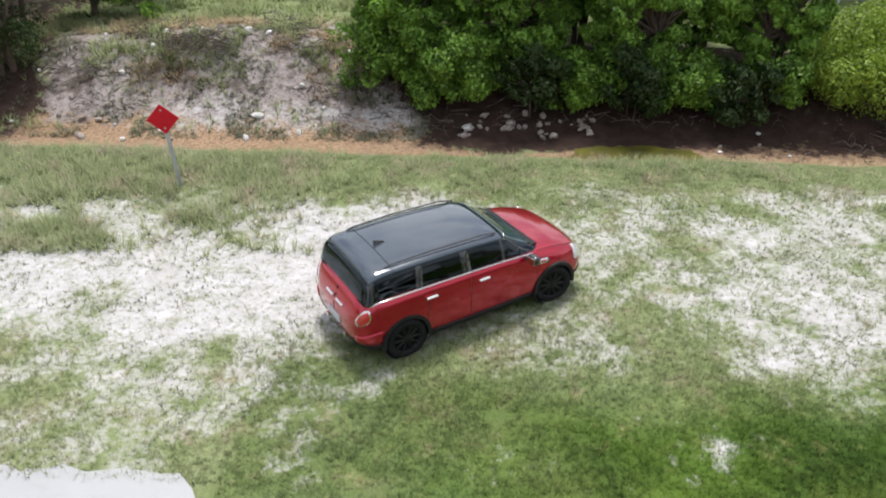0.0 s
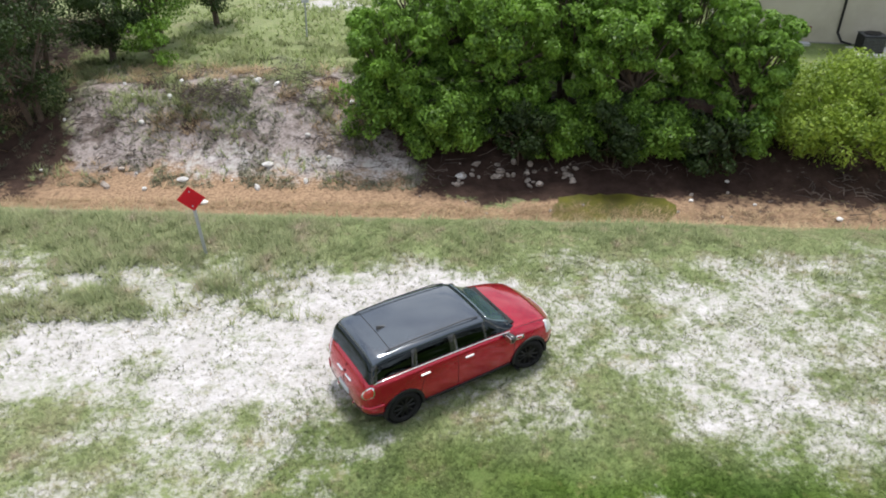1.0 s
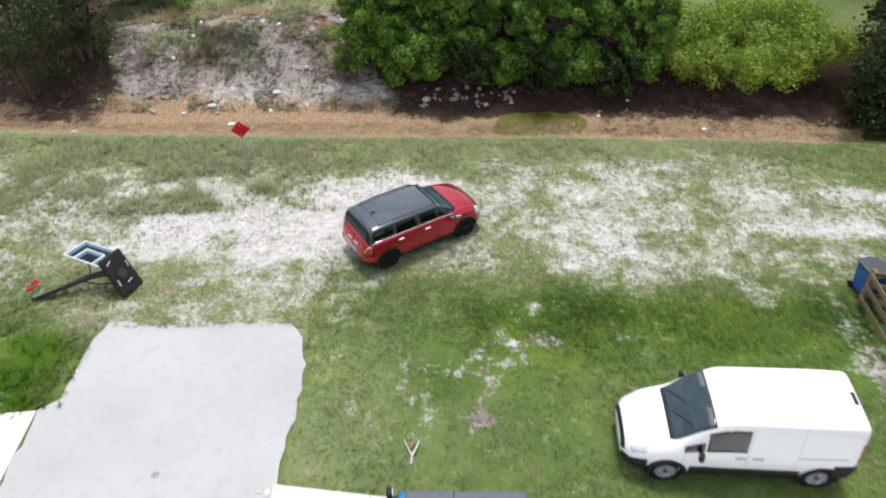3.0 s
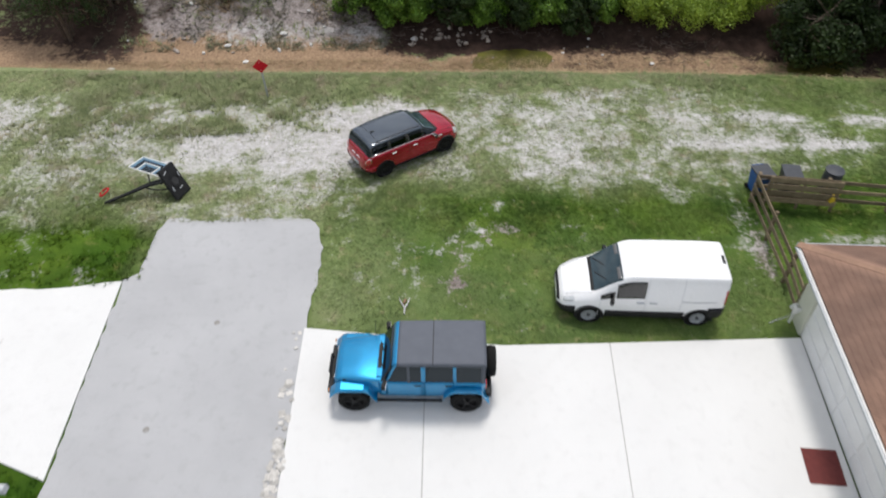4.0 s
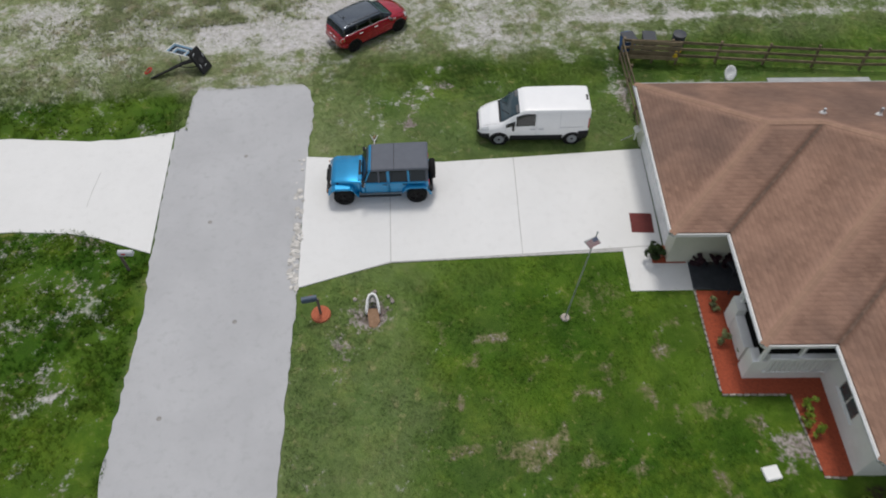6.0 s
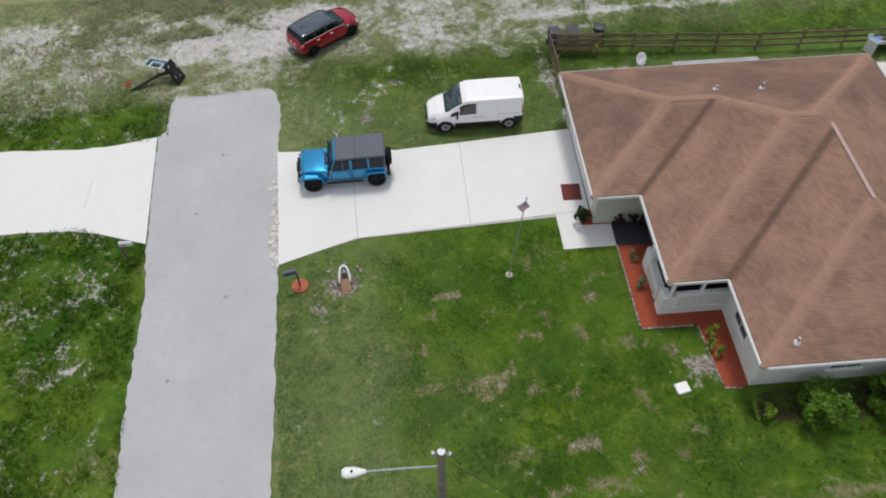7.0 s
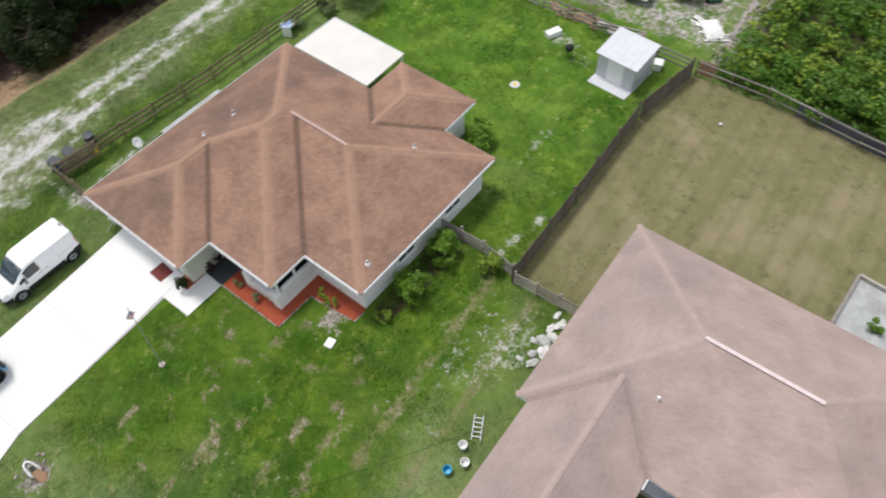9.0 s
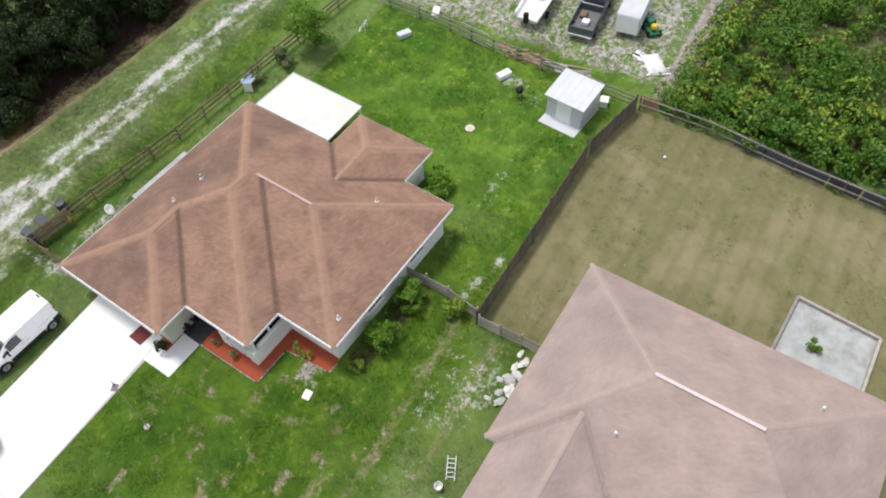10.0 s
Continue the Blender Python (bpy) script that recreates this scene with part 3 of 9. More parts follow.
def tube(points, radius, n=8, bm=None, closed=False):
    """A round bar along points; radius is one number or one for each point."""
    own = bmesh.new()
    pts = [Vector(p) for p in points]
    rad = radius if isinstance(radius, (list, tuple)) else [radius] * len(pts)
    rings = []
    for i, p in enumerate(pts):
        a, c = pts[max(i - 1, 0)], pts[min(i + 1, len(pts) - 1)]
        if closed:
            a, c = pts[i - 1], pts[(i + 1) % len(pts)]
        d = (c - a).normalized()
        up = Vector((0, 0, 1)) if abs(d.z) < 0.9 else Vector((1, 0, 0))
        s = d.cross(up).normalized()
        u = s.cross(d)
        rings.append([own.verts.new(p + rad[i] * (math.cos(k * math.tau / n) * s + math.sin(k * math.tau / n) * u)) for k in range(n)])
    for i in range(len(rings) - (0 if closed else 1)):
        r0, r1 = rings[i], rings[(i + 1) % len(rings)]
        for k in range(n):
            own.faces.new((r0[k], r0[(k + 1) % n], r1[(k + 1) % n], r1[k]))
    if not closed:
        own.faces.new(rings[0][::-1])
        own.faces.new(rings[-1])
    return joined(bm, own)


def slab(outline, z0, z1, bm=None, bevel=0.0):
    """A flat slab with the given outline."""
    own = bmesh.new()
    f = own.faces.new([own.verts.new((x, y, z1)) for x, y in outline])
    low = bmesh.ops.extrude_face_region(own, geom=[f])
    for v in low["geom"]:
        if isinstance(v, bmesh.types.BMVert):
            v.co.z = z0
    if bevel:
        bmesh.ops.bevel(own, geom=own.edges[:], offset=bevel, segments=1, affect="EDGES")
    return joined(bm, own)


def spun(profile, n=24, axis="z", bm=None, ring=False):
    """A solid of revolution from (radius, height) pairs."""
    own = bmesh.new()
    rings = []
    for r, h in profile:
        row = []
        for k in range(n):
            c, s = r * math.cos(k * math.tau / n), r * math.sin(k * math.tau / n)
            row.append(own.verts.new((c, s, h) if axis == "z" else (c, h, s)))
        rings.append(row)
    for a, b in zip(rings, rings[1:] + (rings[:1] if ring else [])):
        for k in range(n):
            own.faces.new((a[k], a[(k + 1) % n], b[(k + 1) % n], b[k]))
    if not ring:
        own.faces.new(rings[0][::-1])
        own.faces.new(rings[-1])
    return joined(bm, own)


def smooth01(a, b, v):
    t = np.clip((v - a) / (b - a), 0, 1)
    return t * t * (3 - 2 * t)


def value_noise(x, y, scale, seed):
    """Smooth noise from 0 to 1 over arrays of places."""
    rng = np.random.RandomState(seed)
    table = rng.rand(64, 64)
    u, v = np.asarray(x) * scale + 31.7, np.asarray(y) * scale + 17.3
    i, j = np.floor(u).astype(int), np.floor(v).astype(int)
    f, g = u - i, v - j
    f, g = f * f * (3 - 2 * f), g * g * (3 - 2 * g)
    at = lambda a, b: table[a % 64, b % 64]
    return (at(i, j) * (1 - f) + at(i + 1, j) * f) * (1 - g) + (at(i, j + 1) * (1 - f) + at(i + 1, j + 1) * f) * g


def rough_noise(x, y, scale, seed):
    return 0.55 * value_noise(x, y, scale, seed) + 0.3 * value_noise(x, y, scale * 2.3, seed + 1) + 0.15 * value_noise(x, y, scale * 5.1, seed + 2)

# ---- ground: one sheet to the horizon ----
def ditch_line(x):
    """The middle of the ditch, as y over x."""
    return 19.35 - 0.045 * x + 0.2 * np.sin(x * 0.17)


def ground_height(x, y):
    x, y = np.asarray(x, float), np.asarray(y, float)
    d = y - ditch_line(x)
    z = -2.05 * smooth01(-5.0, -0.9, d)
    z = z + 1.45 * smooth01(0.9, 5.5, d) + 0.35 * smooth01(6, 12, d)
    z = z + 0.55 * np.exp(-((x + 8.5) ** 2 / 14 + (y - 24.5) ** 2 / 7))
    bumpy = 0.05 + 0.22 * smooth01(0.5, 3, d) * smooth01(14, 6, d)
    z = z + bumpy * (rough_noise(x, y, 0.55, 5) - 0.5)
    z = z - 0.5 * np.exp(-((x + 0.42) ** 2 / 0.22 + (y + 6.45) ** 2 / 0.32))
    z = z - 0.10 * smooth01(-5.4, -7.5, y) * smooth01(-2.2, -0.5, x) * smooth01(3.0, 0.5, x) * smooth01(-18, -9, y)
    return z - 0.03 * (inside_paving(x, y) > 0)


def inside_paving(x, y):
    road_part = (x > np.where(y > 3.3, -8.3, -8.85)) & (x < np.where(y > -5.2, -2.95, -3.25)) & (y < 5.85)
    low = np.where(x > 0.3, -4.25, -4.25 - 0.27 * (0.3 - x))
    drive_part = (x > -3.2) & (x < 10.9) & (y < np.where(x < 2.5, 0.66 + 0.125 * (2.5 - x), 0.70)) & (y > low)
    far_part = (x < -8.5) & (y < 3.1 + 0.06 * np.clip(-10 - x, 0, 8)) & (y > -1.85 - 1.35 * smooth01(-12.4, -8.8, x))
    house_part = (x > 9.1) & (x < 26) & (y < 0.4) & (y > -13.4 + 0.0 * x) & ((x > 11.3) | (y > -6.3)) & ((x > 13.5) | (y > -10.4))
    return (road_part | drive_part | far_part | house_part).astype(float)


def zones_of(x, y):
    """How much sand, straw, mud, dry lawn, grit and lush lawn lies at a place, each from 0 to 1."""
    d = y - ditch_line(x)
    big, mid = rough_noise(x, y, 0.16, 11), rough_noise(x, y, 0.7, 21)
    blob = lambda cx, cy, rx, ry: np.exp(-(((x - cx) / rx) ** 2 + ((y - cy) / ry) ** 2))
    low = np.interp(x, [-14, -3, -1, 3, 6, 10, 14], [4.6, 5.4, 6.9, 7.0, 6.6, 6.4, 6.4])
    high = np.interp(x, [-14, -8, -3, 0, 4, 10, 14], [13.9, 13.6, 13.4, 13.3, 14.0, 14.2, 13.8])
    band = smooth01(-0.6, 1.4, y - low + 1.8 * (mid - 0.5)) * smooth01(0.6, -1.2, y - high + 1.6 * (mid - 0.5))
    sand = band * np.clip(0.47 + 0.40 * (big - 0.5) + 0.35 * (mid - 0.5), 0.05, 0.62)
    sand = sand + 0.30 * blob(-4.4, 9.6, 3.2, 1.7) + 0.24 * blob(-8.6, 10.9, 3.0, 1.8) + 0.28 * blob(-2.6, 10.8, 1.7, 1.3)
    sand = sand + 0.16 * blob(3.6, 9.6, 1.6, 1.6) + 0.16 * blob(8.4, 10.4, 3.2, 1.2) + 0.30 * blob(-1.2, 11.9, 2.2, 0.9) + 0.14 * blob(-13, 9.5, 4, 2.5) + 0.18 * blob(6.0, 8.6, 3, 1) + 0.13 * blob(9.0, 10.6, 4.5, 2.2) + 0.12 * blob(4.6, 12.0, 3.0, 1.2)
    sand = sand - 0.34 * blob(-7.6, 11.4, 1.3, 0.55) - 0.3 * blob(-8.3, 7.2, 1.8, 0.9) - 0.28 * blob(-6.4, 8.2, 0.9, 0.5) - 0.4 * blob(0.9, 7.3, 2.4, 1.1)
    for mid_y, wide in ((11.5 - 0.055 * (x - 12), 0.36), (9.7 - 0.03 * (x - 12), 0.32), (8.5 - 0.03 * (x - 12), 0.20)):
        sand = sand + 0.45 * smooth01(8, 13, x) * np.exp(-((y - mid_y) / wide) ** 2) * (0.75 + 0.5 * mid)
    sand = sand * (1 - 0.9 * smooth01(10, 16, x) * (1 - 0.88 * np.exp(-((y - 10.4) / 1.8) ** 2)))
    sand = sand - 0.30 * smooth01(0.48, 0.72, rough_noise(x, y, 0.95, 31)) + 0.16 * smooth01(11.5, 13.5, y) * smooth01(0.5, 0.75, rough_noise(x, y, 1.2, 35)) * smooth01(1, 4, x)
    sand = sand * (1 - 0.10 * smooth01(1.5, 3.5, x))
    sand = np.clip(sand, 0, 0.76) + 0.30 * smooth01(0.57, 0.77, rough_noise(x, y, 1.4, 37)) * smooth01(1.5, 4, y) * smooth01(8, 6.5, y) * smooth01(-3, -2, x) * smooth01(12, 9, x)
    sand = sand + (0.03 + 0.26 * (mid - 0.35)) * smooth01(6, 3, y) * smooth01(-3.4, -2.8, x) * smooth01(12, 10, x) * smooth01(0, 1, y)
    sand = sand + 0.10 * smooth01(0.45, 0.75, mid) * smooth01(-4, -6, y) * smooth01(-20, -17, y) * smooth01(20, 16, x)
    sand = sand * (1 - 0.35 * smooth01(-8.5, -9.5, x) * smooth01(9.5, 7, y)) + 0.22 * mid * smooth01(-8.5, -10, x) * smooth01(10, 3, y)
    for bx, by, br in ((2.3, 6.4, 0.22), (2.8, 6.62, 0.2), (3.0, 6.4, 0.16), (3.4, 6.68, 0.24), (4.0, 8.1, 0.25), (-0.2, 6.25, 0.2), (1.75, 5.9, 0.25), (2.1, 5.3, 0.25), (1.3, 5.0, 0.3), (0.9, 4.4, 0.25), (1.9, 4.6, 0.3), (0.1, 3.2, 0.2)):
        sand = sand + 0.36 * blob(bx, by, br * 0.95, br * 0.6)
    sand = sand + (0.27 + 0.14 * smooth01(1, 3, y)) * smooth01(0.57, 0.72, rough_noise(x, y, 1.8, 93)) * smooth01(-8.9, -9.6, x) * smooth01(-24, -18, x) * smooth01(-24, -16, y) * smooth01(5, 3, y)
    sand = sand + 0.40 * blob(10.7, 5.4, 0.45, 1.6) + 0.20 * blob(12.8, -12.2, 0.9, 0.55) + 0.16 * blob(-0.1, 3.4, 0.5, 1.6) + 0.2 * blob(1.0, 4.6, 1.6, 0.4)
    sand = sand + 0.30 * blob(16.5, -20.6, 2.2, 1.3) + 0.40 * blob(20.5, -17.2, 1.2, 0.5) + 0.32 * blob(29, -15.0, 3.2, 0.5) + 0.2 * blob(14, -19, 5, 2)
    sand = sand + 0.55 * blob(23.9, -17.87, 0.8, 0.35) + 0.5 * blob(22.06, -17.46, 0.7, 0.4)
    sand = sand + 0.32 * smooth01(40.5, 43, x) * smooth01(-22, -19, y) * smooth01(6, 2, y) * (0.5 + mid)
    sand = sand + 0.40 * blob(14.5, 4.5, 3.0, 0.7) + 0.28 * blob(20, 3.6, 4.0, 0.5) + 0.42 * blob(37.5, -11.8, 0.9, 1.2) + 0.3 * blob(36.3, -13.8, 0.8, 1.0)
    sand = sand * smooth01(-3.6, -4.6, d) + 0.46 * smooth01(-1.3, -0.3, -np.abs(d - 1.9) + 0.8 * (mid - 0.5)) * smooth01(-0.5, -2.5, x) * smooth01(-12, -9, x)
    sand = np.where(y > 30, np.maximum(sand, 0.75 * blob(-7.0, 37, 3, 1.5)), sand)
    straw = (1.0 - 0.20 * smooth01(3.5, 9.0, x + 2.5 * (mid - 0.5)) - 0.2 * smooth01(13, 17, x)) * smooth01(-4.1, -3.3, d + 0.42 * smooth01(1, 5, x) + 0.22 * smooth01(6, 13, x) + 0.9 * (mid - 0.5)) * smooth01(1.0, -0.4, d - 1.5 * smooth01(0.5, -3.0, x) - 1.5 * smooth01(5, 7, x) * smooth01(17.5, 15.5, x) + 1.6 * (mid - 0.5))
    grit_track = 0.75 * smooth01(40.0, 41.0, x) * smooth01(-20.3, -20.8, y) * smooth01(-23.0, -22.2, y)
    mud = 0.95 * smooth01(-0.4 + 0.7 * smooth01(5, 8, x) * smooth01(17, 15, x), 0.9 + 0.7 * smooth01(5, 8, x) * smooth01(17, 15, x), d + 1.4 * (mid - 0.5)) * smooth01(7.5, 4.5, d)
    mud = mud * smooth01(-2.6, -0.6, x + 0.9 * (d - 2.0) * (d > 2)) + 0.12 * smooth01(-1.2, 0.0, d) * smooth01(1.4, 0.4, d) * smooth01(-2, -5, x) + 0.75 * blob(-15.6, 21.3, 2.2, 3.0) + 0.65 * smooth01(-12.5, -16.5, x + 3 * (mid - 0.5)) * smooth01(20.5, 22, y) * smooth01(36, 33, y)
    mud = mud + 0.75 * smooth01(0.5, 0.8, rough_noise(x, y, 0.9, 83)) * smooth01(2.4, 3.2, d) * smooth01(9, 7, d) * smooth01(-2.5, -4.5, x) * smooth01(-15, -12, x)
    mud = mud * (1 - 0.38 * smooth01(6.0, 8.5, x) * smooth01(17, 14, x) * smooth01(3.5, 2.0, d)) + 0.55 * smooth01(40.2, 41.2, x) * smooth01(-21.6, -22.4, y) + 0.42 * smooth01(40.0, 41.0, x) * smooth01(-21, -19, y) * smooth01(4, 0, y) * smooth01(0.42, 0.62, big)
    mud = mud + (0.46 - 0.12 * smooth01(8, 10, x)) * smooth01(6.0, 7.5, x) * smooth01(18, 16, x) * smooth01(-2.6, -1.0, d + 0.8 * (mid - 0.5)) * smooth01(3.2, 1.8, d)
    # dark gully side by the trees: brown soil with shadow painted in
    mud = mud + 0.52 * smooth01(16.5, 18.5, x) * smooth01(-3.6, -2.0, d + 0.9 * (mid - 0.5)) * smooth01(3, 1, d)
    # dark soil along the south wall, with eave and bush shade painted into it
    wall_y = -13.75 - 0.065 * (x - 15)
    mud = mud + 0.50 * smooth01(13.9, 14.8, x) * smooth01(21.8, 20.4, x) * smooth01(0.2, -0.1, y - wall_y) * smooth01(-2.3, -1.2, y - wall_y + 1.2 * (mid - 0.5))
    dry = smooth01(-18.75, -19.1, y + 0.10 * np.clip(x - 33.5, 0, 6) * 2.0) * smooth01(19.6, 20.0, x) * smooth01(39.2, 38.8, x) * 0.95
    dry = dry + 0.35 * smooth01(0.62, 0.8, big) * smooth01(6, 0, y) + 0.5 * smooth01(11.5, 15, y) * smooth01(17, 15, y) * 0.6
    dry = dry + 0.30 * smooth01(0.8, 2.0, d) * smooth01(8.5, 6.0, d) * smooth01(-2, -4.5, x)
    for stripe in (-17.9, -20.3):
        dry = dry + (0.25 + 0.50 * mid) * np.exp(-((y - stripe - 0.05 * (x - 12) + 0.8 * (big - 0.5)) / 0.5) ** 2) * smooth01(5, 9, x) * smooth01(20.5, 19, x)
    grit = (0.58 + 0.6 * mid) * smooth01(0.0, 1.2, d) * smooth01(9.5, 6.5, d) * smooth01(-0.4, -2.4, x) * smooth01(-16, -13, x)
    grit = grit + 0.50 * smooth01(40.3, 42, x) * smooth01(-22, -19, y) * smooth01(4, 0, y) + 0.75 * blob(-0.35, -6.5, 0.8, 0.8) + 0.62 * blob(12.9, -12.4, 1.0, 0.75) + 0.35 * mid * smooth01(-0.6, -2.0, x) * smooth01(-3.6, -3.0, x) * smooth01(-6.6, -7.4, y) * smooth01(-17, -12, y) + 0.55 * blob(11.0, 4.3, 0.5, 2.0)
    grit = grit + 0.3 * (0.5 + 0.6 * mid) * smooth01(6.0, 8.0, x) * smooth01(17, 14, x) * smooth01(-1.8, -0.8, d) * smooth01(3.5, 2.0, d)
    grit = grit + 0.62 * smooth01(0.42, 0.62, rough_noise(x, y, 2.2, 87)) * (blob(1.2, 3.0, 0.6, 1.1) + blob(2.1, 4.5, 1.0, 0.7) + blob(3.0, 5.4, 0.8, 0.5))
    spots = smooth01(0.56, 0.74, rough_noise(x, y, 1.3, 91)) * smooth01(0.5, 2.5, x) * smooth01(14, 11, x) * smooth01(-6.0, -7.5, y) * smooth01(-19, -16, y)
    dry = dry + 0.62 * spots
    grit = grit + 0.34 * spots
    grit = grit + grit_track + 0.55 * mid * smooth01(-9.2, -11, x) * smooth01(6, 3, y)
    grit = grit + 0.34 * blob(17, -19.6, 3.0, 1.4) + 0.30 * blob(6.41, -7.2, 0.4, 0.4) + 0.3 * blob(-1.6, -7.4, 0.6, 1.6)
    lush = smooth01(8.8 - 2.8 * (x < -3), 5.8 - 1.0 * (x < -3), y + 1.2 * (mid - 0.5)) * (0.65 + 0.8 * (big - 0.4)) + 0.6 * smooth01(24, 28, x) * smooth01(-18, -15, y) * smooth01(4, 2, y)
    lush = lush + 0.45 * smooth01(10, 16, x) * smooth01(5, 7, y) + 0.6 * smooth01(-8.2, -9.8, x + 2 * (mid - 0.5)) * smooth01(9, 4, y + 4 * (mid - 0.5))
    lush = lush + 0.35 * blob(3.5, 5.3, 4.5, 1.2)
    lush = lush * (1 - 0.20 * smooth01(2.5, -1.5, x + 3 * (big - 0.5)) * smooth01(-5.5, -7.5, y) * smooth01(-22, -16, y) * (x > -5))
    lush = np.where((y > 0.8) & (x > -3), np.minimum(lush + 0.12, (0.70 + 0.20 * smooth01(2.2, 5.6, y + 2.4 * (mid - 0.5))) * (0.52 + 0.48 * smooth01(-2.8, 2.0, x + 2.4 * (mid - 0.5)))), lush)
    lush = np.maximum(lush, (0.80 + 0.35 * big) * (0.70 + 0.30 * smooth01(0.3, 2.2, x + 2.2 * (mid - 0.5))) * smooth01(-3.6, -3.2, x) * smooth01(-4.0, -4.4, y) * smooth01(-22.5, -18.5, y + 3 * (mid - 0.5)))
    lush = np.maximum(lush, (0.75 + 0.35 * big) * smooth01(-8.8, -9.4, x) * smooth01(1.0, -1.5, y + 2 * (mid - 0.5)))
    return [np.clip(v, 0, 1) for v in (sand, straw, mud, dry, grit, lush)]


def stretched(inner0, inner1, step, far):
    core = np.arange(inner0, inner1 + step / 2, step)
    out = step * np.cumsum(1.22 ** np.arange(1, 60))
    out = out[out < far]
    return np.concatenate([inner0 - out[::-1], core, inner1 + out])


gx, gy = stretched(-22, 50, 0.22, 900), stretched(-44, 40, 0.22, 900)
GX, GY = np.meshgrid(gx, gy)
GZ = ground_height(GX, GY)
gi = np.arange(GX.size).reshape(GX.shape)
ground_me = tri_mesh("ground", np.stack([GX.ravel(), GY.ravel(), GZ.ravel()], 1),
                     np.stack([gi[:-1, :-1].ravel(), gi[:-1, 1:].ravel(), gi[1:, 1:].ravel(), gi[1:, :-1].ravel()], 1), M["ground"], True)
zone_values = zones_of(GX.ravel(), GY.ravel())
for zone_name, k in (("zone_a", 0), ("zone_b", 3)):
    layer = ground_me.color_attributes.new(zone_name, "FLOAT_COLOR", "POINT")
    layer.data.foreach_set("color", np.stack(zone_values[k:k + 3] + [np.ones(GX.size)], 1).astype(np.float32).ravel())
ground = tagged(new("ground", ground_me), "patchy grass lot with bare white sand, falling into a ditch", "ground", kind="structure")


def ragged(points, step=0.3, size=0.07, seed=3):
    """An outline with a broken edge."""
    rng, out = random.Random(seed), []
    for (ax, ay), (bx, by) in zip(points, points[1:]):
        n = max(1, int(math.hypot(bx - ax, by - ay) / step))
        for k in range(n):
            out.append((ax + (bx - ax) * k / n + rng.uniform(-size, size), ay + (by - ay) * k / n + rng.uniform(-size, size)))
    return out + [points[-1]]


west_edge = ragged([(-8.95, -70), (-8.92, -14), (-8.85, -10), (-8.62, -6), (-8.76, -3.27), (-8.77, 3.28), (-8.35, 3.6), (-8.27, 5.4), (-8.1, 6.0)], 0.3, 0.06, 4)
top_edge = ragged([(-8.1, 6.0), (-5.85, 6.08), (-3.4, 5.92), (-3.1, 5.5), (-2.82, 4.6), (-2.92, 3.1), (-3.0, 1.38)], 0.25, 0.06, 5)
east_edge = ragged([(-3.0, 1.38), (-3.1, -2), (-3.13, -5.24), (-3.3, -9), (-3.45, -13), (-3.7, -17), (-4.2, -70)], 0.3, 0.05, 6)
road = part("road", slab(west_edge + top_edge[1:] + east_edge[1:], -0.12, 0.012), M["asphalt"])
tagged(road, "worn light grey asphalt road that ends in grass", "road", kind="structure")

# the pale drive to the garage, cast in bays with open joints
drive = tagged(new("driveway"), "pale poured concrete driveway with control joints", "driveway", kind="structure")
part("joint", slab([(-3.02, 1.28), (2.5, 0.62), (10.95, 0.74), (10.5, -4.5), (0.35, -4.34), (-3.05, -5.15)], -0.05, 0.022), M["seam"], drive)
bays = [[(-3.06, 1.36), (0.40, 0.92), (0.29, -4.30), (-3.13, -5.23)],
        [(0.425, 0.90), (2.54, 0.64), (5.55, 0.67), (5.27, -4.32), (0.315, -4.31)],
        [(5.575, 0.67), (10.98, 0.76), (10.62, -4.29), (9.08, -4.30), (5.295, -4.32)]]
for bay in bays:
    part("bay", slab(bay, -0.10, 0.034, bevel=0.008), M["concrete"], drive)
drive_far = tagged(new("driveway_across"), "pale concrete driveway across the road, one crack", "driveway", kind="structure")
part("bay", slab(ragged([(-24, 3.9), (-15.7, 3.36), (-12.3, 2.98), (-10.7, 3.0), (-8.80, 3.26)], 0.5, 0.03, 9) + [(-8.79, -3.24), (-10.95, -2.34), (-12.13, -2.03), (-14.1, -1.82), (-24, -1.5)], -0.10, 0.03, bevel=0.006), M["concrete"], drive_far)
part("crack", tube([(-11.5, 1.1, 0.028), (-11.57, 0.59, 0.028), (-11.64, 0.0, 0.028), (-11.69, -0.76, 0.028)], 0.008, 4), M["joint"], drive_far)
walkway = part("walkway", slab([(9.09, -4.33), (10.62, -4.32), (10.62, -4.75), (11.45, -4.85), (11.6, -5.2), (11.36, -6.40), (8.98, -6.27)], -0.08, 0.036, bevel=0.008), M["concrete"])
tagged(walkway, "pale concrete path to the front porch", "path", kind="structure")

# broken strip where the drive meets the road
rng = random.Random(8)
rubble = bmesh.new()
for k in range(110):
    s = rng.uniform(0.03, 0.10)
    y = rng.uniform(-5.3, -2.2) if k < 88 else rng.uniform(-2, 1.6)
    box(-s, s, -s * rng.uniform(0.6, 1.2), s * rng.uniform(0.6, 1.2), 0, rng.uniform(0.012, 0.03), 0.006, rubble,
        pose(-3.25 + rng.uniform(-0.16, 0.2) - (0.1 if y < -3 else 0), y, 0.014, rng.uniform(-4, 4), rng.uniform(-4, 4), rng.uniform(0, 180)))
tagged(part("rubble", rubble, M["rubble"]), "crumbled concrete pieces along the road edge", "rubble", kind="stuff")

# ---- houses ----
def hips_height(rects, slope, u, v):
    """The height over the eaves of joined hip roofs over rectangles (u0, u1, v0, v1)."""
    return max(slope * min(u - u0, u1 - u, v - v0, v1 - v) for u0, u1, v0, v1 in rects)


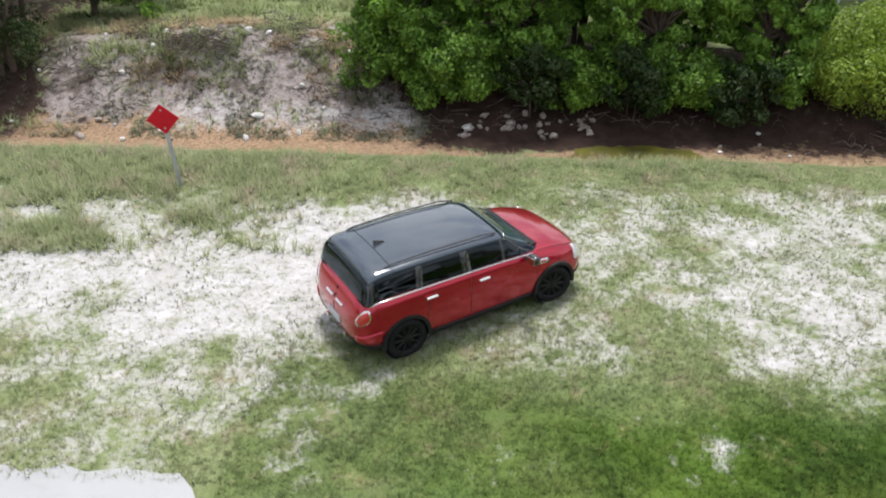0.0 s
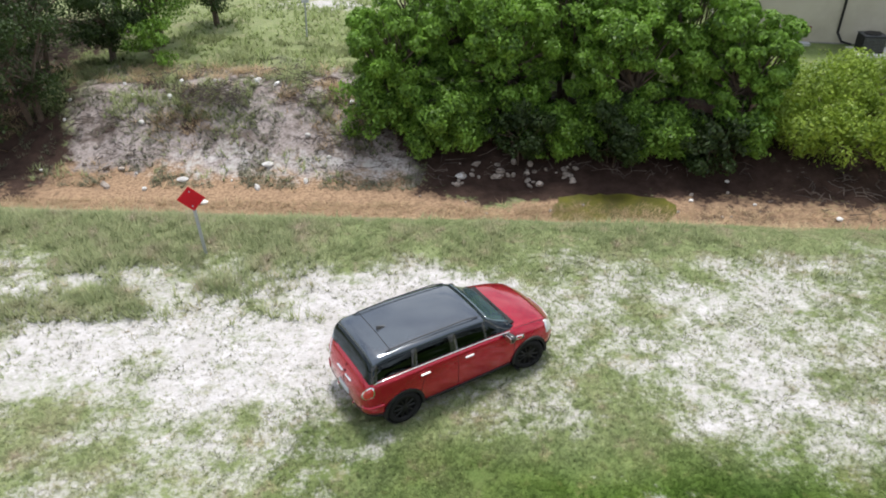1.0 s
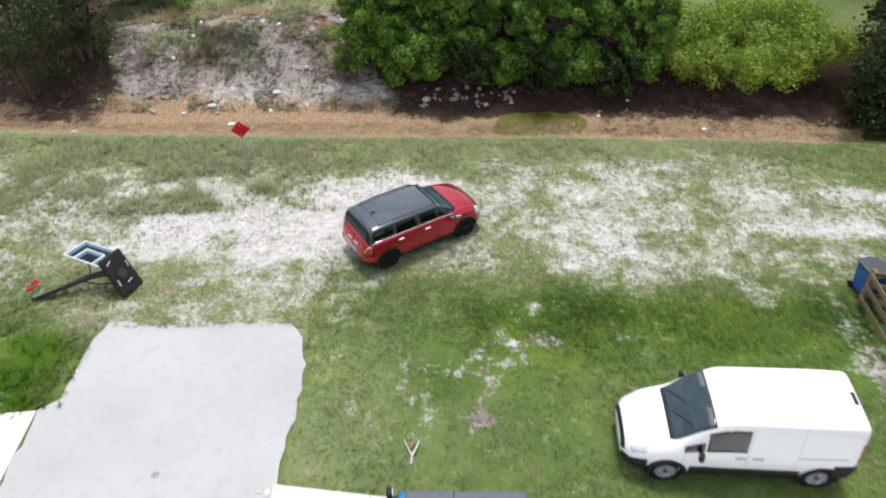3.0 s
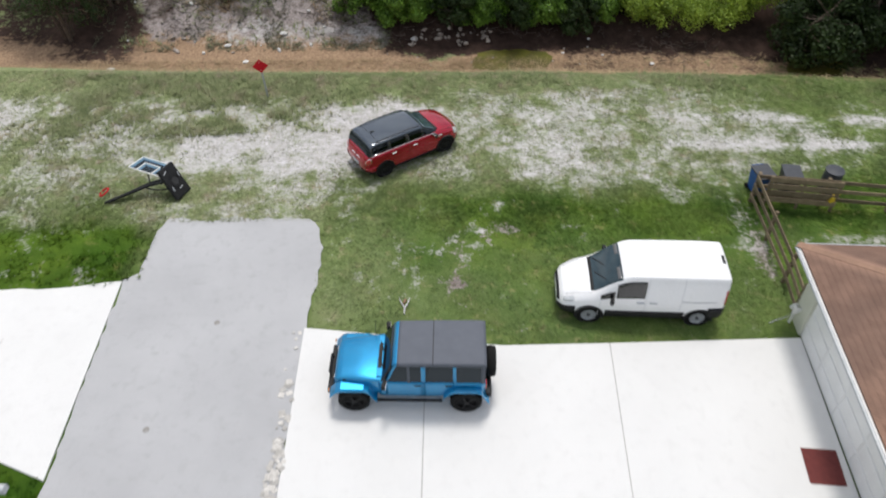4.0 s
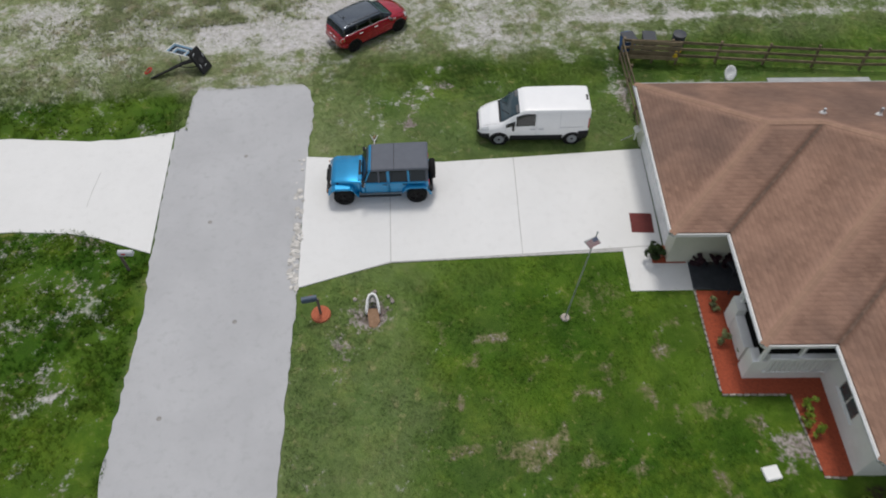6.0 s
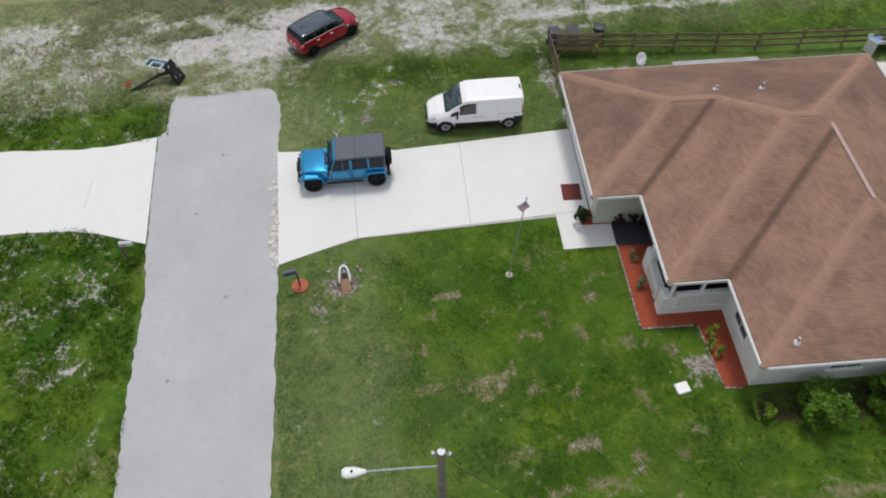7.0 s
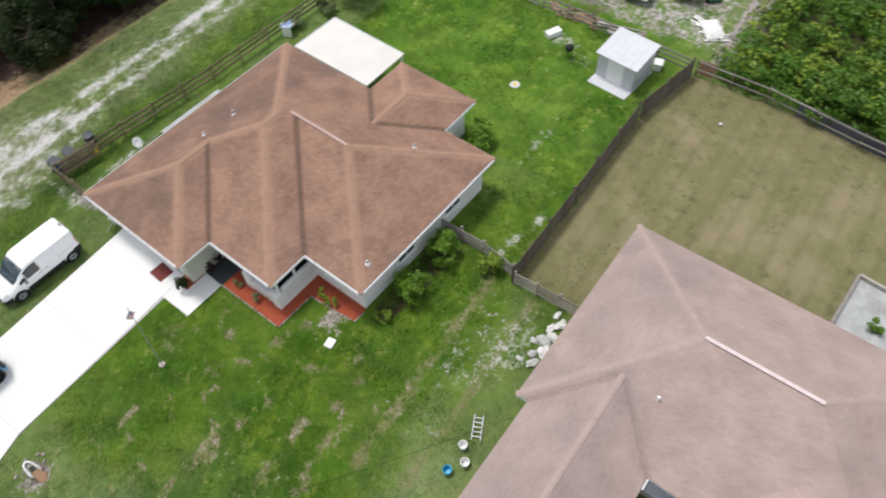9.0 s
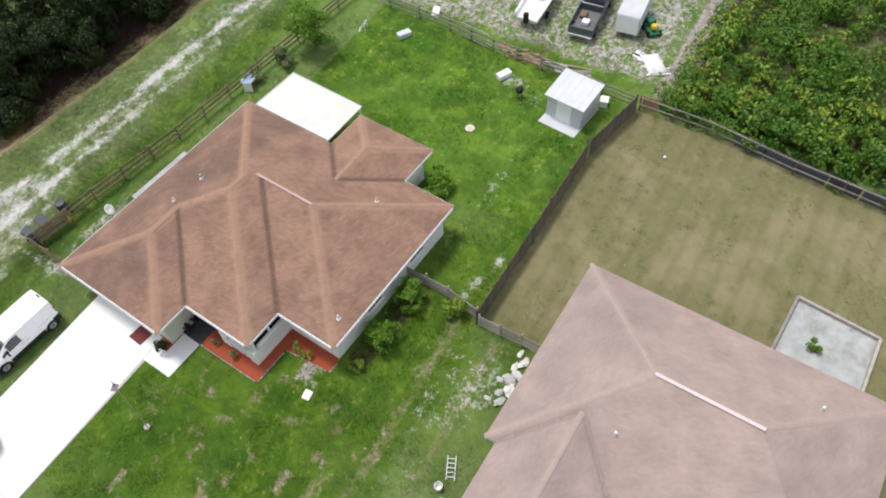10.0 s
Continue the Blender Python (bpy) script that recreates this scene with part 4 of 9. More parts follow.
def cut_poly(poly, line):
    """The one or two pieces of a convex outline cut by the line a*u + b*v + c = 0."""
    a, b, c = line
    side = [a * u + b * v + c for u, v in poly]
    if min(side) > -1e-6 or max(side) < 1e-6:
        return [poly]
    more, less = [], []
    for (p, d), (q, e) in zip(zip(poly, side), zip(poly[1:] + poly[:1], side[1:] + side[:1])):
        if d > -1e-6:
            more.append(p)
        if d < 1e-6:
            less.append(p)
        if (d > 1e-6 and e < -1e-6) or (d < -1e-6 and e > 1e-6):
            k = d / (d - e)
            cross = (p[0] + (q[0] - p[0]) * k, p[1] + (q[1] - p[1]) * k)
            more.append(cross)
            less.append(cross)
    return [more, less]


def hip_roof(rects, slope, material, parent, eave, label):
    """The joined hip roofs as one skin, cut along every hip, ridge, valley and eave; returns the part."""
    us, vs = [r[0] for r in rects] + [r[1] for r in rects], [r[2] for r in rects] + [r[3] for r in rects]
    polys = [[(min(us), min(vs)), (max(us), min(vs)), (max(us), max(vs)), (min(us), max(vs))]]
    planes = []
    for u0, u1, v0, v1 in rects:
        planes += [(1, 0, -u0), (-1, 0, u1), (0, 1, -v0), (0, -1, v1)]
    lines = set()
    for i, (a, b, c) in enumerate(planes):
        for d, e, f in [(0, 0, 0)] + planes[:i]:
            p, q, r = a - d, b - e, c - f
            if (p, q) != (0, 0):
                s = math.hypot(p, q) * (1 if (p, q) > (0, 0) else -1)
                lines.add((round(p / s, 9), round(q / s, 9), round(r / s, 6)))
    for line in sorted(lines):
        polys = [half for poly in polys for half in cut_poly(poly, line)]
    bm = bmesh.new()
    for poly in polys:
        mid_u, mid_v = sum(p[0] for p in poly) / len(poly), sum(p[1] for p in poly) / len(poly)
        if hips_height(rects, slope, mid_u, mid_v) > 1e-4:
            bm.faces.new([bm.verts.new((u, v, eave + max(0.0, hips_height(rects, slope, u, v)))) for u, v in poly])
    bmesh.ops.remove_doubles(bm, verts=bm.verts[:], dist=2e-4)
    bmesh.ops.recalc_face_normals(bm, faces=bm.faces)
    for f in bm.faces:
        if f.normal.z < 0:
            f.normal_flip()
    rim = [e for e in bm.edges if e.is_boundary]
    made = bmesh.ops.extrude_edge_only(bm, edges=rim)
    for g in made["geom"]:
        if isinstance(g, bmesh.types.BMVert):
            g.co.z -= 0.05
    ob = part("roof", bm, material, parent, label)
    return ob


def cap_line(parent, roof, a, b, material, wide=0.13, long=0.32, lift=0.002):
    """Ridge cap shingles lapped along a hip or a ridge, one mesh shared."""
    a, b = Vector(a), Vector(b)
    n = max(1, round((b - a).length / long))
    way = (b - a).normalized()
    side = way.cross(Vector((0, 0, 1))).normalized()
    up = side.cross(way)
    key = "cap_" + material.name
    me = bpy.data.meshes.get(key)
    if me is None:
        bm = bmesh.new()
        rows = []
        for x, h in ((-0.04, 0.0), (long, 0.008)):
            rows.append([bm.verts.new((x, y, h - 0.28 * abs(y) + t)) for t in (0.0, 0.005) for y in (-wide, 0.0, wide)])
        p, q = rows
        for i in (0, 1, 3, 4):
            bm.faces.new((p[i], p[i + 1], q[i + 1], q[i]))
        for s in (0, 2):
            bm.faces.new((p[s], p[s + 3], q[s + 3], q[s]))
        for r in (p, q):
            bm.faces.new((r[0], r[1], r[4], r[3]))
            bm.faces.new((r[1], r[2], r[5], r[4]))
        bmesh.ops.recalc_face_normals(bm, faces=bm.faces)
        me = bpy.data.meshes.new(key)
        bm.to_mesh(me)
        bm.free()
        me.materials.append(material)
    turn = Matrix((way, -side, up)).transposed().to_4x4()
    for k in range(n):
        ob = new("ridge_cap", me)
        ob.parent = roof
        ob.matrix_basis = Matrix.Translation(a + (b - a) * (k / n) + Vector((0, 0, lift))) @ turn


def valley_strip(roof, at, a, b, wide, material, label):
    """A strip of darker shingles laid along both slopes of a valley, with an uneven edge; a, b: its ends in plan."""
    rng = random.Random(int(a[0] * 100))
    a, b = Vector(a), Vector(b)
    way = (b - a).normalized()
    side = Vector((-way.y, way.x))
    n = max(3, int((b - a).length / 0.14))
    bm = bmesh.new()
    rows = []
    for k in range(n + 1):
        p = a + (b - a) * (k / n)
        rows.append([bm.verts.new(Vector(at(q.x, q.y)) + Vector((0, 0, lift))) for q, lift in ((p + side * wide * rng.uniform(0.55, 1.1), 0.006), (p, 0.012), (p - side * wide * rng.uniform(0.55, 1.1), 0.006))])
    for p, q in zip(rows, rows[1:]):
        for k in range(2):
            bm.faces.new((p[k], p[k + 1], q[k + 1], q[k]))
    return part("valley", bm, material, roof, label)


def fascia(corners, z0, z1, parent, material, name="fascia", thick=0.05):
    """Boards along the eaves, one for each run, butted at the corners."""
    for (ax, ay), (bx, by) in zip(corners, corners[1:]):
        d = math.hypot(bx - ax, by - ay)
        part(name, box(0.02, d - 0.02, -thick, 0, z0, z1, 0.006), material, parent, at=pose(ax, ay, 0, 0, 0, math.degrees(math.atan2(by - ay, bx - ax))))


def window(parent, u, v, z, wide, high, turn):
    """A window in a wall: frame, sill and panes; it faces -y before it is turned."""
    at = pose(u, v, z, 0, 0, turn)
    w = part("window", box(-wide / 2, wide / 2, -0.018, 0.04, 0, high), M["windscreen"], parent, at=at)
    for x0, x1, z0, z1 in ((-wide / 2 - 0.06, -wide / 2, -0.06, high + 0.06), (wide / 2, wide / 2 + 0.06, -0.06, high + 0.06), (-wide / 2, wide / 2, -0.06, 0), (-wide / 2, wide / 2, high, high + 0.06), (-0.02, 0.02, 0, high), (-wide / 2, -0.02, high / 2 - 0.02, high / 2 + 0.02)):
        part("window_frame", box(x0, x1, -0.03, 0.05, z0, z1, 0.005), M["white"], w)
    part("window_sill", box(-wide / 2 - 0.12, wide / 2 + 0.12, -0.10, 0.02, -0.12, -0.062, 0.01), M["white"], w)
    return w


# -- the tan-roofed house, in its own axes: u to the east, v to the north, from its north-west eave corner --
EAVE, PITCH = 2.49, 0.39
HOUSE = pose(10.57, 2.05, 0, 0, 0, -3.7)
house = thing("house", HOUSE, "single-storey white stucco house with a tan shingle hip roof", "house")
RECTS = [(0.0, 12.0, -7.64, 0.0), (1.98, 14.9, -12.0, 0.0), (4.28, 14.9, -15.7, 0.0), (9.6, 17.75, -12.3, -6.85)]
roof = hip_roof(RECTS, PITCH, M["roof"], house, EAVE, "tan and brown asphalt shingles, weathered")


def at_roof(u, v):
    return (u, v, EAVE + hips_height(RECTS, PITCH, u, v))


for a, b in TAN_HIPS:
    cap_line(house, roof, at_roof(*a), at_roof(*b), M["cap"])
part("ridge_vent", box(0, 4.0, -0.075, 0.075, 0, 0.035, 0.01, turn=pose(9.59, -6.32, at_roof(9.59, -7)[2], 0, 0, -90)), M["vent_metal"], roof, "pinkish ridge vent")
for a, b in TAN_VALLEYS:
    valley_strip(roof, at_roof, a, b, 0.055, M["flashing"], "dark valley shingles")
for u, v, h in ((8.05, -3.3, 0.32), (5.6, -15.0, 0.30), (6.1, -3.1, 0.22), (12.2, -12.5, 0.25)):
    x, y, z = at_roof(u, v)
    pipe = part("vent_pipe", tube([(x, y, z - 0.1), (x, y, z + h)], 0.05, 10), M["galv"], roof)
    part("collar", spun([(0.14, z - 0.04), (0.10, z + 0.05), (0.055, z + 0.10)], 12), M["white"], pipe, at=pose(x, y, 0))
EAVES = [(0, 0), (0, -7.64), (1.98, -7.64), (1.98, -12.0), (4.28, -12.0), (4.28, -15.7), (14.9, -15.7), (14.9, -12.3), (17.75, -12.3), (17.75, -6.85), (14.9, -6.85), (14.9, 0), (0, 0)]
fascia(EAVES, EAVE - 0.21, EAVE - 0.055, house, M["white"])
# gutters along the drive side and the north side
for ax, ay, bx, by in ((-0.07, -0.05, -0.07, -7.62), (1.91, -7.72, 1.91, -11.95), (4.21, -12.08, 4.21, -15.68), (14.8, 0.075, 0.0, 0.075), (4.3, -15.775, 14.85, -15.775)):
    part("gutter", tube([(ax, ay, EAVE - 0.10), (bx, by, EAVE - 0.10)], 0.05, 8), M["galv"], house)
soffit = slab(EAVES[:-1], EAVE - 0.24, EAVE - 0.215)
part("soffit", soffit, M["white"], house)
T = 0.2
for name, x0, x1, y0, y1, mat in (
        ("wall", 0.45, 0.45 + T, -7.15, -6.55, "stucco_green"), ("wall", 0.45, 0.45 + T, -1.15, -0.45, "stucco_green"),
        ("wall", 0.65, 14.45, -0.65, -0.45, "stucco"), ("wall", 0.65, 4.3, -7.15, -6.95, "stucco_green"),
        ("wall", 4.72, 4.92, -15.25, -11.7, "stucco"), ("wall", 4.92, 14.45, -15.25, -15.05, "stucco"),
        ("wall", 14.25, 14.45, -15.05, -0.65, "stucco"), ("wall", 14.45, 17.3, -11.85, -11.65, "stucco"),
        ("wall", 17.1, 17.3, -11.65, -7.3, "stucco"), ("wall", 14.45, 17.1, -7.5, -7.3, "stucco"), ("wall", 4.3, 4.5, -11.7, -9.6, "stucco")):
    part(name, box(x0, x1, y0, y1, 0, EAVE - 0.24), M[mat], house)
part("wall", box(0.46, 0.64, -6.55, -1.15, 2.15, EAVE - 0.24), M["stucco_green"], house)
door = part("garage_door", box(0.52, 0.58, -6.55, -1.15, 0, 2.15), M["white"], house, "white sectional garage door")
for k in range(4):
    for j in range(4):
        part("panel", box(0.495, 0.525, -6.45 + j * 1.33, -5.22 + j * 1.33, 0.06 + k * 0.53, 0.50 + k * 0.53, 0.012), M["white"], door)
# front porch: recess with a dark door
part("porch_wall", box(4.1, 4.3, -9.6, -7.15, 0, EAVE - 0.24), M["stucco"], house)
entry = part("front_door", box(4.04, 4.10, -8.9, -7.9, 0.05, 2.1, 0.01), M["wood_dark"], house, "dark front door in the porch")
part("door_handle", tube([(4.02, -8.78, 1.0), (3.98, -8.78, 1.0), (3.98, -8.78, 1.12)], 0.012, 6), M["steel"], entry)
# the floor's dark colour takes in both the mats and the recess shade
part("porch_floor", box(2.0, 4.1, -9.5, -7.2, -0.05, 0.05), M["bin_black"], house, "dark porch floor, mats and shade in one colour")
part("porch_column", box(2.30, 2.42, -9.47, -9.35, 0.05, EAVE - 0.24, 0.012), M["white"], house)
# screened porch bay out to the eave line: half walls with ledges, dark screens above, balusters to the south
part("sill_wall", box(2.12, 2.44, -11.25, -10.0, 0, 0.85), M["stucco"], house)
part("sill_wall", box(2.52, 4.72, -11.94, -11.76, 0, 1.48), M["stucco"], house)
part("ledge", box(2.05, 2.47, -11.248, -10.002, 0.85, 0.92, 0.012), M["white"], house, "wide white porch ledge")
part("ledge", box(2.53, 4.74, -12.02, -11.70, 1.48, 1.55, 0.012), M["white"], house, "white porch ledge")
for v0, v1, tall in ((-11.94, -11.402, 1.20), (-9.998, -9.40, 1.20)):
    part("porch_pier", box(2.08, 2.52, v0, v1, 0, tall, 0.01), M["stucco"], house, "white rendered corner pier")
# near-black panels put the dark of the porch interior into the screen colour
part("porch_screen", box(2.38, 2.40, -11.78, -9.62, 0.92, 2.12), M["mesh_screen"], house, "near-black screen panel with the porch's inner shade in its colour")
part("porch_screen", box(2.42, 4.70, -11.84, -11.82, 1.55, 2.12), M["mesh_screen"], house, "near-black screen panel with the porch's inner shade in its colour")
part("head_beam", box(2.24, 2.42, -11.92, -9.50, 2.12, EAVE - 0.24), M["white"], house)
part("head_beam", box(2.42, 4.72, -11.92, -11.76, 2.12, EAVE - 0.24), M["white"], house)
for u, v, z in ((2.26, -11.93, 1.20), (2.26, -9.70, 1.20), (3.42, -11.93, 1.55)):
    part("porch_post", box(u, u + 0.12, v, v + 0.12, z, 2.12, 0.008), M["white"], house)
part("recess_floor", box(2.52, 4.3, -11.7, -9.6, 0, 0.05), M["bin_black"], house)
rail = part("balustrade", box(2.54, 4.70, -12.01, -11.95, 1.38, 1.45, 0.01), M["white"], house, "white painted balusters")
part("bottom_rail", box(2.54, 4.70, -12.01, -11.95, 0.55, 0.61, 0.01), M["white"], rail)
for k in range(13):
    part("baluster", box(2.62 + k * 0.163, 2.675 + k * 0.163, -12.005, -11.955, 0.61, 1.38), M["white"], rail)
window(house, 4.72, -13.3, 0.95, 1.1, 1.2, -90)
window(house, 8.0, -15.25, 0.95, 1.2, 1.1, 0)
window(house, 11.8, -15.25, 0.95, 1.2, 1.1, 0)
window(house, 6.0, -0.45, 1.0, 1.2, 1.0, 180)
# lanai behind the house
lanai = part("lanai_roof", slab([(15.0, -0.58), (18.5, -0.66), (18.42, -6.45), (15.02, -6.5)], 2.36, 2.45, bevel=0.01), M["white_roof"], house, "flat white lanai roof")
for u in (15.12, 18.3):
    for v in (-0.8, -3.5, -6.3):
        part("lanai_post", box(u - 0.05, u + 0.05, v - 0.05, v + 0.05, 0, 2.36), M["white"], house)
for ax, ay, bx, by in ((18.48, -0.7, 18.40, -6.45), (15.0, -0.6, 18.46, -0.68)):
    part("lanai_gutter", tube([(ax, ay, 2.42), (bx, by, 2.42)], 0.06, 8), M["galv"], house)

# -- the grey-pink roofed neighbour --
NEAVE, NPITCH = 2.5, 0.45
next_house = thing("house", pose(13.6, -22.55, 0, 0, 0, -1.9), "house with a grey-pink shingle hip roof beside the lawn", "house")
NRECTS = [(0.0, 11.0, -15.6, 0.0), (-10.5, 7.0, -6.15, -0.55), (-3.5, 5.0, -15.6, -8.3)]
next_roof = hip_roof(NRECTS, NPITCH, M["roof_grey"], next_house, NEAVE, "faded grey-pink asphalt shingles")


def at_next(u, v):
    return (u, v, NEAVE + hips_height(NRECTS, NPITCH, u, v))


for a, b in GREY_HIPS:
    cap_line(next_house, next_roof, at_next(*a), at_next(*b), M["cap_grey"])
part("ridge_vent", box(0, 4.9, -0.09, 0.09, 0, 0.06, 0.015, turn=pose(5.5, -5.35, at_next(5.5, -8)[2], 0, 0, -90)), M["vent_pale"], next_roof, "pale pink ridge vent")
for a, b in GREY_VALLEYS:
    valley_strip(next_roof, at_next, a, b, 0.045, M["flashing_grey"], "dark valley line")
for u, v in ((2.6, -5.0), (8.4, -12.2)):
    x, y, z = at_next(u, v)
    part("vent_pipe", tube([(x, y, z - 0.1), (x, y, z + 0.3)], 0.06, 10), M["white"], next_roof)
NEAVES = [(11, 0), (0, 0), (0, -0.55), (-10.5, -0.55), (-10.5, -6.15), (0, -6.15), (0, -8.3), (-3.5, -8.3), (-3.5, -15.6), (11, -15.6), (11, 0)]
fascia([(b[0], b[1]) for b in NEAVES[::-1]], NEAVE - 0.2, NEAVE - 0.055, next_house, M["white"])
part("soffit", slab(NEAVES[:-1], NEAVE - 0.24, NEAVE - 0.205), M["white"], next_house)
for x0, x1, y0, y1 in ((0.45, 10.55, -0.65, -0.45), (10.35, 10.55, -15.15, -0.65), (-3.0, 10.35, -15.15, -14.95), (-10.05, 0.45, -1.2, -1.0), (-10.05, -9.85, -5.7, -1.2), (-9.85, 0.45, -5.7, -5.5), (-3.05, -2.85, -14.95, -8.75), (-2.85, 0.45, -8.95, -8.75), (0.25, 0.45, -8.75, -5.7)):
    part("wall", box(x0, x1, y0, y1, 0, NEAVE - 0.24), M["stucco_beige"], next_house)
window(next_house, -4.5, -1.0, 1.0, 1.2, 1.1, 180)
window(next_house, 0.25, -7.2, 0.9, 0.8, 1.2, -90)
# dark panel and white bars stand for the dark opening of the entry recess
part("sun_screen", box(-0.5, 0.2, -8.25, -6.2, 2.30, 2.34), M["solar"], next_house, "dark panel standing for the entry recess")
for v in (-6.2, -8.2):
    part("awning_frame", tube([(-0.52, v, 2.44), (0.3, v, 2.44)], 0.04, 6), M["white"], next_house)

# -- the beige building across the ditch --
far_house = thing("house", pose(11.0, 31.2, -0.35, 0, 0, -8), "beige stucco building seen beyond the trees", "house")
part("wall", box(0, 22, 0, 0.25, 0, 3.4), M["stucco_beige"], far_house)
part("wall", box(0, 0.25, 0.25, 9, 0, 3.4), M["stucco_beige"], far_house)
part("wall", box(21.75, 22, 0.25, 9, 0, 3.4), M["stucco_beige"], far_house)
part("wall", box(0.25, 21.75, 8.75, 9, 0, 3.4), M["stucco_beige"], far_house)
hip_roof([(-0.5, 22.5, -0.5, 9.5)], 0.35, M["roof"], far_house, 3.4, "brown shingles")
part("soffit", slab([(-0.48, -0.48), (22.48, -0.48), (22.48, 9.48), (-0.48, 9.48)], 3.35, 3.40), M["white"], far_house)
part("wall_vent", box(2.9, 3.35, -0.05, 0.02, 0.55, 0.80, 0.01), M["mat_red"], far_house, "small red-brown wall vent")
part("downpipe", tube([(4.4, -0.06, 3.3), (4.4, -0.06, 0.6), (4.55, -0.3, 0.3), (4.9, -0.5, 0.25)], 0.05, 8), M["black"], far_house)
part("skirting", box(0, 22, -0.03, 0, 0, 0.16), M["joint"], far_house)

# ---- fences ----
def shared_box(key, sx, sy, sz, material, bevel=0.006):
    me = bpy.data.meshes.get(key)
    if me is None:
        bm = box(-sx / 2, sx / 2, -sy / 2, sy / 2, -sz / 2, sz / 2, bevel)
        me = bpy.data.meshes.new(key)
        bm.to_mesh(me)
        bm.free()
        me.materials.append(material)
    return me


def piece(name, me, parent, m):
    ob = new(name, me)
    ob.parent, ob.matrix_basis = parent, m
    return ob


def rail_fence(points, name, label, rails=(0.35, 0.72, 1.08), gap=2.35, tall=1.25, post="wood", bar="wood", depth=0.14, seed=1):
    """Posts with boards nailed between them; the line is a row of plan points."""
    rng = random.Random(seed)
    fence = thing(name, pose(*points[0], 0), label, "fence")
    ox, oy = points[0]
    posts = shared_box("post_" + post + str(tall), 0.1, 0.1, tall, M[post])
    for (ax, ay), (bx, by) in zip(points, points[1:]):
        d = math.hypot(bx - ax, by - ay)
        n, turn = max(1, round(d / gap)), math.degrees(math.atan2(by - ay, bx - ax))
        long = d / n
        bars = shared_box(f"rail_{bar}_{long:.2f}_{depth}", long + 0.06, 0.035, depth, M[bar])
        for k in range(n):
            x, y = ax + (bx - ax) * k / n - ox, ay + (by - ay) * k / n - oy
            piece("post", posts, fence, pose(x, y, tall / 2 - 0.03 + rng.uniform(-0.03, 0.03), rng.uniform(-2, 2), rng.uniform(-2, 2), turn))
            cx, cy = ax + (bx - ax) * (k + 0.5) / n - ox, ay + (by - ay) * (k + 0.5) / n - oy
            s = radians(turn)
            for z in rails:
                piece("rail", bars, fence, pose(cx + 0.068 * math.sin(s), cy - 0.068 * math.cos(s), z + rng.uniform(-0.02, 0.02), 0, rng.uniform(-0.7, 0.7), turn))
    piece("post", posts, fence, pose(points[-1][0] - ox, points[-1][1] - oy, tall / 2 - 0.03))
    return fence


def board_fence(points, label, tall=1.5, wide=0.14, material="wood_dark", seed=2):
    """Close boards on posts and two rails."""
    rng = random.Random(seed)
    fence = thing("board_fence", pose(*points[0], 0), label, "fence")
    ox, oy = points[0]
    board = shared_box("board_" + material, wide - 0.012, 0.02, tall, M[material], 0.003)
    posts = shared_box("board_post", 0.1, 0.1, tall + 0.1, M[material])
    for (ax, ay), (bx, by) in zip(points, points[1:]):
        d = math.hypot(bx - ax, by - ay)
        turn, s = math.degrees(math.atan2(by - ay, bx - ax)), math.atan2(by - ay, bx - ax)
        for k in range(int(d / wide)):
            f = (k + 0.5) * wide / d
            piece("board", board, fence, pose(ax + (bx - ax) * f - ox, ay + (by - ay) * f - oy, tall / 2 + rng.uniform(-0.04, 0.03), rng.uniform(-1, 1), rng.uniform(-0.8, 0.8), turn))
        n = round(d / 2.4)
        for k in range(n + 1):
            piece("post", posts, fence, pose(ax + (bx - ax) * k / n - ox + 0.07 * math.sin(s), ay + (by - ay) * k / n - oy - 0.07 * math.cos(s), tall / 2, 0, 0, turn))
        for z in (0.3, tall - 0.25):
            part("rail", box(0, d, -0.055, -0.012, z - 0.045, z + 0.045), M[material], fence, at=pose(ax - ox, ay - oy, 0, 0, 0, turn))
    return fence


rail_fence([(11.40, 6.65), (22.2, 5.0), (33.8, 4.0), (40.6, 3.4)], "rail_fence", "three-board weathered wooden fence beside the sandy track", seed=3)
rail_fence([(11.36, 6.55), (11.22, 2.9), (11.1, 1.7)], "rail_fence", "short wooden rail fence from corner to house", gap=1.8, seed=4)
rail_fence([(40.6, 3.3), (40.3, 0.2), (40.1, -5.2), (39.6, -9.0), (39.5, -12.8), (38.95, -19.9)], "rail_fence", "grey wooden fence along the back yard", post="wood_dark", bar="wood_grey", seed=5)
board_fence([(38.7, -20.05), (33.5, -18.95), (23.2, -18.85), (19.68, -18.8)], "dark close-boarded fence between the two lawns")
rail_fence([(19.66, -18.9), (19.7, -22.7)], "rail_fence", "grey wooden gate fence beside the neighbouring house", post="wood_grey", bar="wood_grey", gap=1.2, rails=(0.3, 0.55, 0.8, 1.05), seed=6)
rail_fence([(20.5, -13.7), (20.4, -16.6), (20.0, -18.6)], "rail_fence", "pale weathered side-yard fence of close rails", gap=1.5, rails=(0.2, 0.4, 0.6, 0.8, 1.0), post="wood_grey", bar="wood_grey", seed=7)
side = rail_fence([(39.0, -20.2), (39.0, -24.7), (38.2, -30.4), (37.75, -36.2), (37.3, -44)], "rail_fence", "grey rail fence with dark panels beside dense vines", post="wood_dark", bar="wood_grey", rails=(0.55, 1.15), depth=0.11, tall=1.3, seed=8)
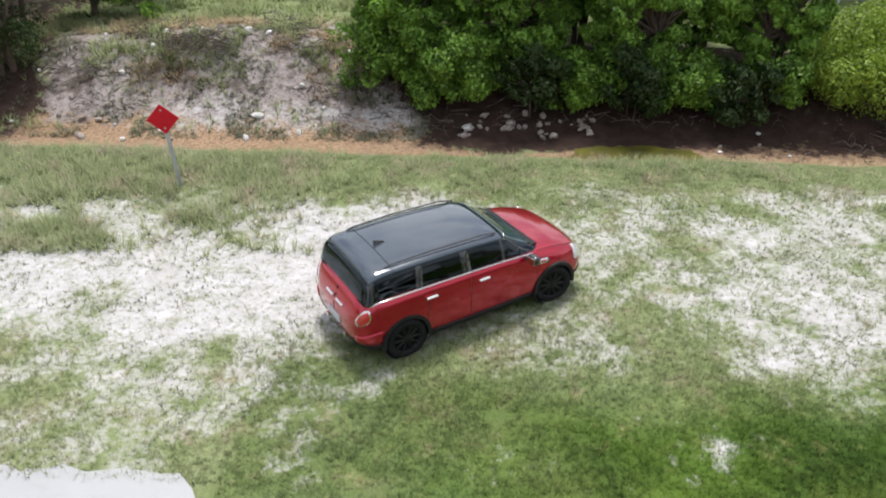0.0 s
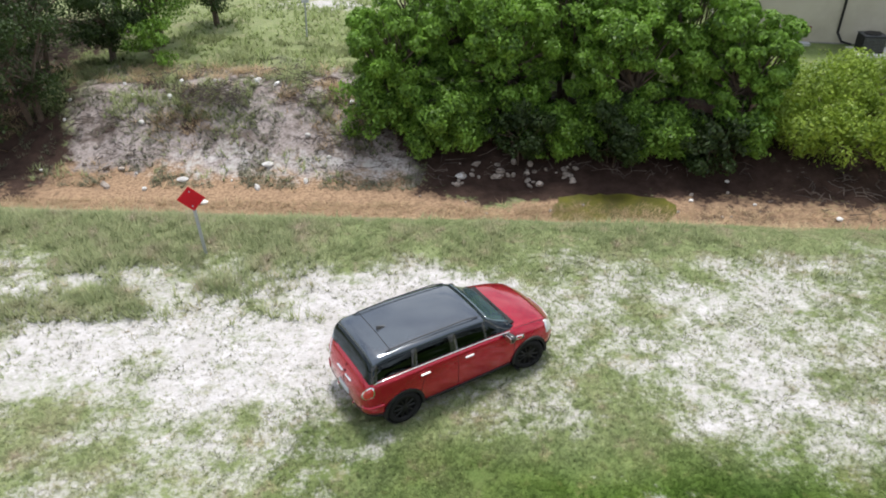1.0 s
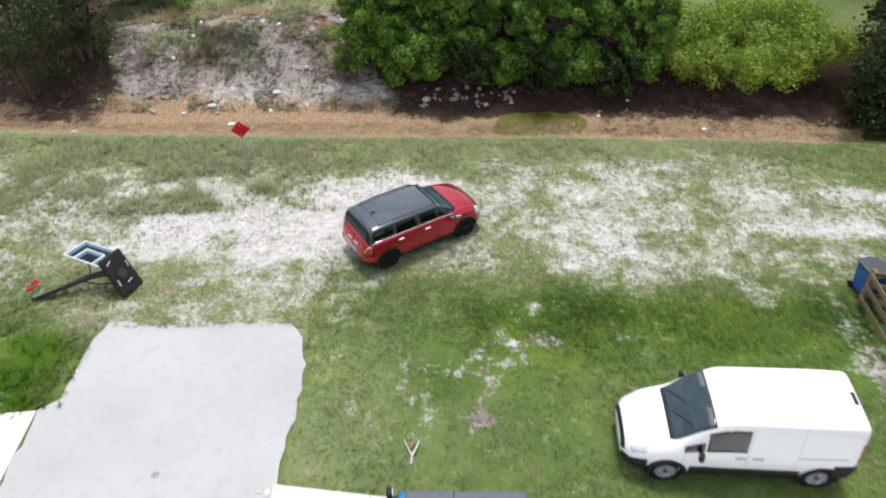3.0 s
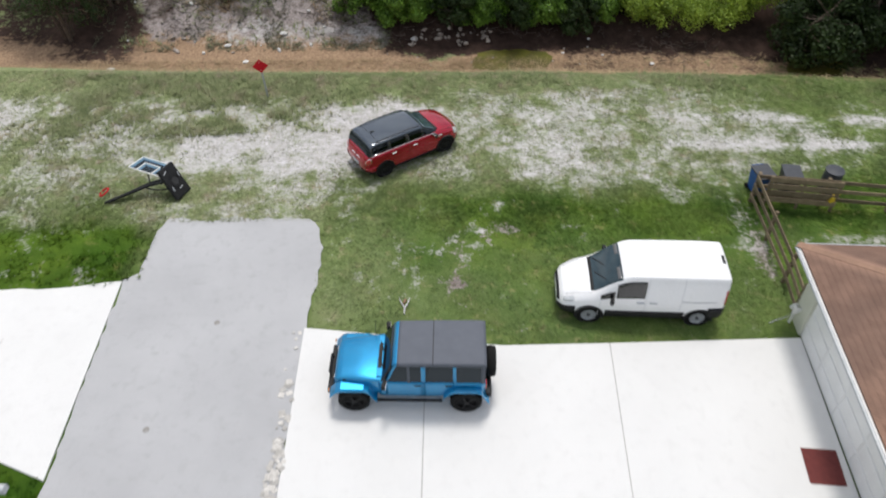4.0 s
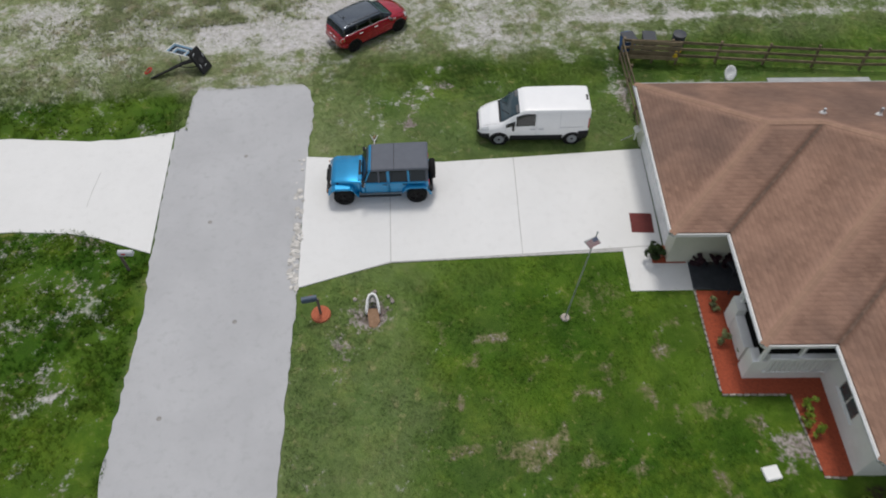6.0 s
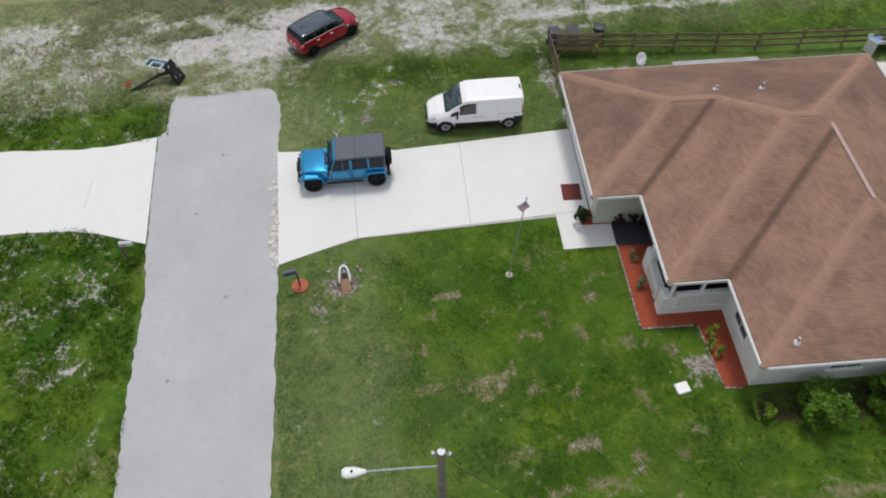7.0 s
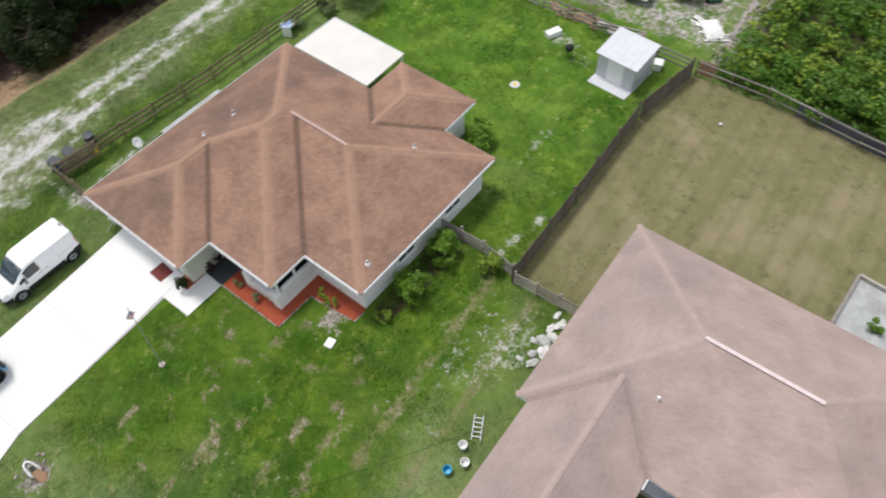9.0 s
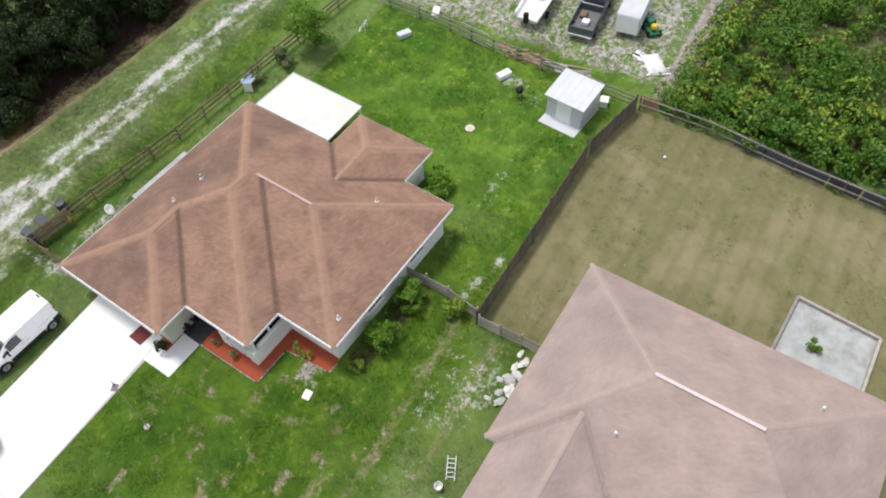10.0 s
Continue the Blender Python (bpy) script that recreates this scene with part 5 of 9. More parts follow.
for (ax, ay), (bx, by), n in (((38.75, -26.5), (38.2, -30.4), 2), ((38.2, -30.4), (37.75, -36.2), 3), ((37.75, -36.2), (37.3, -44), 4)):
    for k in range(n):
        x, y = ax + (bx - ax) * k / n, ay + (by - ay) * k / n
        d = math.hypot(bx - ax, by - ay) / n
        part("panel", box(0.06, d - 0.06, -0.02, 0.02, 0.1, 1.12, 0.005), M["solar"], side, at=pose(x - 39.0 + 0.1, y + 20.2, 0, 0, 0, math.degrees(math.atan2(by - ay, bx - ax))))
part("panel", box(0, 1.0, -0.02, 0.02, 0.1, 1.2), M["plank"], side, "orange-brown board panel", at=pose(0.1, -0.1, 0, 0, 0, -90))

# ---- cars ----
def curve_through(keys, x):
    """Catmull-Rom through rows of (x, values): smooth, and flat-ended."""
    xs = [k[0] for k in keys]
    i = max(0, min(len(xs) - 2, int(np.searchsorted(xs, x) - 1)))
    t = (x - xs[i]) / (xs[i + 1] - xs[i])
    t = min(1.0, max(0.0, t))
    p = [np.array(keys[max(0, min(len(keys) - 1, i + o))][1], float) for o in (-1, 0, 1, 2)]
    m1 = (p[2] - p[0]) * 0.5 if i > 0 else (p[2] - p[1])
    m2 = (p[3] - p[1]) * 0.5 if i + 2 < len(keys) else (p[2] - p[1])
    t2, t3 = t * t, t * t * t
    return p[1] * (2 * t3 - 3 * t2 + 1) + m1 * (t3 - 2 * t2 + t) + p[2] * (3 * t2 - 2 * t3) + m2 * (t3 - t2)


class Shell:
    """A car's skin: half cross-sections, from the lower middle out and up to the top middle, set along x."""

    def __init__(self, keys):
        self.keys = keys
        self.last = len(keys[0][1]) - 1

    def row(self, ring):
        """A ring's points by number, carried over the top middle to its mirror image."""
        return [(k, ring[k]) for k in range(len(ring))] + [(len(ring), np.array((-ring[-2][0], ring[-2][1])))]

    def at(self, x, j, side=1, off=0.0):
        ring = curve_through(self.keys, x)
        row = self.row(ring)
        y, z = curve_through(row, j)
        p = Vector((x, side * y, z))
        if off:
            e = 0.02
            a = curve_through(self.row(curve_through(self.keys, x + e)), j) - curve_through(self.row(curve_through(self.keys, x - e)), j)
            b = curve_through(row, j + 0.05) - curve_through(row, j - 0.05)
            nrm = Vector((2 * e, side * a[0], a[1])).cross(Vector((0, side * b[0], b[1]))) * -side
            if nrm.length > 1e-7:
                p += nrm.normalized() * off
        return p

    def skin(self, x0, x1, nx, nj, holes=(), caps=True):
        """The whole skin; holes: (x, z, r) circles cut from the sides."""
        bm = bmesh.new()
        rows = []
        for i in range(nx + 1):
            x = x0 + (x1 - x0) * i / nx
            half = [self.at(x, self.last * k / nj) for k in range(nj + 1)]
            ring = half + [Vector((p.x, -p.y, p.z)) for p in half[-2:0:-1]]
            rows.append([bm.verts.new(p) for p in ring])
        n = len(rows[0])
        for a, b in zip(rows, rows[1:]):
            for k in range(n):
                quad = (a[k], b[k], b[(k + 1) % n], a[(k + 1) % n])
                mid = sum((v.co for v in quad), Vector()) / 4
                if any(math.hypot(mid.x - hx, mid.z - hz) < hr and abs(mid.y) > 0.45 for hx, hz, hr in holes):
                    continue
                bm.faces.new(quad)
        if caps:
            bm.faces.new(rows[0])
            bm.faces.new(rows[-1][::-1])
        bmesh.ops.remove_doubles(bm, verts=bm.verts[:], dist=1e-4)
        return bm

    def pair(self, name, material, parent, *where, label="", **how):
        """The same plate on both sides, each a part of its own."""
        for side in (1, -1):
            part(name, self.patch(*where, sides=(side,), **how), material, parent, label, smooth=True)

    def patch(self, x0, x1, j0, j1, nx=6, nj=4, off=0.006, thick=0.012, sides=(1, -1), bm=None, lean=0.0):
        """A plate on the skin from x0 to x1 and from ring place j0 to j1; lean shifts its top along x."""
        own = bmesh.new()
        for side in sides:
            grid = []
            for o in (off, off - thick):
                grid.append([[own.verts.new(self.at(x0 + (x1 - x0) * i / nx + lean * k / nj, j0 + (j1 - j0) * k / nj, side, o)) for k in range(nj + 1)] for i in range(nx + 1)])
            top, low = grid
            for i in range(nx):
                for k in range(nj):
                    own.faces.new((top[i][k], top[i + 1][k], top[i + 1][k + 1], top[i][k + 1]))
            edge = [(i, 0) for i in range(nx + 1)] + [(nx, k) for k in range(1, nj + 1)] + [(i, nj) for i in range(nx - 1, -1, -1)] + [(0, k) for k in range(nj - 1, 0, -1)]
            for (a, b), (c, d) in zip(edge, edge[1:] + edge[:1]):
                if b == d == nj and j1 >= self.last:
                    continue
                own.faces.new((top[a][b], low[a][b], low[c][d], top[c][d]))
        bmesh.ops.remove_doubles(own, verts=own.verts[:], dist=1e-5)
        return joined(bm, own)


def oval(shell, x, j, rx, rj, side, off, thick, n=28, rings=4):
    """A rounded lens on a skin, round ring place j at x."""
    bm = bmesh.new()
    power = 0.62
    edge = [(math.copysign(abs(math.cos(k * math.tau / n)) ** power, math.cos(k * math.tau / n)), math.copysign(abs(math.sin(k * math.tau / n)) ** power, math.sin(k * math.tau / n))) for k in range(n)]
    mid = bm.verts.new(shell.at(x, j, side, off + 0.006))
    rows = []
    for i in range(1, rings + 1):
        f = i / rings
        rows.append([bm.verts.new(shell.at(x + rx * f * c, j + rj * f * s, side, off + 0.006 * (1 - f * f))) for c, s in edge])
    rows.append([bm.verts.new(shell.at(x + rx * c, j + rj * s, side, off - thick)) for c, s in edge])
    for k in range(n):
        bm.faces.new((mid, rows[0][k], rows[0][(k + 1) % n]))
        for p, q in zip(rows, rows[1:]):
            bm.faces.new((p[k], q[k], q[(k + 1) % n], p[(k + 1) % n]))
    return bm


def wheel(parent, x, y, r, wide, rim, spokes, hub=None, steer=0.0, rim_label=""):
    """A tyre with a rim, spokes and a hub cap; it stands on the ground at x, y."""
    side = 1 if y > 0 else -1
    at = pose(x, y, r, 0, 0, steer)
    w = wide / 2
    ty = part("tyre", spun([(r * 0.66, -w * 0.9), (r * 0.9, -w), (r * 0.985, -w * 0.75), (r, -w * 0.4), (r, w * 0.4), (r * 0.985, w * 0.75), (r * 0.9, w), (r * 0.66, w * 0.9)], 32, "y", ring=True), M["rubber"], parent, smooth=True, at=at)
    disc = part("rim", spun([(r * 0.10, side * w * 0.35), (r * 0.58, side * w * 0.30), (r * 0.64, side * w * 0.80), (r * 0.70, side * w * 0.92), (r * 0.70, side * w * 0.2), (r * 0.1, side * w * 0.2)], 32, "y"), M[rim], ty, rim_label, smooth=False)
    for k in range(spokes):
        a = k * 360 / spokes
        part("spoke", box(r * 0.08, r * 0.64, -w * 0.12, w * 0.12, -r * 0.055, r * 0.055, 0.008, turn=pose(0, side * w * 0.72, 0, 0, -a, 0)), M[rim], ty)
    part("hub_cap", spun([(r * 0.16, side * w * 0.4), (r * 0.16, side * w * 0.85), (r * 0.08, side * w * 0.92)], 16, "y"), M[hub or rim], ty)
    return ty


def arch(parent, x, y, z, r, wide, material, name="wheel_arch", thick=0.05, a0=-8, a1=188):
    """A lip round a wheel opening with the dark well behind it."""
    side = 1 if y > 0 else -1
    bm = bmesh.new()
    n, rows = 22, []
    for k in range(n + 1):
        a = radians(a0 + (a1 - a0) * k / n)
        c, s = math.cos(a), math.sin(a)
        rows.append([bm.verts.new((x + rr * c, y + side * yy, z + rr * s)) for rr, yy in ((r, -wide), (r, 0.008), (r + thick, 0.012), (r + thick + 0.012, -0.03), (r + thick + 0.012, -wide))])
    for p, q in zip(rows, rows[1:]):
        for k in range(4):
            bm.faces.new((p[k], p[k + 1], q[k + 1], q[k]))
    return part(name, bm, M[material], parent, smooth=False)


def well(parent, x, y, z, r, deep):
    side = 1 if y > 0 else -1
    part("wheel_well", spun([(r, side * -deep), (r, side * -0.03), (r - 0.01, side * -0.03), (r - 0.01, side * (-deep + 0.01))], 24, "y"), M["cabin"], parent, at=pose(x, y, z))


def mirror(parent, x, y, z, material, sx=0.13, sy=0.2, sz=0.15):
    side = 1 if y > 0 else -1
    m = part("mirror", box(-sx / 2, sx / 2, 0, sy, -sz / 2, sz / 2, 0.045, seg=2) if side > 0 else box(-sx / 2, sx / 2, -sy, 0, -sz / 2, sz / 2, 0.045, seg=2), M[material], parent, smooth=True, at=pose(x, y + side * 0.06, z, 0, 0, -side * 8))
    part("mirror_arm", box(-0.035, 0.035, min(0, -side * 0.12), max(0, -side * 0.12), -0.06, -0.02, 0.01), M["black"], m)
    part("mirror_glass", box(-sx / 2 - 0.004, -sx / 2 + 0.004, side * sy * 0.5 - sy * 0.38, side * sy * 0.5 + sy * 0.38, -sz * 0.36, sz * 0.36), M["chrome"], m)


def seat(parent, x, y, z, material="cabin"):
    s = part("seat", box(x - 0.26, x + 0.26, y - 0.25, y + 0.25, z, z + 0.16, 0.05), M[material], parent)
    part("backrest", box(-0.08, 0.08, -0.25, 0.25, 0, 0.58, 0.05, turn=pose(x - 0.26, y, z + 0.1, 0, -14, 0)), M[material], s)
    part("headrest", box(-0.05, 0.05, -0.13, 0.13, 0.62, 0.80, 0.04, turn=pose(x - 0.28, y, z + 0.1, 0, -14, 0)), M[material], s)


def red_wagon():
    car = thing("car", pose(-0.40, 9.52, 0.0, 0, 0, 33.4) @ Matrix.Diagonal((0.945, 0.96, 0.965, 1)), "red compact wagon with a black roof parked on sandy grass", "car")
    R, HUB = 0.325, 1.335
    body = Shell([
        (-2.055, [(0, 0.40), (0.28, 0.40), (0.46, 0.42), (0.53, 0.50), (0.53, 0.62), (0.46, 0.68), (0.28, 0.71), (0, 0.72)]),
        (-2.01, [(0, 0.31), (0.42, 0.31), (0.63, 0.36), (0.70, 0.48), (0.69, 0.66), (0.61, 0.78), (0.36, 0.84), (0, 0.855)]),
        (-1.955, [(0, 0.27), (0.48, 0.27), (0.70, 0.33), (0.775, 0.49), (0.762, 0.70), (0.69, 0.885), (0.42, 0.955), (0, 0.97)]),
        (-1.89, [(0, 0.25), (0.52, 0.25), (0.76, 0.31), (0.822, 0.51), (0.812, 0.75), (0.745, 0.955), (0.46, 1.015), (0, 1.03)]),
        (-1.76, [(0, 0.22), (0.60, 0.22), (0.81, 0.29), (0.873, 0.54), (0.868, 0.82), (0.80, 1.035), (0.50, 1.052), (0, 1.058)]),
        (-1.45, [(0, 0.20), (0.64, 0.20), (0.83, 0.26), (0.895, 0.52), (0.888, 0.84), (0.815, 1.05), (0.50, 1.06), (0, 1.06)]),
        (-0.70, [(0, 0.19), (0.66, 0.19), (0.84, 0.24), (0.888, 0.50), (0.880, 0.84), (0.812, 1.045), (0.50, 1.055), (0, 1.06)]),
        (0.40, [(0, 0.19), (0.66, 0.19), (0.84, 0.24), (0.888, 0.50), (0.880, 0.83), (0.812, 1.03), (0.50, 1.045), (0, 1.05)]),
        (0.95, [(0, 0.19), (0.66, 0.19), (0.84, 0.25), (0.892, 0.50), (0.882, 0.80), (0.80, 0.985), (0.52, 1.035), (0, 1.05)]),
        (1.45, [(0, 0.20), (0.64, 0.20), (0.83, 0.26), (0.893, 0.50), (0.872, 0.75), (0.76, 0.915), (0.48, 0.98), (0, 1.0)]),
        (1.82, [(0, 0.22), (0.58, 0.22), (0.77, 0.29), (0.83, 0.48), (0.80, 0.68), (0.70, 0.825), (0.42, 0.895), (0, 0.915)]),
        (2.02, [(0, 0.26), (0.48, 0.26), (0.64, 0.32), (0.69, 0.46), (0.66, 0.60), (0.57, 0.70), (0.34, 0.76), (0, 0.775)]),
        (2.13, [(0, 0.36), (0.28, 0.36), (0.42, 0.38), (0.46, 0.46), (0.44, 0.54), (0.38, 0.60), (0.22, 0.63), (0, 0.64)])])
    b = part("body", body.skin(-2.055, 2.13, 150, 44, ((-HUB, 0.34, 0.362), (HUB, 0.34, 0.362))), M["red_paint"], car, "deep red metallic paint", smooth=True)
    top = Shell([
        (-1.915, [(0.74, 0.99), (0.71, 1.005), (0.67, 1.015), (0.61, 1.025), (0.40, 1.03), (0, 1.035)]),
        (-1.88, [(0.765, 1.0), (0.74, 1.06), (0.71, 1.13), (0.655, 1.20), (0.44, 1.24), (0, 1.25)]),
        (-1.82, [(0.785, 1.01), (0.76, 1.09), (0.725, 1.19), (0.665, 1.29), (0.455, 1.345), (0, 1.36)]),
        (-1.70, [(0.80, 1.03), (0.772, 1.115), (0.735, 1.235), (0.67, 1.355), (0.468, 1.40), (0, 1.418)]),
        (-1.48, [(0.808, 1.045), (0.775, 1.13), (0.735, 1.25), (0.665, 1.375), (0.47, 1.41), (0, 1.425)]),
        (-0.80, [(0.810, 1.04), (0.78, 1.13), (0.745, 1.26), (0.675, 1.39), (0.48, 1.43), (0, 1.445)]),
        (0.05, [(0.810, 1.03), (0.78, 1.125), (0.742, 1.25), (0.668, 1.375), (0.47, 1.42), (0, 1.437)]),
        (0.45, [(0.806, 1.02), (0.775, 1.105), (0.73, 1.22), (0.65, 1.33), (0.46, 1.375), (0, 1.395)]),
        (0.75, [(0.80, 1.0), (0.765, 1.05), (0.715, 1.115), (0.64, 1.165), (0.45, 1.20), (0, 1.215)]),
        (1.08, [(0.785, 0.965), (0.74, 0.985), (0.70, 0.998), (0.62, 1.01), (0.42, 1.03), (0, 1.04)])])
    part("window", top.skin(-1.915, 1.08, 72, 20, caps=False), M["glass_dark"], car, "dark tinted glass", smooth=True)
    part("roof", top.patch(-1.81, 0.45, 2.75, 5, 40, 10, 0.007, 0.03), M["roof_wagon"], car, "glossy black roof panel", smooth=True)
    part("roof_seam", top.patch(-1.42, -1.408, 2.8, 5, 1, 10, 0.009, 0.01), M["black"], car, smooth=True)
    part("windscreen", top.patch(0.50, 1.02, 3.1, 5, 10, 8, 0.005, 0.01), M["windscreen"], car, "dark sloping windscreen", smooth=True)
    for x0, x1, lean, name in ((0.41, 0.45, 0.0, "b"), (-0.29, -0.15, -0.02, "c"), (-1.08, -0.98, 0.05, "d")):
        top.pair("pillar", M["black_gloss"], car, x0 - 0.05, x1 - 0.05, 0.05, 2.85, nx=2, nj=8, off=0.005, thick=0.02, lean=lean)
    top.pair("pillar", M["black_gloss"], car, 0.98, 1.05, 0.3, 3.0, nx=2, nj=10, off=0.006, thick=0.02, lean=-0.55, label="black windscreen pillar")
    top.pair("pillar", M["black_gloss"], car, -1.90, -1.80, 0.1, 2.9, nx=3, nj=10, off=0.006, thick=0.02, lean=0.07)
    body.pair("chrome_strip", M["chrome"], car, -1.84, 0.92, 4.93, 5.04, nx=40, nj=1, off=0.007, thick=0.02, label="chrome window line")
    for y in (0.60, -0.60):
        part("roof_rail", tube([(-1.52, y, 1.405), (-1.42, y, 1.44), (-0.8, y * 1.015, 1.465), (0.1, y * 1.005, 1.455), (0.35, y * 0.985, 1.41)], 0.013, 6), M["black_gloss"], car)
    fin = bmesh.new()
    pts = [fin.verts.new(p) for p in ((-1.36, -0.035, 1.43), (-1.18, -0.025, 1.435), (-1.18, 0.025, 1.435), (-1.36, 0.035, 1.43), (-1.37, -0.006, 1.505), (-1.37, 0.006, 1.505))]
    for f in ((0, 1, 4), (2, 3, 5), (1, 2, 5, 4), (0, 4, 5, 3), (0, 3, 2, 1)):
        fin.faces.new([pts[i] for i in f])
    part("antenna", fin, M["black_gloss"], car, "shark-fin antenna")
    body.pair("sill", M["black"], car, -0.92, 0.92, 1.5, 2.38, nx=20, nj=4, off=0.012, thick=0.03, label="black lower cladding")
    body.pair("bumper_skirt", M["black"], car, -2.04, -1.70, 1.0, 2.35, nx=10, nj=5, off=0.012, thick=0.03)
    body.pair("bumper_skirt", M["black"], car, 1.74, 2.06, 1.2, 2.6, nx=5, nj=5, off=0.012, thick=0.03)
    body.pair("bumper", M["red_paint"], car, -2.03, -1.72, 2.55, 3.25, nx=12, nj=5, off=0.022, thick=0.04)
    for sx in (-HUB, HUB):
        for y in (0.885, -0.885):
            arch(car, sx, y * 1.02, 0.335, 0.345, 0.10, "black", thick=0.05)
            well(car, sx, y, 0.335, 0.372, 0.35)
            wheel(car, sx, y * 0.895, R, 0.215, "alloy_black", 10, steer=0 if sx < 0 else -14)
    for x, lean in ((0.98, -0.02), (-0.245, 0.0), (-1.06, 0.22)):
        body.pair("door_gap", M["black"], car, x, x + 0.008, 2.6, 4.95, nx=1, nj=10, off=0.002, thick=0.01, lean=lean)
    for x in (-0.02, -0.92):
        for y in (1, -1):
            p = body.at(x, 4.25, y, 0.028)
            part("door_handle", box(-0.095, 0.095, -0.018, 0.018, -0.015, 0.015, 0.01, turn=pose(p.x, p.y, p.z, y * -14)), M["chrome"], car, "chrome door handle")
    body.pair("side_scuttle", M["chrome"], car, 1.02, 1.20, 4.05, 4.4, nx=3, nj=2, off=0.012, thick=0.02, label="chrome wing badge")
    body.pair("side_repeater", M["lamp_red"], car, 1.04, 1.14, 4.15, 4.3, nx=2, nj=2, off=0.016, thick=0.02)
    for side in (1, -1):
        lamp = part("tail_lamp", oval(body, -1.935, 4.50, 0.082, 0.46, side, 0.012, 0.03), M["chrome"], car, "rounded tail lamp in a chrome surround", smooth=True)
        part("lamp_lens", oval(body, -1.935, 4.50, 0.066, 0.36, side, 0.020, 0.02), M["lamp_red"], lamp, smooth=True)
    body.pair("headlamp", M["lamp_clear"], car, 1.76, 1.98, 3.75, 5.05, nx=6, nj=6, off=0.012, thick=0.03, label="round clear headlamp")
    part("grille", box(2.085, 2.15, -0.36, 0.36, 0.40, 0.60, 0.03), M["black"], car)
    part("grille_rim", tube([(2.13, -0.40, 0.60), (2.16, -0.2, 0.635), (2.165, 0.2, 0.635), (2.13, 0.40, 0.60)], 0.015, 6), M["chrome"], car)
    body.pair("bonnet_seam", M["black"], car, 1.02, 1.84, 5.1, 5.14, nx=14, nj=1, off=0.003, thick=0.01)
    part("cowl", box(0.93, 1.12, -0.66, 0.66, 1.01, 1.045, 0.012), M["black"], car)
    for y in (-0.35, 0.15):
        part("wiper", tube([(1.05, y, 1.05), (0.98, y + 0.3, 1.075), (0.93, y + 0.5, 1.10)], 0.008, 5), M["black"], car)
    for y in (-0.27, 0.05):
        part("tail_handle", box(-2.055, -2.01, y, y + 0.22, 0.765, 0.80, 0.014), M["chrome"], car, "chrome barn-door handle")
    for z0, z1, x0 in ((0.58, 0.72, -2.060), (0.72, 0.84, -2.038), (0.84, 0.95, -1.990)):
        part("tail_seam", box(x0, x0 + 0.05, -0.005, 0.005, z0, z1), M["black"], car)
    part("plate_holder", box(-2.075, -2.045, -0.19, 0.19, 0.44, 0.56, 0.01), M["grey_panel"], car, "plain number plate")
    for y in (-0.3, 0.3):
        part("exhaust", tube([(-1.90, y, 0.30), (-2.06, y, 0.30)], 0.04, 12), M["chrome"], car)
    mirror(car, 0.78, 0.80, 0.93, "black_gloss")
    mirror(car, 0.78, -0.84, 1.02, "black_gloss")
    part("cabin_floor", box(-1.75, 0.95, -0.70, 0.70, 1.055, 1.07), M["cabin"], car)
    for x in (0.1, -0.85):
        for y in (0.36, -0.36):
            seat(car, x, y, 0.42)
    part("dashboard", box(0.62, 0.95, -0.68, 0.68, 1.02, 1.09, 0.03), M["cabin"], car)
    return car


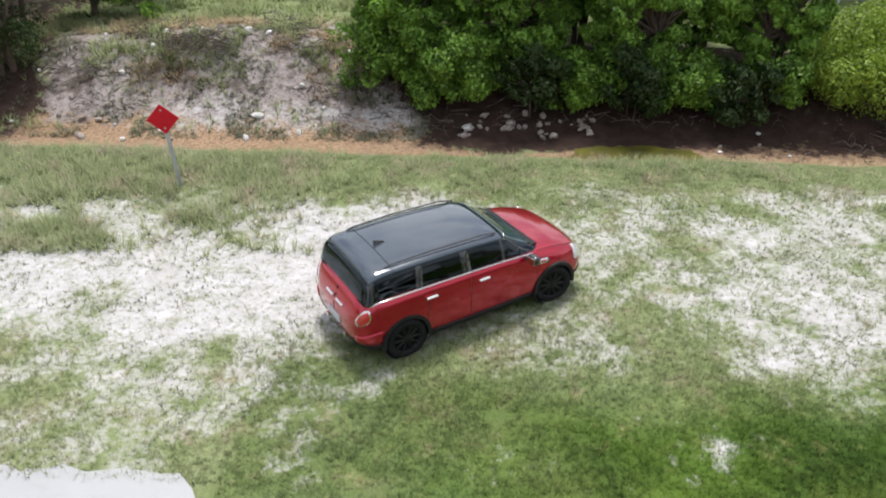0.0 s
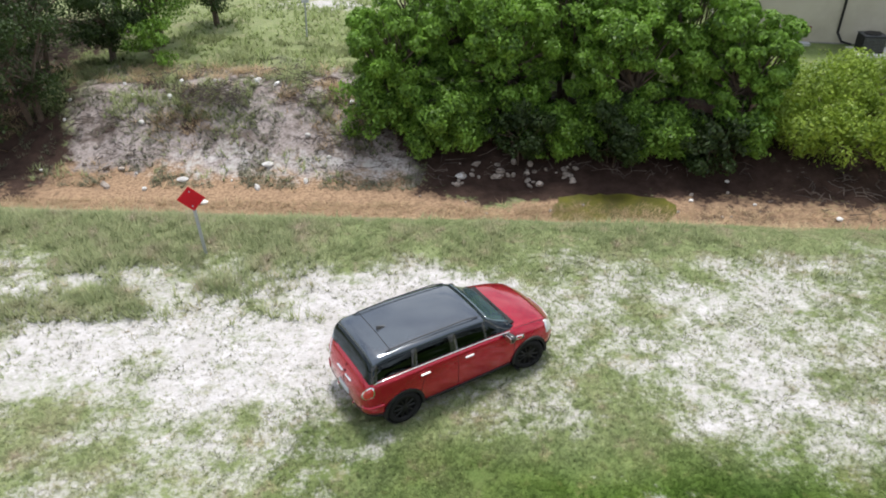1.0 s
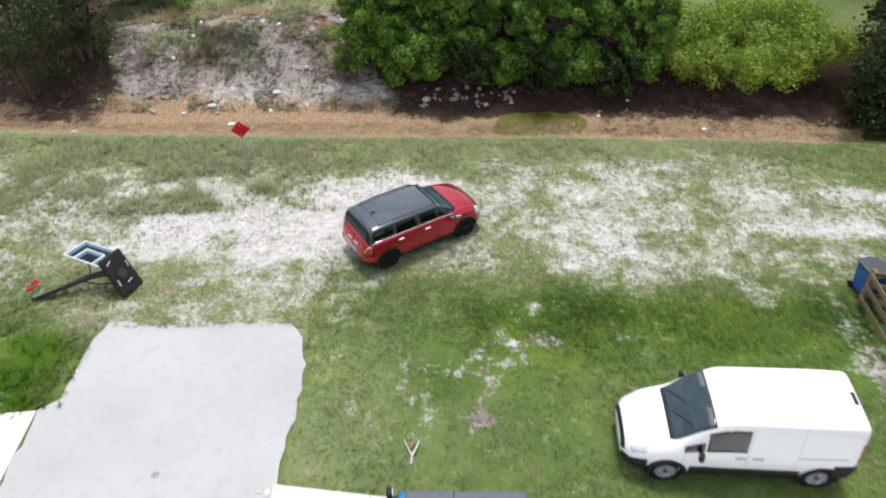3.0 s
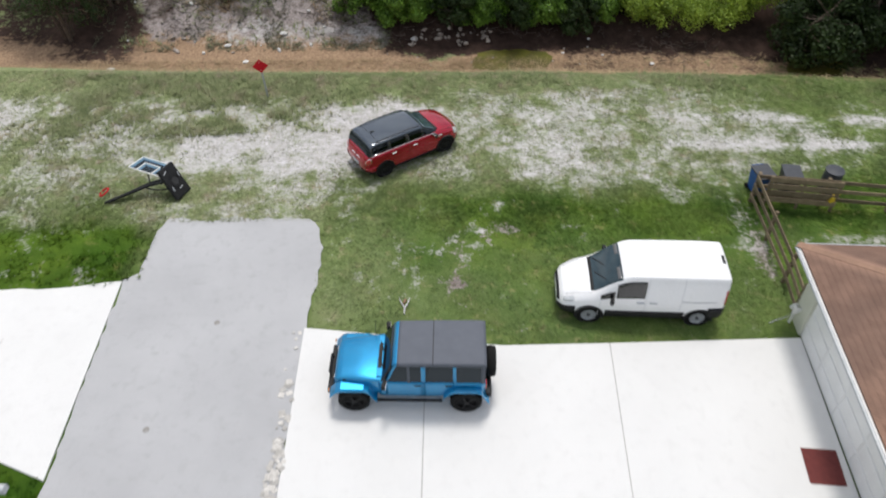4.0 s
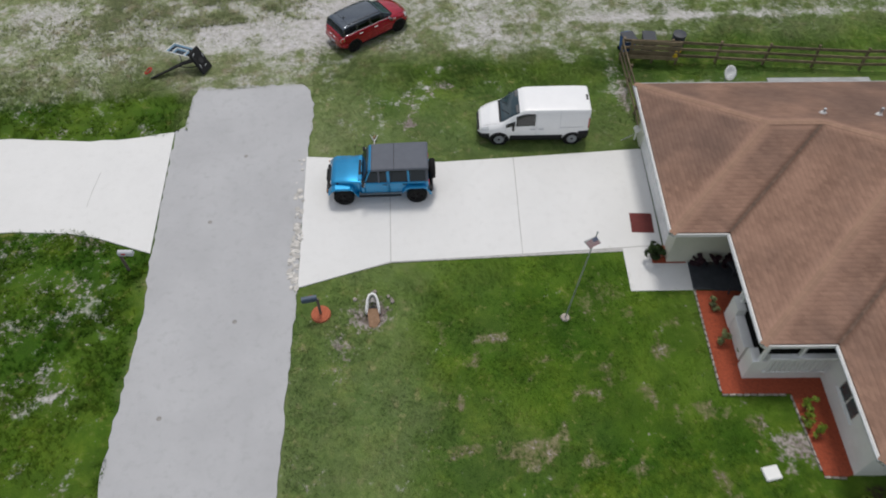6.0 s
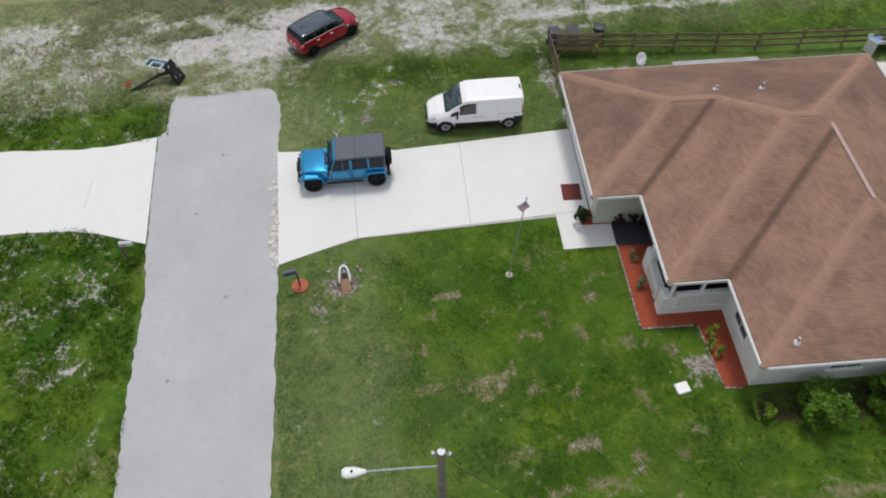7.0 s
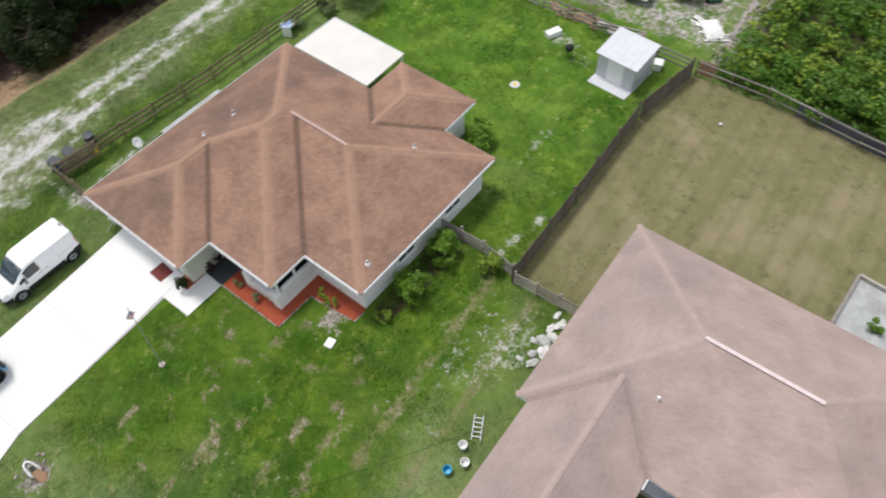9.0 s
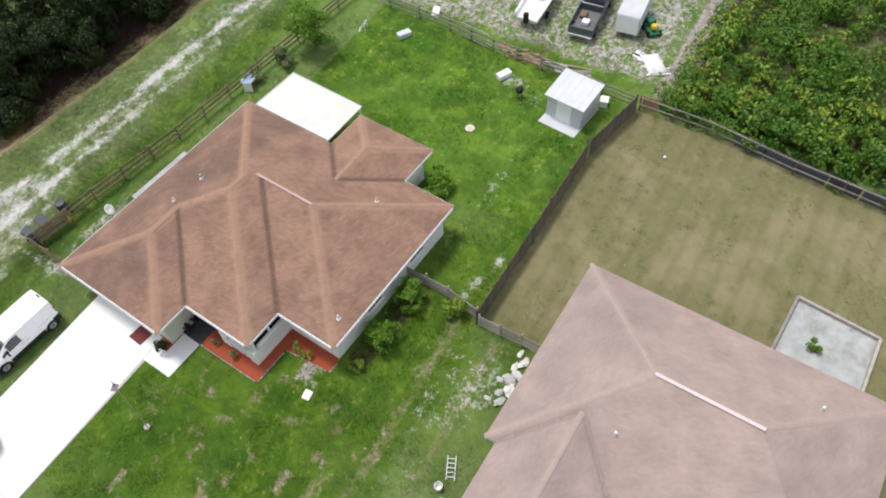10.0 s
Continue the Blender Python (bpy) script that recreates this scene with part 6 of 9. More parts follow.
def blue_jeep():
    car = thing("car", pose(0.04, -0.56, 0.034, 0, 0, 178.3) @ Matrix.Diagonal((0.97, 0.98, 0.98, 1)), "bright blue boxy off-road car with a dark hard top", "car")
    R, HUB = 0.42, 1.475
    hood = Shell([
        (0.68, [(0, 0.62), (0.70, 0.62), (0.77, 0.66), (0.78, 0.9), (0.775, 1.10), (0.73, 1.16), (0.4, 1.19), (0, 1.20)]),
        (1.30, [(0, 0.62), (0.66, 0.62), (0.71, 0.66), (0.72, 0.9), (0.715, 1.08), (0.67, 1.14), (0.4, 1.18), (0, 1.19)]),
        (1.86, [(0, 0.62), (0.62, 0.62), (0.65, 0.66), (0.66, 0.86), (0.65, 1.03), (0.60, 1.09), (0.36, 1.125), (0, 1.13)]),
        (1.96, [(0, 0.64), (0.60, 0.64), (0.62, 0.68), (0.63, 0.86), (0.61, 0.98), (0.55, 1.03), (0.34, 1.06), (0, 1.07)])])
    part("bonnet", hood.skin(0.68, 1.96, 18, 21), M["blue_paint"], car, "bright blue bonnet", smooth=True)
    tub = Shell([
        (-1.96, [(0, 0.52), (0.60, 0.52), (0.74, 0.54), (0.77, 0.7), (0.775, 1.0), (0.765, 1.13), (0.6, 1.14), (0, 1.14)]),
        (-1.90, [(0, 0.50), (0.62, 0.50), (0.77, 0.53), (0.80, 0.7), (0.805, 1.0), (0.79, 1.145), (0.6, 1.15), (0, 1.15)]),
        (0.66, [(0, 0.48), (0.62, 0.48), (0.77, 0.51), (0.80, 0.7), (0.805, 1.0), (0.79, 1.145), (0.6, 1.15), (0, 1.15)]),
        (0.80, [(0, 0.48), (0.62, 0.48), (0.74, 0.51), (0.77, 0.7), (0.775, 1.0), (0.76, 1.14), (0.6, 1.16), (0, 1.17)])])
    part("body", tub.skin(-1.96, 0.80, 34, 21, ((-HUB, 0.50, 0.50),)), M["blue_paint"], car, "bright blue body tub", smooth=True)
    top = Shell([
        (-1.95, [(0.785, 1.13), (0.77, 1.30), (0.745, 1.60), (0.71, 1.77), (0.6, 1.80), (0, 1.815)]),
        (-1.80, [(0.79, 1.13), (0.775, 1.30), (0.75, 1.62), (0.715, 1.79), (0.6, 1.825), (0, 1.84)]),
        (0.20, [(0.79, 1.13), (0.775, 1.30), (0.745, 1.60), (0.70, 1.765), (0.58, 1.80), (0, 1.82)]),
        (0.42, [(0.785, 1.13), (0.77, 1.29), (0.735, 1.55), (0.69, 1.70), (0.56, 1.735), (0, 1.75)]),
        (0.74, [(0.775, 1.12), (0.765, 1.135), (0.75, 1.15), (0.72, 1.165), (0.56, 1.17), (0, 1.175)])])
    part("window", top.skin(-1.95, 0.74, 40, 20, caps=True), M["glass_dark"], car, "dark side glass", smooth=True)
    part("hard_top", top.patch(-1.97, 0.30, 2.6, 5, 24, 10, 0.014, 0.04), M["soft_top"], car, "matt dark grey hard top", smooth=True)
    part("top_seam", top.patch(-0.62, -0.60, 3.0, 5, 1, 8, 0.017, 0.01), M["black"], car)
    for x0, x1, lean in ((-0.02, 0.05, 0.0), (-0.42, -0.30, 0.0), (-1.22, -1.13, 0.02), (-1.95, -1.84, 0.0)):
        top.pair("pillar", M["blue_paint"] if x0 in (-0.42, -1.22) else M["soft_top"], car, x0, x1, 0, 2.75, nx=2, nj=6, off=0.008, thick=0.02, lean=lean)
    top.pair("windscreen_frame", M["blue_paint"], car, 0.62, 0.72, 0.1, 3.0, nx=2, nj=8, off=0.012, thick=0.04, lean=-0.36, label="blue windscreen frame")
    part("windscreen_header", top.patch(0.24, 0.42, 2.9, 5, 3, 6, 0.012, 0.03), M["blue_paint"], car, smooth=True)
    # flat-topped wings
    for sx, long in ((HUB, 0.62), (-HUB, 0.60)):
        for side in (1, -1):
            bm = bmesh.new()
            prof = [(-long, 0.52), (-long * 0.88, 0.62), (-long * 0.66, 0.90), (-long * 0.45, 0.965), (long * 0.5, 0.965), (long * 0.72, 0.90), (long * 0.98, 0.70), (long, 0.62)]
            rows = []
            for dx, z in prof:
                rows.append([bm.verts.new((sx + dx, side * y, z + dz)) for y, dz in ((0.66, 0.02), (0.90, 0.0), (0.945, -0.03), (0.945, -0.075), (0.66, -0.06))])
            for p, q in zip(rows, rows[1:]):
                for k in range(5):
                    bm.faces.new((p[k], p[(k + 1) % 5], q[(k + 1) % 5], q[k]))
            bm.faces.new(rows[0])
            bm.faces.new(rows[-1][::-1])
            part("wing", bm, M["blue_paint"], car, "flat blue wheel arch")
            part("wheel_well", box(sx - 0.46, sx + 0.46, min(side * 0.45, side * 0.66), max(side * 0.45, side * 0.66), 0.45, 0.93, 0.02), M["cabin"], car)
            wheel(car, sx, side * 0.80, R, 0.27, "alloy_black", 5)
    for x0, x1 in ((-0.36, 0.62), (-1.16, -0.38)):
        tub.pair("door", M["blue_paint"], car, x0, x1, 2.3, 4.9, nx=8, nj=8, off=0.010, thick=0.02, label="blue door")
        for side in (1, -1):
            part("door_handle", box(x0 + 0.06, x0 + 0.24, side * 0.825 - 0.015, side * 0.825 + 0.015, 1.02, 1.06, 0.01), M["black"], car)
    for side in (1, -1):
        part("side_step", tube([(-0.85, side * 0.84, 0.42), (0.9, side * 0.84, 0.42)], 0.045, 8), M["black"], car)
        part("bonnet_latch", box(1.62, 1.74, side * 0.655 - 0.02, side * 0.655 + 0.02, 1.0, 1.08, 0.01), M["black"], car)
        lamp = part("headlamp", spun([(0.10, 0), (0.10, 0.03), (0.06, 0.045)], 18, "y"), M["lamp_clear"], car, at=pose(1.955, side * 0.45, 0.87, 0, 0, -90))
        part("indicator", spun([(0.045, 0), (0.045, 0.03)], 12, "y"), M["lamp_amber"], car, at=pose(2.085, side * 0.80, 0.80, 0, 0, -90))
        part("tail_lamp", box(-1.995, -1.955, side * 0.70 - 0.07, side * 0.70 + 0.07, 0.86, 1.10, 0.015), M["lamp_red"], car)
        mirror(car, 0.62, side * 0.80, 1.24, "black", 0.12, 0.22, 0.17)
    part("grille", hood.patch(1.955, 1.962, 1, 5, 1, 10, 0.004, 0.01), M["blue_paint"], car)
    for k in range(7):
        part("grille_slot", box(1.962, 1.982, -0.31 + k * 0.095, -0.26 + k * 0.095, 0.70, 0.98, 0.008), M["black"], car)
    bumper = part("front_bumper", box(2.02, 2.17, -0.74, 0.74, 0.52, 0.70, 0.04, seg=2), M["black"], car, "black front bumper")
    part("bumper_hoop", tube([(2.12, -0.32, 0.68), (2.14, -0.28, 0.88), (2.14, 0.28, 0.88), (2.12, 0.32, 0.68)], 0.03, 8), M["black"], bumper)
    part("bumper_bracket", box(1.85, 2.06, -0.35, 0.35, 0.5, 0.66, 0.02), M["black"], car)
    part("rear_bumper", box(-2.14, -1.94, -0.80, 0.80, 0.50, 0.68, 0.04), M["black"], car)
    spare = part("spare_wheel", spun([(0.14, -0.12), (0.36, -0.12), (0.41, -0.07), (0.41, 0.07), (0.36, 0.12), (0.14, 0.12)], 32, "y"), M["rubber"], car, "spare tyre on the tailgate", smooth=True, at=pose(-2.13, 0.02, 1.05, 0, 0, 90))
    part("spare_rim", spun([(0.22, 0.09), (0.24, 0.128), (0.05, 0.135)], 20, "y"), M["alloy_black"], spare)
    part("spare_bracket", box(-2.05, -1.95, -0.14, 0.14, 0.9, 1.2), M["black"], car)
    part("cowl", box(0.66, 0.86, -0.66, 0.66, 1.185, 1.212, 0.008), M["blue_paint"], car)
    part("cowl_vent", box(0.74, 0.84, -0.4, 0.4, 1.205, 1.218, 0.004), M["black"], car)
    for y in (-0.45, 0.05):
        part("wiper", tube([(0.80, y, 1.215), (0.70, y + 0.35, 1.24)], 0.012, 5), M["black"], car)
    part("aerial", tube([(1.0, -0.72, 1.12), (0.94, -0.73, 1.75)], 0.006, 5), M["black"], car)
    part("cabin_floor", box(-1.85, 0.7, -0.74, 0.74, 1.155, 1.165), M["cabin"], car)
    for x in (-0.1, -0.95):
        for y in (0.36, -0.36):
            seat(car, x, y, 0.72)
    return car


def white_van():
    van = thing("van", pose(6.62, 2.24, 0.0, 0, 0, 176.6), "white panel van parked on the lawn beside the drive", "van")
    R, HUB = 0.325, 1.53
    body = Shell([
        (-2.170, [(0, 0.40), (0.60, 0.40), (0.78, 0.42), (0.84, 0.60), (0.845, 1.0), (0.80, 1.40), (0.735, 1.70), (0.60, 1.785), (0, 1.80)]),
        (-2.110, [(0, 0.30), (0.64, 0.30), (0.82, 0.34), (0.885, 0.58), (0.89, 1.0), (0.835, 1.40), (0.76, 1.735), (0.63, 1.815), (0, 1.835)]),
        (-1.50, [(0, 0.24), (0.66, 0.24), (0.85, 0.29), (0.912, 0.56), (0.915, 1.0), (0.855, 1.42), (0.775, 1.75), (0.64, 1.83), (0, 1.855)]),
        (0.10, [(0, 0.23), (0.66, 0.23), (0.85, 0.28), (0.912, 0.55), (0.915, 0.98), (0.85, 1.41), (0.765, 1.735), (0.63, 1.815), (0, 1.84)]),
        (0.55, [(0, 0.23), (0.66, 0.23), (0.85, 0.28), (0.912, 0.55), (0.912, 0.97), (0.848, 1.39), (0.755, 1.705), (0.61, 1.785), (0, 1.81)]),
        (1.00, [(0, 0.23), (0.66, 0.23), (0.85, 0.28), (0.91, 0.55), (0.905, 0.96), (0.835, 1.26), (0.735, 1.47), (0.58, 1.535), (0, 1.56)]),
        (1.42, [(0, 0.23), (0.66, 0.23), (0.85, 0.28), (0.905, 0.54), (0.89, 0.88), (0.81, 1.05), (0.70, 1.135), (0.52, 1.175), (0, 1.195)]),
        (1.90, [(0, 0.24), (0.62, 0.24), (0.80, 0.29), (0.87, 0.50), (0.84, 0.78), (0.74, 0.92), (0.60, 0.985), (0.44, 1.015), (0, 1.035)]),
        (2.28, [(0, 0.26), (0.52, 0.26), (0.68, 0.31), (0.75, 0.46), (0.71, 0.64), (0.62, 0.75), (0.50, 0.81), (0.36, 0.84), (0, 0.855)]),
        (2.42, [(0, 0.34), (0.36, 0.34), (0.48, 0.37), (0.53, 0.45), (0.50, 0.55), (0.44, 0.62), (0.34, 0.66), (0.24, 0.68), (0, 0.69)])])
    part("body", body.skin(-2.170, 2.42, 130, 48, ((-HUB, 0.34, 0.355), (HUB, 0.34, 0.355))), M["van_white"], van, "white painted panel body", smooth=True)
    part("windscreen", body.patch(0.74, 1.48, 6.2, 8, 16, 12, 0.006, 0.012), M["van_screen"], van, "raked windscreen", smooth=True)
    body.pair("sun_visor", M["cabin_grey"], van, 0.78, 0.87, 6.7, 7.6, nx=2, nj=6, off=0.009, thick=0.008, label="pale sun visor behind the screen")
    part("cowl", body.patch(1.46, 1.54, 6.3, 8, 2, 12, 0.007, 0.012), M["black"], van, smooth=True)
    body.pair("side_window", M["black_gloss"], van, 0.08, 0.86, 4.3, 5.72, nx=10, nj=8, off=0.007, thick=0.012, label="dark cab side window")
    body.pair("quarter_window", M["black_gloss"], van, 0.90, 1.28, 4.32, 5.0, nx=6, nj=5, off=0.007, thick=0.012)
    part("front_bumper", body.patch(1.94, 2.415, 0, 3.6, 10, 8, 0.016, 0.03), M["black"], van, "unpainted black front bumper", smooth=True)
    part("rear_bumper", body.patch(-2.160, -1.730, 0, 3.55, 6, 8, 0.030, 0.05), M["black"], van, "unpainted black rear bumper", smooth=True)
    body.pair("sill_strip", M["black"], van, -1.10, 1.10, 1.4, 3.12, nx=20, nj=6, off=0.016, thick=0.03, label="dark side rubbing strip")
    for sx in (-HUB, HUB):
        for y in (0.905, -0.905):
            arch(van, sx, y * 1.02, 0.335, 0.345, 0.10, "black", thick=0.06)
            well(van, sx, y, 0.335, 0.368, 0.35)
            wheel(van, sx, y * 0.88, R, 0.205, "galv", 8, hub="black", rim_label="pale grey wheel cover")
    for x, lean, top in ((1.30, -0.04, 4.4), (0.02, 0.0, 6.1), (-0.95, 0.0, 6.1)):
        body.pair("door_gap", M["grey_panel"], van, x, x + 0.01, 2.4, top, nx=1, nj=14, off=0.003, thick=0.01, lean=lean)
    body.pair("door_track", M["grey_panel"], van, -1.930, -0.95, 4.02, 4.09, nx=10, nj=1, off=0.005, thick=0.01)
    for x in (0.17, -0.18):
        for y in (1, -1):
            p = body.at(x, 3.92, y, 0.02)
            part("door_handle", box(-0.11, 0.11, -0.02, 0.02, -0.022, 0.022, 0.012, turn=pose(p.x, p.y, p.z)), M["grey_panel"], van)
    body.pair("headlamp", M["lamp_clear"], van, 1.98, 2.26, 4.35, 5.25, nx=8, nj=5, off=0.010, thick=0.02, label="swept clear headlamp")
    part("grille", body.patch(2.36, 2.43, 4.2, 8, 2, 8, 0.008, 0.02), M["black"], van)
    body.pair("bonnet_seam", M["cabin_grey"], van, 1.50, 2.22, 5.75, 5.8, nx=12, nj=1, off=0.004, thick=0.01)
    body.pair("tail_lamp", M["lamp_red"], van, -2.155, -2.105, 3.9, 5.1, nx=3, nj=8, off=0.012, thick=0.02, label="tall red tail lamp")
    part("brake_lamp", box(-2.110, -2.030, -0.16, 0.16, 1.825, 1.85, 0.01), M["black"], van, "dark high brake lamp")
    for y in (-0.38, 0.38):
        part("rear_window", box(-2.182, -2.165, y - 0.28, y + 0.28, 1.15, 1.55, 0.004), M["black_gloss"], van)
    part("rear_seam", box(-2.180, -2.160, -0.008, 0.008, 0.42, 1.75), M["cabin_grey"], van)
    part("plate_holder", box(-2.190, -2.165, -0.26, 0.26, 0.86, 0.98), M["grey_panel"], van)
    for y in (-0.55, 0.0):
        part("wiper", tube([(1.42, y, 1.20), (1.26, y + 0.30, 1.345), (1.16, y + 0.5, 1.43)], 0.01, 5), M["black"], van)
    mirror(van, 0.98, 0.90, 1.10, "black", 0.11, 0.17, 0.19)
    mirror(van, 0.98, -0.90, 1.10, "black", 0.11, 0.17, 0.19)
    return van


red_wagon()
blue_jeep()
white_van()

# ---- plants ----
def leaves(places, outward, size, seed, droop=0.25):
    """Pointed leaves, folded along the rib, as one numpy mesh: four corners each."""
    rng = np.random.RandomState(seed)
    n = len(places)
    out = outward + rng.normal(0, 0.55, (n, 3)) + np.array([0, 0, 0.35])
    out /= np.linalg.norm(out, axis=1, keepdims=True)
    way = np.cross(out, rng.normal(0, 1, (n, 3)))
    way /= np.linalg.norm(way, axis=1, keepdims=True) + 1e-9
    way[:, 2] -= droop
    side = np.cross(out, way)
    side /= np.linalg.norm(side, axis=1, keepdims=True) + 1e-9
    s = size * rng.uniform(0.6, 1.3, (n, 1))
    fold = out * s * 0.10
    verts = np.stack([places - way * s * 0.5, places + side * s * 0.27 + fold, places + way * s * 0.55, places - side * s * 0.27 + fold], 1)
    idx = np.arange(4 * n).reshape(n, 4)
    return verts.reshape(-1, 3), idx


def clump_cloud(clumps, count, seed, shell=(0.42, 1.28), lowest=-9.0):
    """Places in the outer part of ball-like clumps (x, y, z, rx, rz), with gaps, and the way outward."""
    rng = np.random.RandomState(seed)
    c = np.array(clumps, float)
    weight = c[:, 3] ** 2
    pick = rng.choice(len(c), count, p=weight / weight.sum())
    d = rng.normal(0, 1, (count, 3))
    d /= np.linalg.norm(d, axis=1, keepdims=True)
    r = rng.uniform(shell[0], shell[1], (count, 1)) ** 0.7
    scale = np.stack([c[pick, 3], c[pick, 3], c[pick, 4]], 1)
    p = c[pick, :3] + d * scale * r
    keep = (p[:, 2] > lowest) & (rough_noise(p[:, 0] + 0.7 * p[:, 2], p[:, 1] - 0.5 * p[:, 2], 1.6, seed % 50) > 0.41)
    return p[keep], d[keep]


def tree(x, y, high, wide, count, size, leaf, label, seed, name="tree", low=0.1, trunk=0.12, clumps=16, deep=None, stems=3, fine=1.0, shell=(0.42, 1.28)):
    """Trunk with limbs to clumps of small leaves; low: where the crown begins, as a part of the height."""
    rng = random.Random(seed)
    ground_z = float(ground_height(x, y))
    t = thing(name, pose(x, y, ground_z), label, "tree" if name == "tree" else "bush", label.split(" in ")[0] + "s")
    deep = deep or wide
    blobs = []
    for k in range(clumps):
        a, f = rng.uniform(0, math.tau), math.sqrt(rng.uniform(0.02, 1))
        h = high * (low + (1 - low) * rng.uniform(0.15, 0.9))
        room = math.sin(math.pi * min(0.98, max(0.12, (h / high - low * 0.4) / (1.08 - low * 0.4)))) ** 0.6
        r = rng.uniform(0.22, 0.38) * min(wide, deep) * fine
        blobs.append((math.cos(a) * f * (wide - r * 0.6) * room, math.sin(a) * f * (deep - r * 0.6) * room, h, r, r * rng.uniform(0.6, 0.85)))
    bm = bmesh.new()
    for s in range(stems):
        ax, ay = rng.uniform(-0.12, 0.12) * wide, rng.uniform(-0.12, 0.12) * wide
        fork = Vector((ax * 2.2, ay * 2.2, high * rng.uniform(0.32, 0.45)))
        tube([(ax, ay, -0.15), (ax * 1.5, ay * 1.5, fork.z * 0.5), fork], [trunk, trunk * 0.8, trunk * 0.6], 7, bm)
        for b in blobs[s::stems]:
            mid = (fork + Vector(b[:3])) / 2 + Vector((rng.uniform(-0.2, 0.2), rng.uniform(-0.2, 0.2), -0.1))
            tube([fork, mid, Vector(b[:3])], [trunk * 0.5, trunk * 0.32, trunk * 0.1], 5, bm)
    part("trunk", bm, M["bark"], t, "brown bark limbs")
    p, d = clump_cloud(blobs, count, seed, shell, lowest=0.05)
    v, f = leaves(p, d, size, seed)
    crown = new("crown", tri_mesh("crown", v, f, M[leaf]))
    crown.parent = t
    return t


# the thicket on the far bank of the ditch
for k, (x, y, h, w) in enumerate(((-2.4, 22.9, 4.3, 1.9), (-0.6, 24.6, 5.2, 2.5), (1.3, 22.8, 4.7, 2.2), (3.4, 24.4, 5.4, 2.6), (5.1, 22.4, 4.6, 2.2), (7.2, 23.6, 5.0, 2.4), (9.0, 22.3, 4.3, 1.8), (2.6, 27.0, 5.6, 2.6), (6.3, 26.8, 5.4, 2.5), (-1.8, 27.0, 5.0, 2.3))):
    tree(x, y + 0.55, h, w, 34000 if y < 25 else 12000, 0.145, "leaf", "dense broad-leaved tree on the far ditch bank", 100 + k, low=0.04 if x < 3 else 0.09, clumps=104, trunk=0.1, fine=0.50, shell=(0.72, 1.22))
for k, (x, y, h, w) in enumerate(((10.8, 21.9, 1.9, 1.6), (12.6, 21.6, 1.9, 1.9), (14.6, 21.9, 1.8, 1.9), (11.6, 24.0, 1.8, 1.9), (13.9, 24.2, 1.7, 2.0), (16.4, 22.4, 1.9, 1.8), (16.0, 24.6, 1.7, 1.8))):
    tree(x, y, h, w, 9000, 0.12, "leaf_yellow", "yellow-green vine thicket on the ditch bank", 140 + k, name="shrub", low=0.0, clumps=26, trunk=0.04)
for k, (x, y, h, w) in enumerate(((-15.4, 23.6, 4.2, 1.9), (-17.2, 21.6, 5.0, 2.4), (-16.6, 26.2, 5.5, 2.6), (-13.0, 30.0, 4.6, 2.2), (-16.0, 32.5, 5.5, 2.8), (-11.5, 33.0, 4.0, 1.6), (-19.4, 24.2, 5.2, 2.4), (-18.6, 28.8, 5.6, 2.6), (-14.4, 28.0, 3.0, 1.5))):
    tree(x, y, h, w, 10000, 0.12, "leaf_dark" if k != 3 else "leaf", "dark green tree at the dug bank", 160 + k, low=0.12, clumps=26)
tree(-12.3, 27.3, 2.0, 1.1, 3500, 0.12, "leaf", "small bright green bush on the bank", 171, name="shrub", low=0.0, clumps=12, trunk=0.03)
for k in range(12):
    tree(18.6 + 2.35 * k, 18.9 - 0.08 * k + (k % 3) * 0.9, 4.8 + (k * 37 % 10) * 0.12, 2.6, 20000, 0.18, "leaf_black", "dark tree standing along the ditch", 180 + k, low=0.03, clumps=22)
for k in range(6):
    tree(20.2 + 2.3 * k, 22.6 + (k % 2) * 1.3, 4.6 + (k * 53 % 10) * 0.1, 2.5, 9000, 0.2, "leaf_black", "dark tree standing along the ditch", 290 + k, low=0.05, clumps=18)
# shrubs 5, 8 and 11 wear dark leaves for the shade below the crowns
for k in range(13):
    tree(-3.4 + k * 1.02, 22.4 + 0.4 * math.sin(k * 2.1) - 0.06 * k, (2.5 if k < 4 else 2.0) + 0.4 * math.sin(k * 1.7), 1.2, 9000, 0.13, "leaf_dark" if k in (5, 8, 11) else "leaf", "leafy undergrowth at the foot of the trees", 260 + k, name="shrub", low=0.05, clumps=30, trunk=0.03, stems=2)
